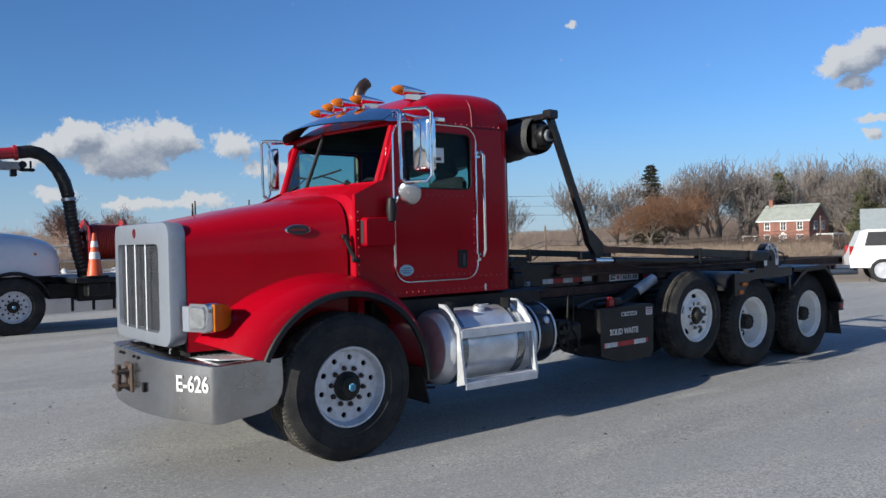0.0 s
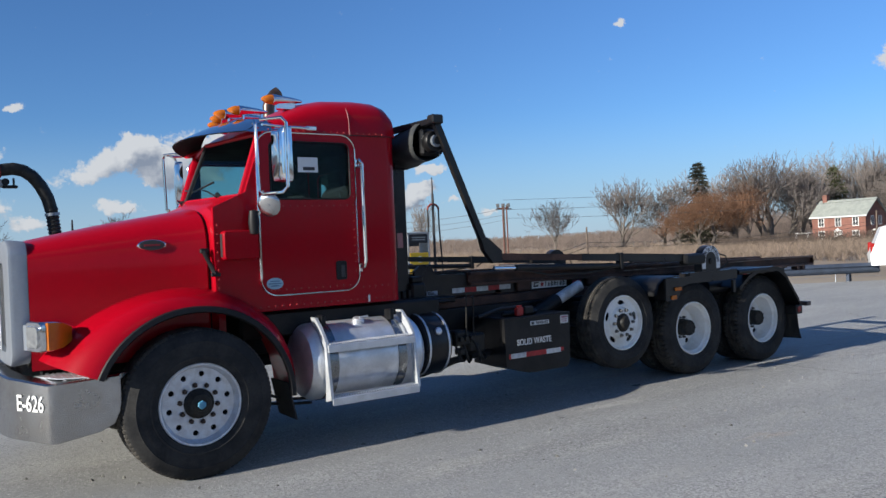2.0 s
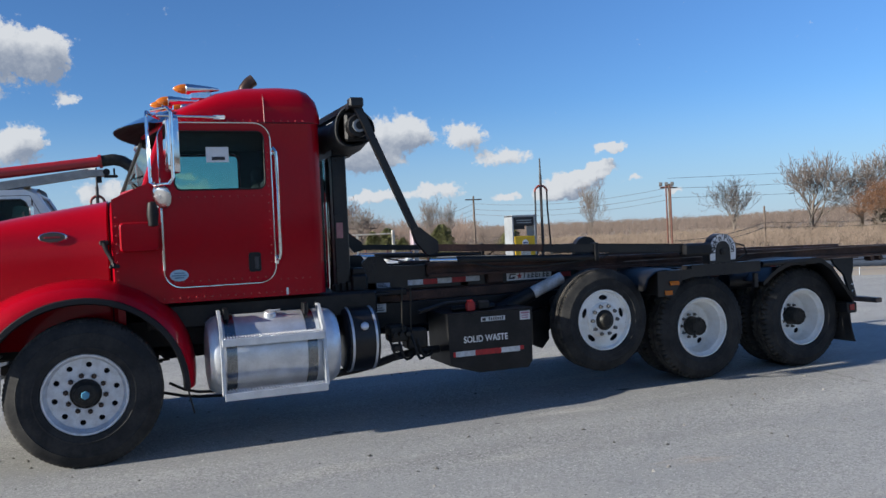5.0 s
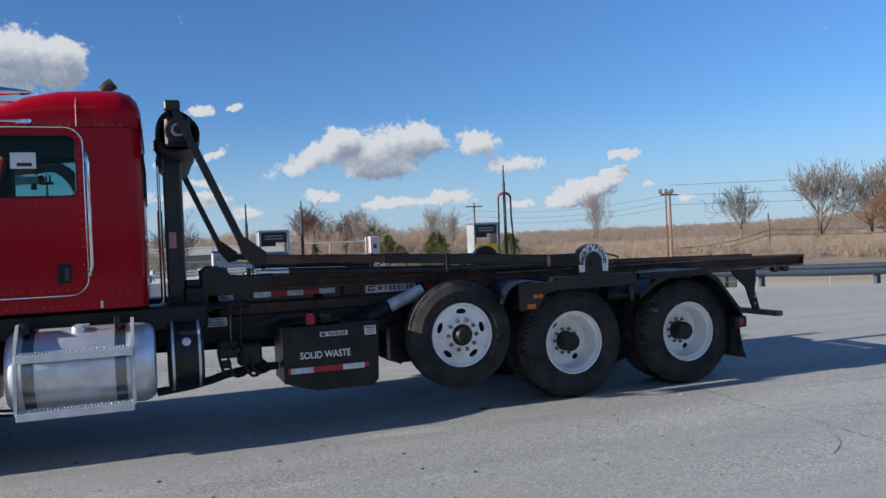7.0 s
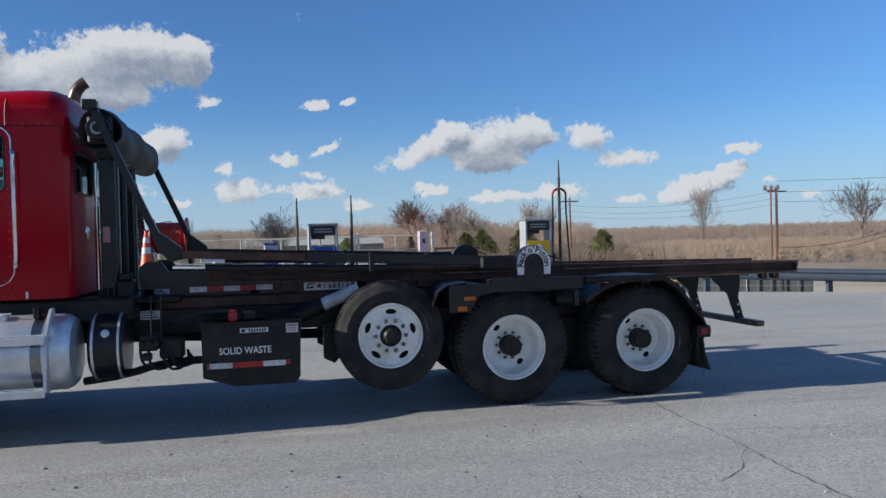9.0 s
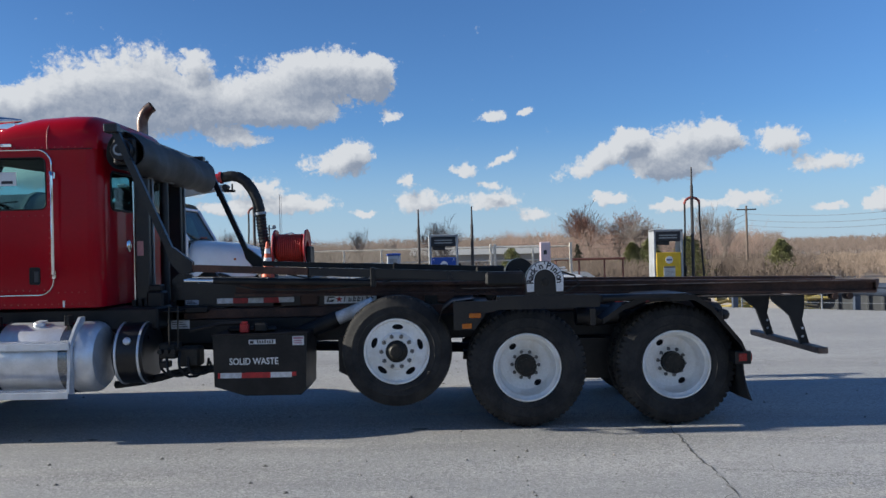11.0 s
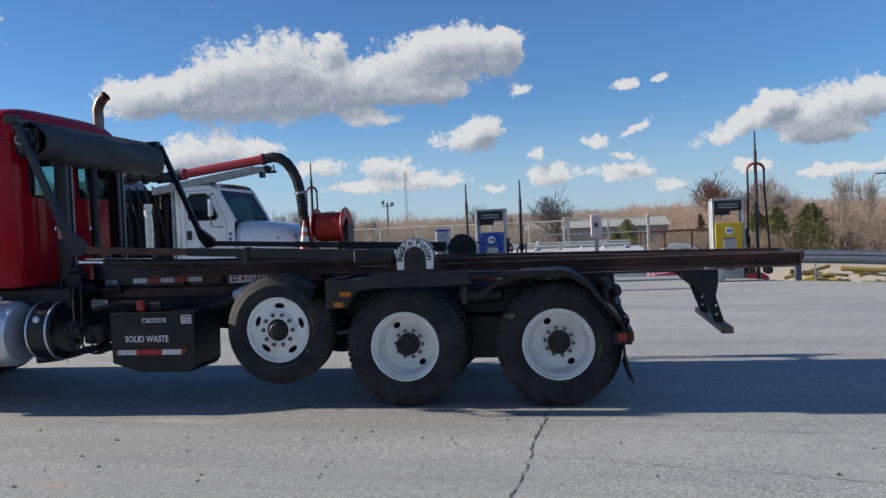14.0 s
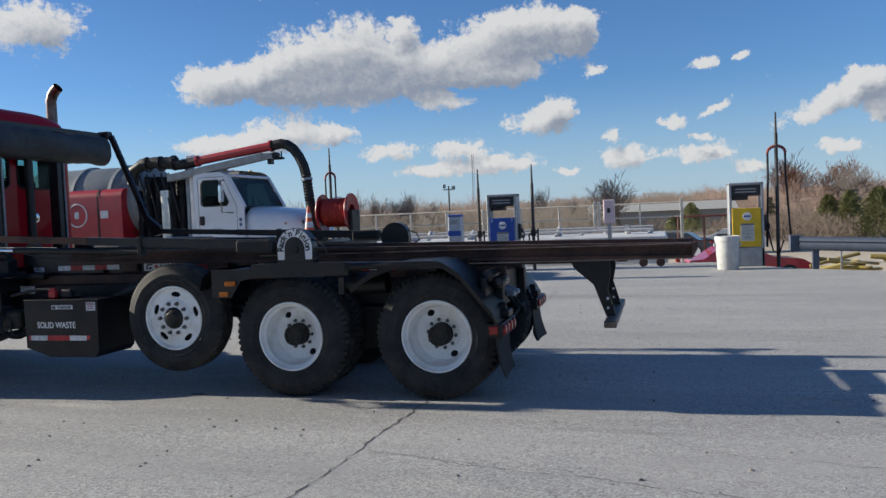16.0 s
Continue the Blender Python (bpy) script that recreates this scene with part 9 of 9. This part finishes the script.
EVER = {
    "spruce": (16, trunk_only(16, 0.28), whorl_crown(2, 16, 5.4, 22, 0.80, 7, 0.20, 0.20), NEEDLEDARK),
    "pine": (7, trunk_only(7, 0.16), clump_crown(6, 7, 3.6, 3200, 0.34, 0.62, 0.03), NEEDLE),
    "oak": (*leafy("broad", 8000, 0.28, 9), LEAFBROWN),
    "cedar": (12, trunk_only(12, 0.25), whorl_crown(15, 12, 4.4, 17, 0.75, 8, 0.05, 0.15), mat("olive_needles", (0.075, 0.08, 0.032), 0.9, 0.0, (0.05, 0.06, 0.025), 0.2, 1, 8, 0, 0, 0.4)),
}
for kind, e, az, el, r, lab in (
    ("spruce", E0, 52.6, 4.9, 168, "dark ragged spruce by the brown oak"),
    ("oak", E0, 53.4, 3.7, 158, "oak that keeps its dry brown leaves"),
    ("oak", E0, 51.4, 2.8, 156, "oak that keeps its dry brown leaves"),
    ("oak", E0, 55.2, 3.2, 160, "oak that keeps its dry brown leaves"),
    ("oak", E0, 54.2, 4.2, 166, "tall oak that keeps its dry brown leaves"),
    ("oak", E0, 52.6, 3.4, 154, "oak that keeps its dry brown leaves"),
    ("cedar", E0, 60.9, 3.9, 205, "olive green cedar behind the house"),
    ("cedar", E0, 63.0, 3.6, 215, "olive green cedar behind the house"),
    ("cedar", E0, 66.2, 3.8, 195, "dark green cedar beside the house"),
    ("spruce", E0, 68.4, 4.6, 190, "dark ragged spruce near the house"),
    ("pine", E10, 14.6, 0.45, 95, "bushy green pine on lower ground"),
    ("pine", E10, 13.4, 0.25, 92, "bushy green pine on lower ground"),
    ("pine", E16, 13.6, 0.55, 62, "bushy green pine on lower ground"),
    ("pine", E16, 11.9, -0.3, 75, "bushy green pine on lower ground"),
    ("pine", E10, 23.2, 0.2, 80, "dark small pine on the field"),
    ("spruce", E16, 7.2, 0.3, 110, "dark spruce on the slope"),
    ("pine", E16, 0.9, -0.7, 68, "green shrub beside the warehouse"),
    ("pine", E10, 4.8, 0.1, 96, "green shrub beside the warehouse"),
):
    x, y = spot(*e, az, r)
    evergreen(kind, x, y, top_at(el, r), lab)

# ---- far woods: past counting ----


def woods(name, label, bands, material, seed, haze=None):
    """Many thin upright sprays of twigs on the slopes. bands: (from, to degrees, near, far metres, how many, tall)"""
    rnd = random.Random(seed)
    v, f = [], []
    for a0, a1, r0, r1, n, tall in bands:
        for i in range(n):
            az, r = radians(rnd.uniform(a0, a1)), math.sqrt(rnd.uniform(r0 * r0, r1 * r1))
            x, y = 3 + r * math.sin(az), -7.5 + r * math.cos(az)
            z = ground_height(x, y) - 0.3
            h = tall * rnd.uniform(0.55, 1.15)
            w = max(0.03, r * 0.00022)
            wide = h * rnd.uniform(0.22, 0.38)
            tx, ty = math.cos(az), -math.sin(az)
            wx, wy = 1.3 * math.cos(az + 0.8), -1.3 * math.sin(az + 0.8)
            q = len(v)
            v += [(x - wx * w * 1.5, y - wy * w * 1.5, z), (x + wx * w * 1.5, y + wy * w * 1.5, z), (x, y, z + h * 0.8)]
            f.append((q, q + 1, q + 2))
            for k in range(26):
                # a short twig that points up and out of a rounded crown
                u = rnd.uniform(0.15, 0.9)
                s_ = wide * math.sqrt(max(0.05, 1 - (2 * u - 1.05) ** 2)) * rnd.uniform(-1, 1)
                dx, dz = 0.5 * s_ + rnd.gauss(0, 0.06) * h, h * rnd.uniform(0.10, 0.26)
                dy = rnd.gauss(0, 0.15) * h
                q = len(v)
                bx, by, bz = x + tx * s_ * 0.7 - ty * dy, y + ty * s_ * 0.7 + tx * dy, z + u * h * 0.85
                v += [(bx - wx * w, by - wy * w, bz), (bx + wx * w, by + wy * w, bz), (bx + tx * dx, by + ty * dx, bz + dz)]
                f.append((q, q + 1, q + 2))
    me = bpy.data.meshes.new(name)
    me.from_pydata(v, [], f)
    me.materials.append(material)
    ob = new(name, me)
    return tagged(ob, label, "woods", kind="stuff")


woods("far_woods", "distant grey-brown leafless woods on low hills", [(-75, 23, 170, 330, 2600, 7.5), (-75, 23, 330, 620, 2600, 9), (23, 50, 330, 620, 1800, 6), (23, 52, 210, 330, 900, 4.0), (52, 78, 200, 330, 1100, 10)], mat("far_twigs", (0.120, 0.092, 0.080), 0.95, 0.0, (0.095, 0.074, 0.064), 0.2, 0.05, 1, 0, 0, 0.3), 5)
woods("reddish_woods", "distant woods with reddish buds", [(4, 22, 170, 240, 260, 8.5), (-30, -10, 150, 220, 260, 8)], mat("far_red_twigs", (0.175, 0.115, 0.098), 0.95, 0.0, (0.145, 0.105, 0.088), 0.2, 0.05, 1, 0, 0, 0.3), 6)
woods("thicket", "dark brown thicket below the yard", [(8, 26, 62, 110, 900, 2.2), (0, 28, 90, 150, 600, 2.4), (52, 70, 135, 160, 700, 3.2)], mat("thicket_twigs", (0.075, 0.055, 0.044), 0.95, 0.0, (0.056, 0.042, 0.034), 0.2, 0.2, 2, 0, 0, 0.35), 27)
woods("brushwood", "tangled tan brush along the field edge", [(26, 62, 80, 165, 3600, 2.0)], mat("brush_twigs", (0.165, 0.125, 0.098), 0.95, 0.0, (0.125, 0.096, 0.076), 0.2, 0.2, 2, 0, 0, 0.35), 7)
woods("railing_brush", "pale leafless thicket behind the railing", [(-42, 0, 70, 150, 2200, 4.2)], mat("pale_thicket_twigs", (0.100, 0.087, 0.078), 0.95, 0.0, (0.083, 0.071, 0.063), 0.2, 0.2, 2, 0, 0, 0.3), 17)
# Unseen woods, added to cover the bright low sky that the truck reflects.
woods("woods_unseen", "unseen leafless woods behind the camera, added to dim reflections", [(78, 285, 90, 200, 2200, 14)], mat("far_twigs", (0.2, 0.15, 0.1)), 8)

# ---- poles, flood lamps, wires ----


def wooden_pole(x, y, top, label, arms=1, r=0.15):
    z = ground_height(x, y)
    p = thing("utility_pole", pose(x, y, z), label, "utility pole", "utility poles")
    part("pole", M().cyl((0, 0, -0.3), (0, 0, top - z), r, r * 0.7, 10), WOODPOLE, p)
    for k in range(arms):
        part("crossarm", M().box(-1.1, 1.1, -0.06, 0.06, top - z - 0.5 - k * 0.9, top - z - 0.36 - k * 0.9, 0.01), WOODPOLE, p)
    return p


fx, fy = 49.5, 57.7
fl = thing("flood_light", pose(fx, fy, ground_height(fx, fy)), "rust-red pole with three flood lamps", "flood light")
zt = 5.5 - ground_height(fx, fy)
for ox in (0.0, 0.42):
    part("pole", M().cyl((ox, -0.3 * ox, -0.3), (ox, -0.3 * ox, zt), 0.09, 0.07, 10), REDPOLE, fl)
part("crossarm", M().box(-0.55, 0.65, -0.04, 0.04, zt - 0.33, zt - 0.25, 0.01, pose(0, 0, 0, 0, 0, -35)), REDPOLE, fl)
for k in (-0.5, 0.05, 0.6):
    lx, ly = k * math.cos(radians(-35)), k * math.sin(radians(-35))
    part("lamp", M().box(-0.17, 0.17, -0.12, 0.12, -0.05, 0.32, 0.04), mat("lamp_housing", (0.12, 0.12, 0.12), 0.5), fl, "square flood lamp", pose(lx, ly, zt - 0.15, -20, 0, -35))
x, y = spot(*E7, 36.25, 88)
pole_a = wooden_pole(x, y, 1.6 + 88 * math.tan(radians(2.75)), "grey wooden utility pole beside the flood light", 1)
x2, y2 = spot(*E7, 42.6, 105)
wooden_pole(x2, y2, 1.6 + 105 * math.tan(radians(0.85)), "short brown wooden pole", 0, 0.16)
x3, y3 = spot(*E10, 21.0, 95)
wooden_pole(x3, y3, 1.6 + 95 * math.tan(radians(2.6)), "pale utility pole with transformer", 1)
x4, y4 = spot(*E0, 63.4, 150)
wooden_pole(x4, y4, 1.6 + 150 * math.tan(radians(1.0)), "pale wooden pole before the house", 0)
x5, y5 = spot(*E16, 11.8, 120)
wooden_pole(x5, y5, 1.6 + 120 * math.tan(radians(0.75)), "pale utility pole on the slope", 1)
x6, y6 = spot(*E0, 72, 150)
wooden_pole(x6, y6, 9.5, "wooden utility pole beside the road", 1)
wr = thing("overhead_wires", pose(0, 0, 0), "thin sagging overhead power wires", "wires", kind="stuff")
m = M()


def wire(a, b, sag, r=0.022):
    m.tube([(a[0] + (b[0] - a[0]) * i / 16, a[1] + (b[1] - a[1]) * i / 16, a[2] + (b[2] - a[2]) * i / 16 - sag * 4 * (i / 16) * (1 - i / 16)) for i in range(17)], r, 4)


za = 1.6 + 88 * math.tan(radians(2.75))
for dz, sag in ((-0.5, 1.0), (-1.5, 1.2), (0.6, 0.8)):
    wire((spot(*E7, 36.25, 88)[0], spot(*E7, 36.25, 88)[1], za + dz), (x6, y6, 9.2 + dz), sag)
for dz in (0, -0.6):
    wire((spot(*E7, 36.25, 88)[0], spot(*E7, 36.25, 88)[1], -0.4 + dz), (x2, y2, 1.1 + dz), 0.5, 0.04)
    wire((x2, y2, 1.1 + dz), (x4, y4, 2.6 + dz), 1.0, 0.035)
for dz in (0, -0.7, -1.3):
    wire((x3, y3, 5.0 + dz), (spot(*E7, 36.25, 88)[0], spot(*E7, 36.25, 88)[1], za + dz - 0.4), 0.8)
    wire((x3, y3, 5.0 + dz), (x5, y5, 3.0 + dz), 1.0)
    wire((x5, y5, 3.0 + dz), (-60, 110, 4 + dz), 1.5)
    wire((x4, y4, 4.0 + dz), (x6, y6, 7.0 + dz), 0.8)
part("wire", m, mat("dark_wire", (0.06, 0.06, 0.06), 0.6), wr, kind="stuff")
lp = thing("yard_light", pose(-22, 108, ground_height(-22, 108)), "dark pole with small yard lamps", "light pole")
part("pole", M().cyl((0, 0, -0.3), (0, 0, 7.6), 0.16, 0.12, 8), mat("dark_pole_paint", (0.05, 0.045, 0.045)), lp)
part("lamp", M().box(-0.9, 0.9, -0.1, 0.1, 7.0, 7.15, 0.02).box(0.5, 1.0, -0.2, 0.2, 7.1, 7.6, 0.05).box(-0.9, -0.5, -0.2, 0.2, 7.3, 7.9, 0.05), GREY, lp)
mx_, my_ = spot(*E16, -13.2, 260)
rm = thing("radio_mast", pose(mx_, my_, ground_height(mx_, my_)), "thin lattice radio mast in the distance", "radio mast")
m = M()
ht = 1.6 + 260 * math.tan(radians(4.3)) - ground_height(mx_, my_)
for a in (0, 2.1, 4.2):
    m.cyl((0.4 * math.cos(a), 0.4 * math.sin(a), 0), (0.4 * math.cos(a), 0.4 * math.sin(a), ht), 0.06, n=4)
for i in range(18):
    m.tube([(0.4, 0, ht * i / 18), (-0.2, 0.35, ht * (i + 0.5) / 18), (-0.2, -0.35, ht * (i + 1) / 18)], 0.04, 3)
part("lattice", m, mat("grey_mast", (0.3, 0.3, 0.31), 0.6), rm)
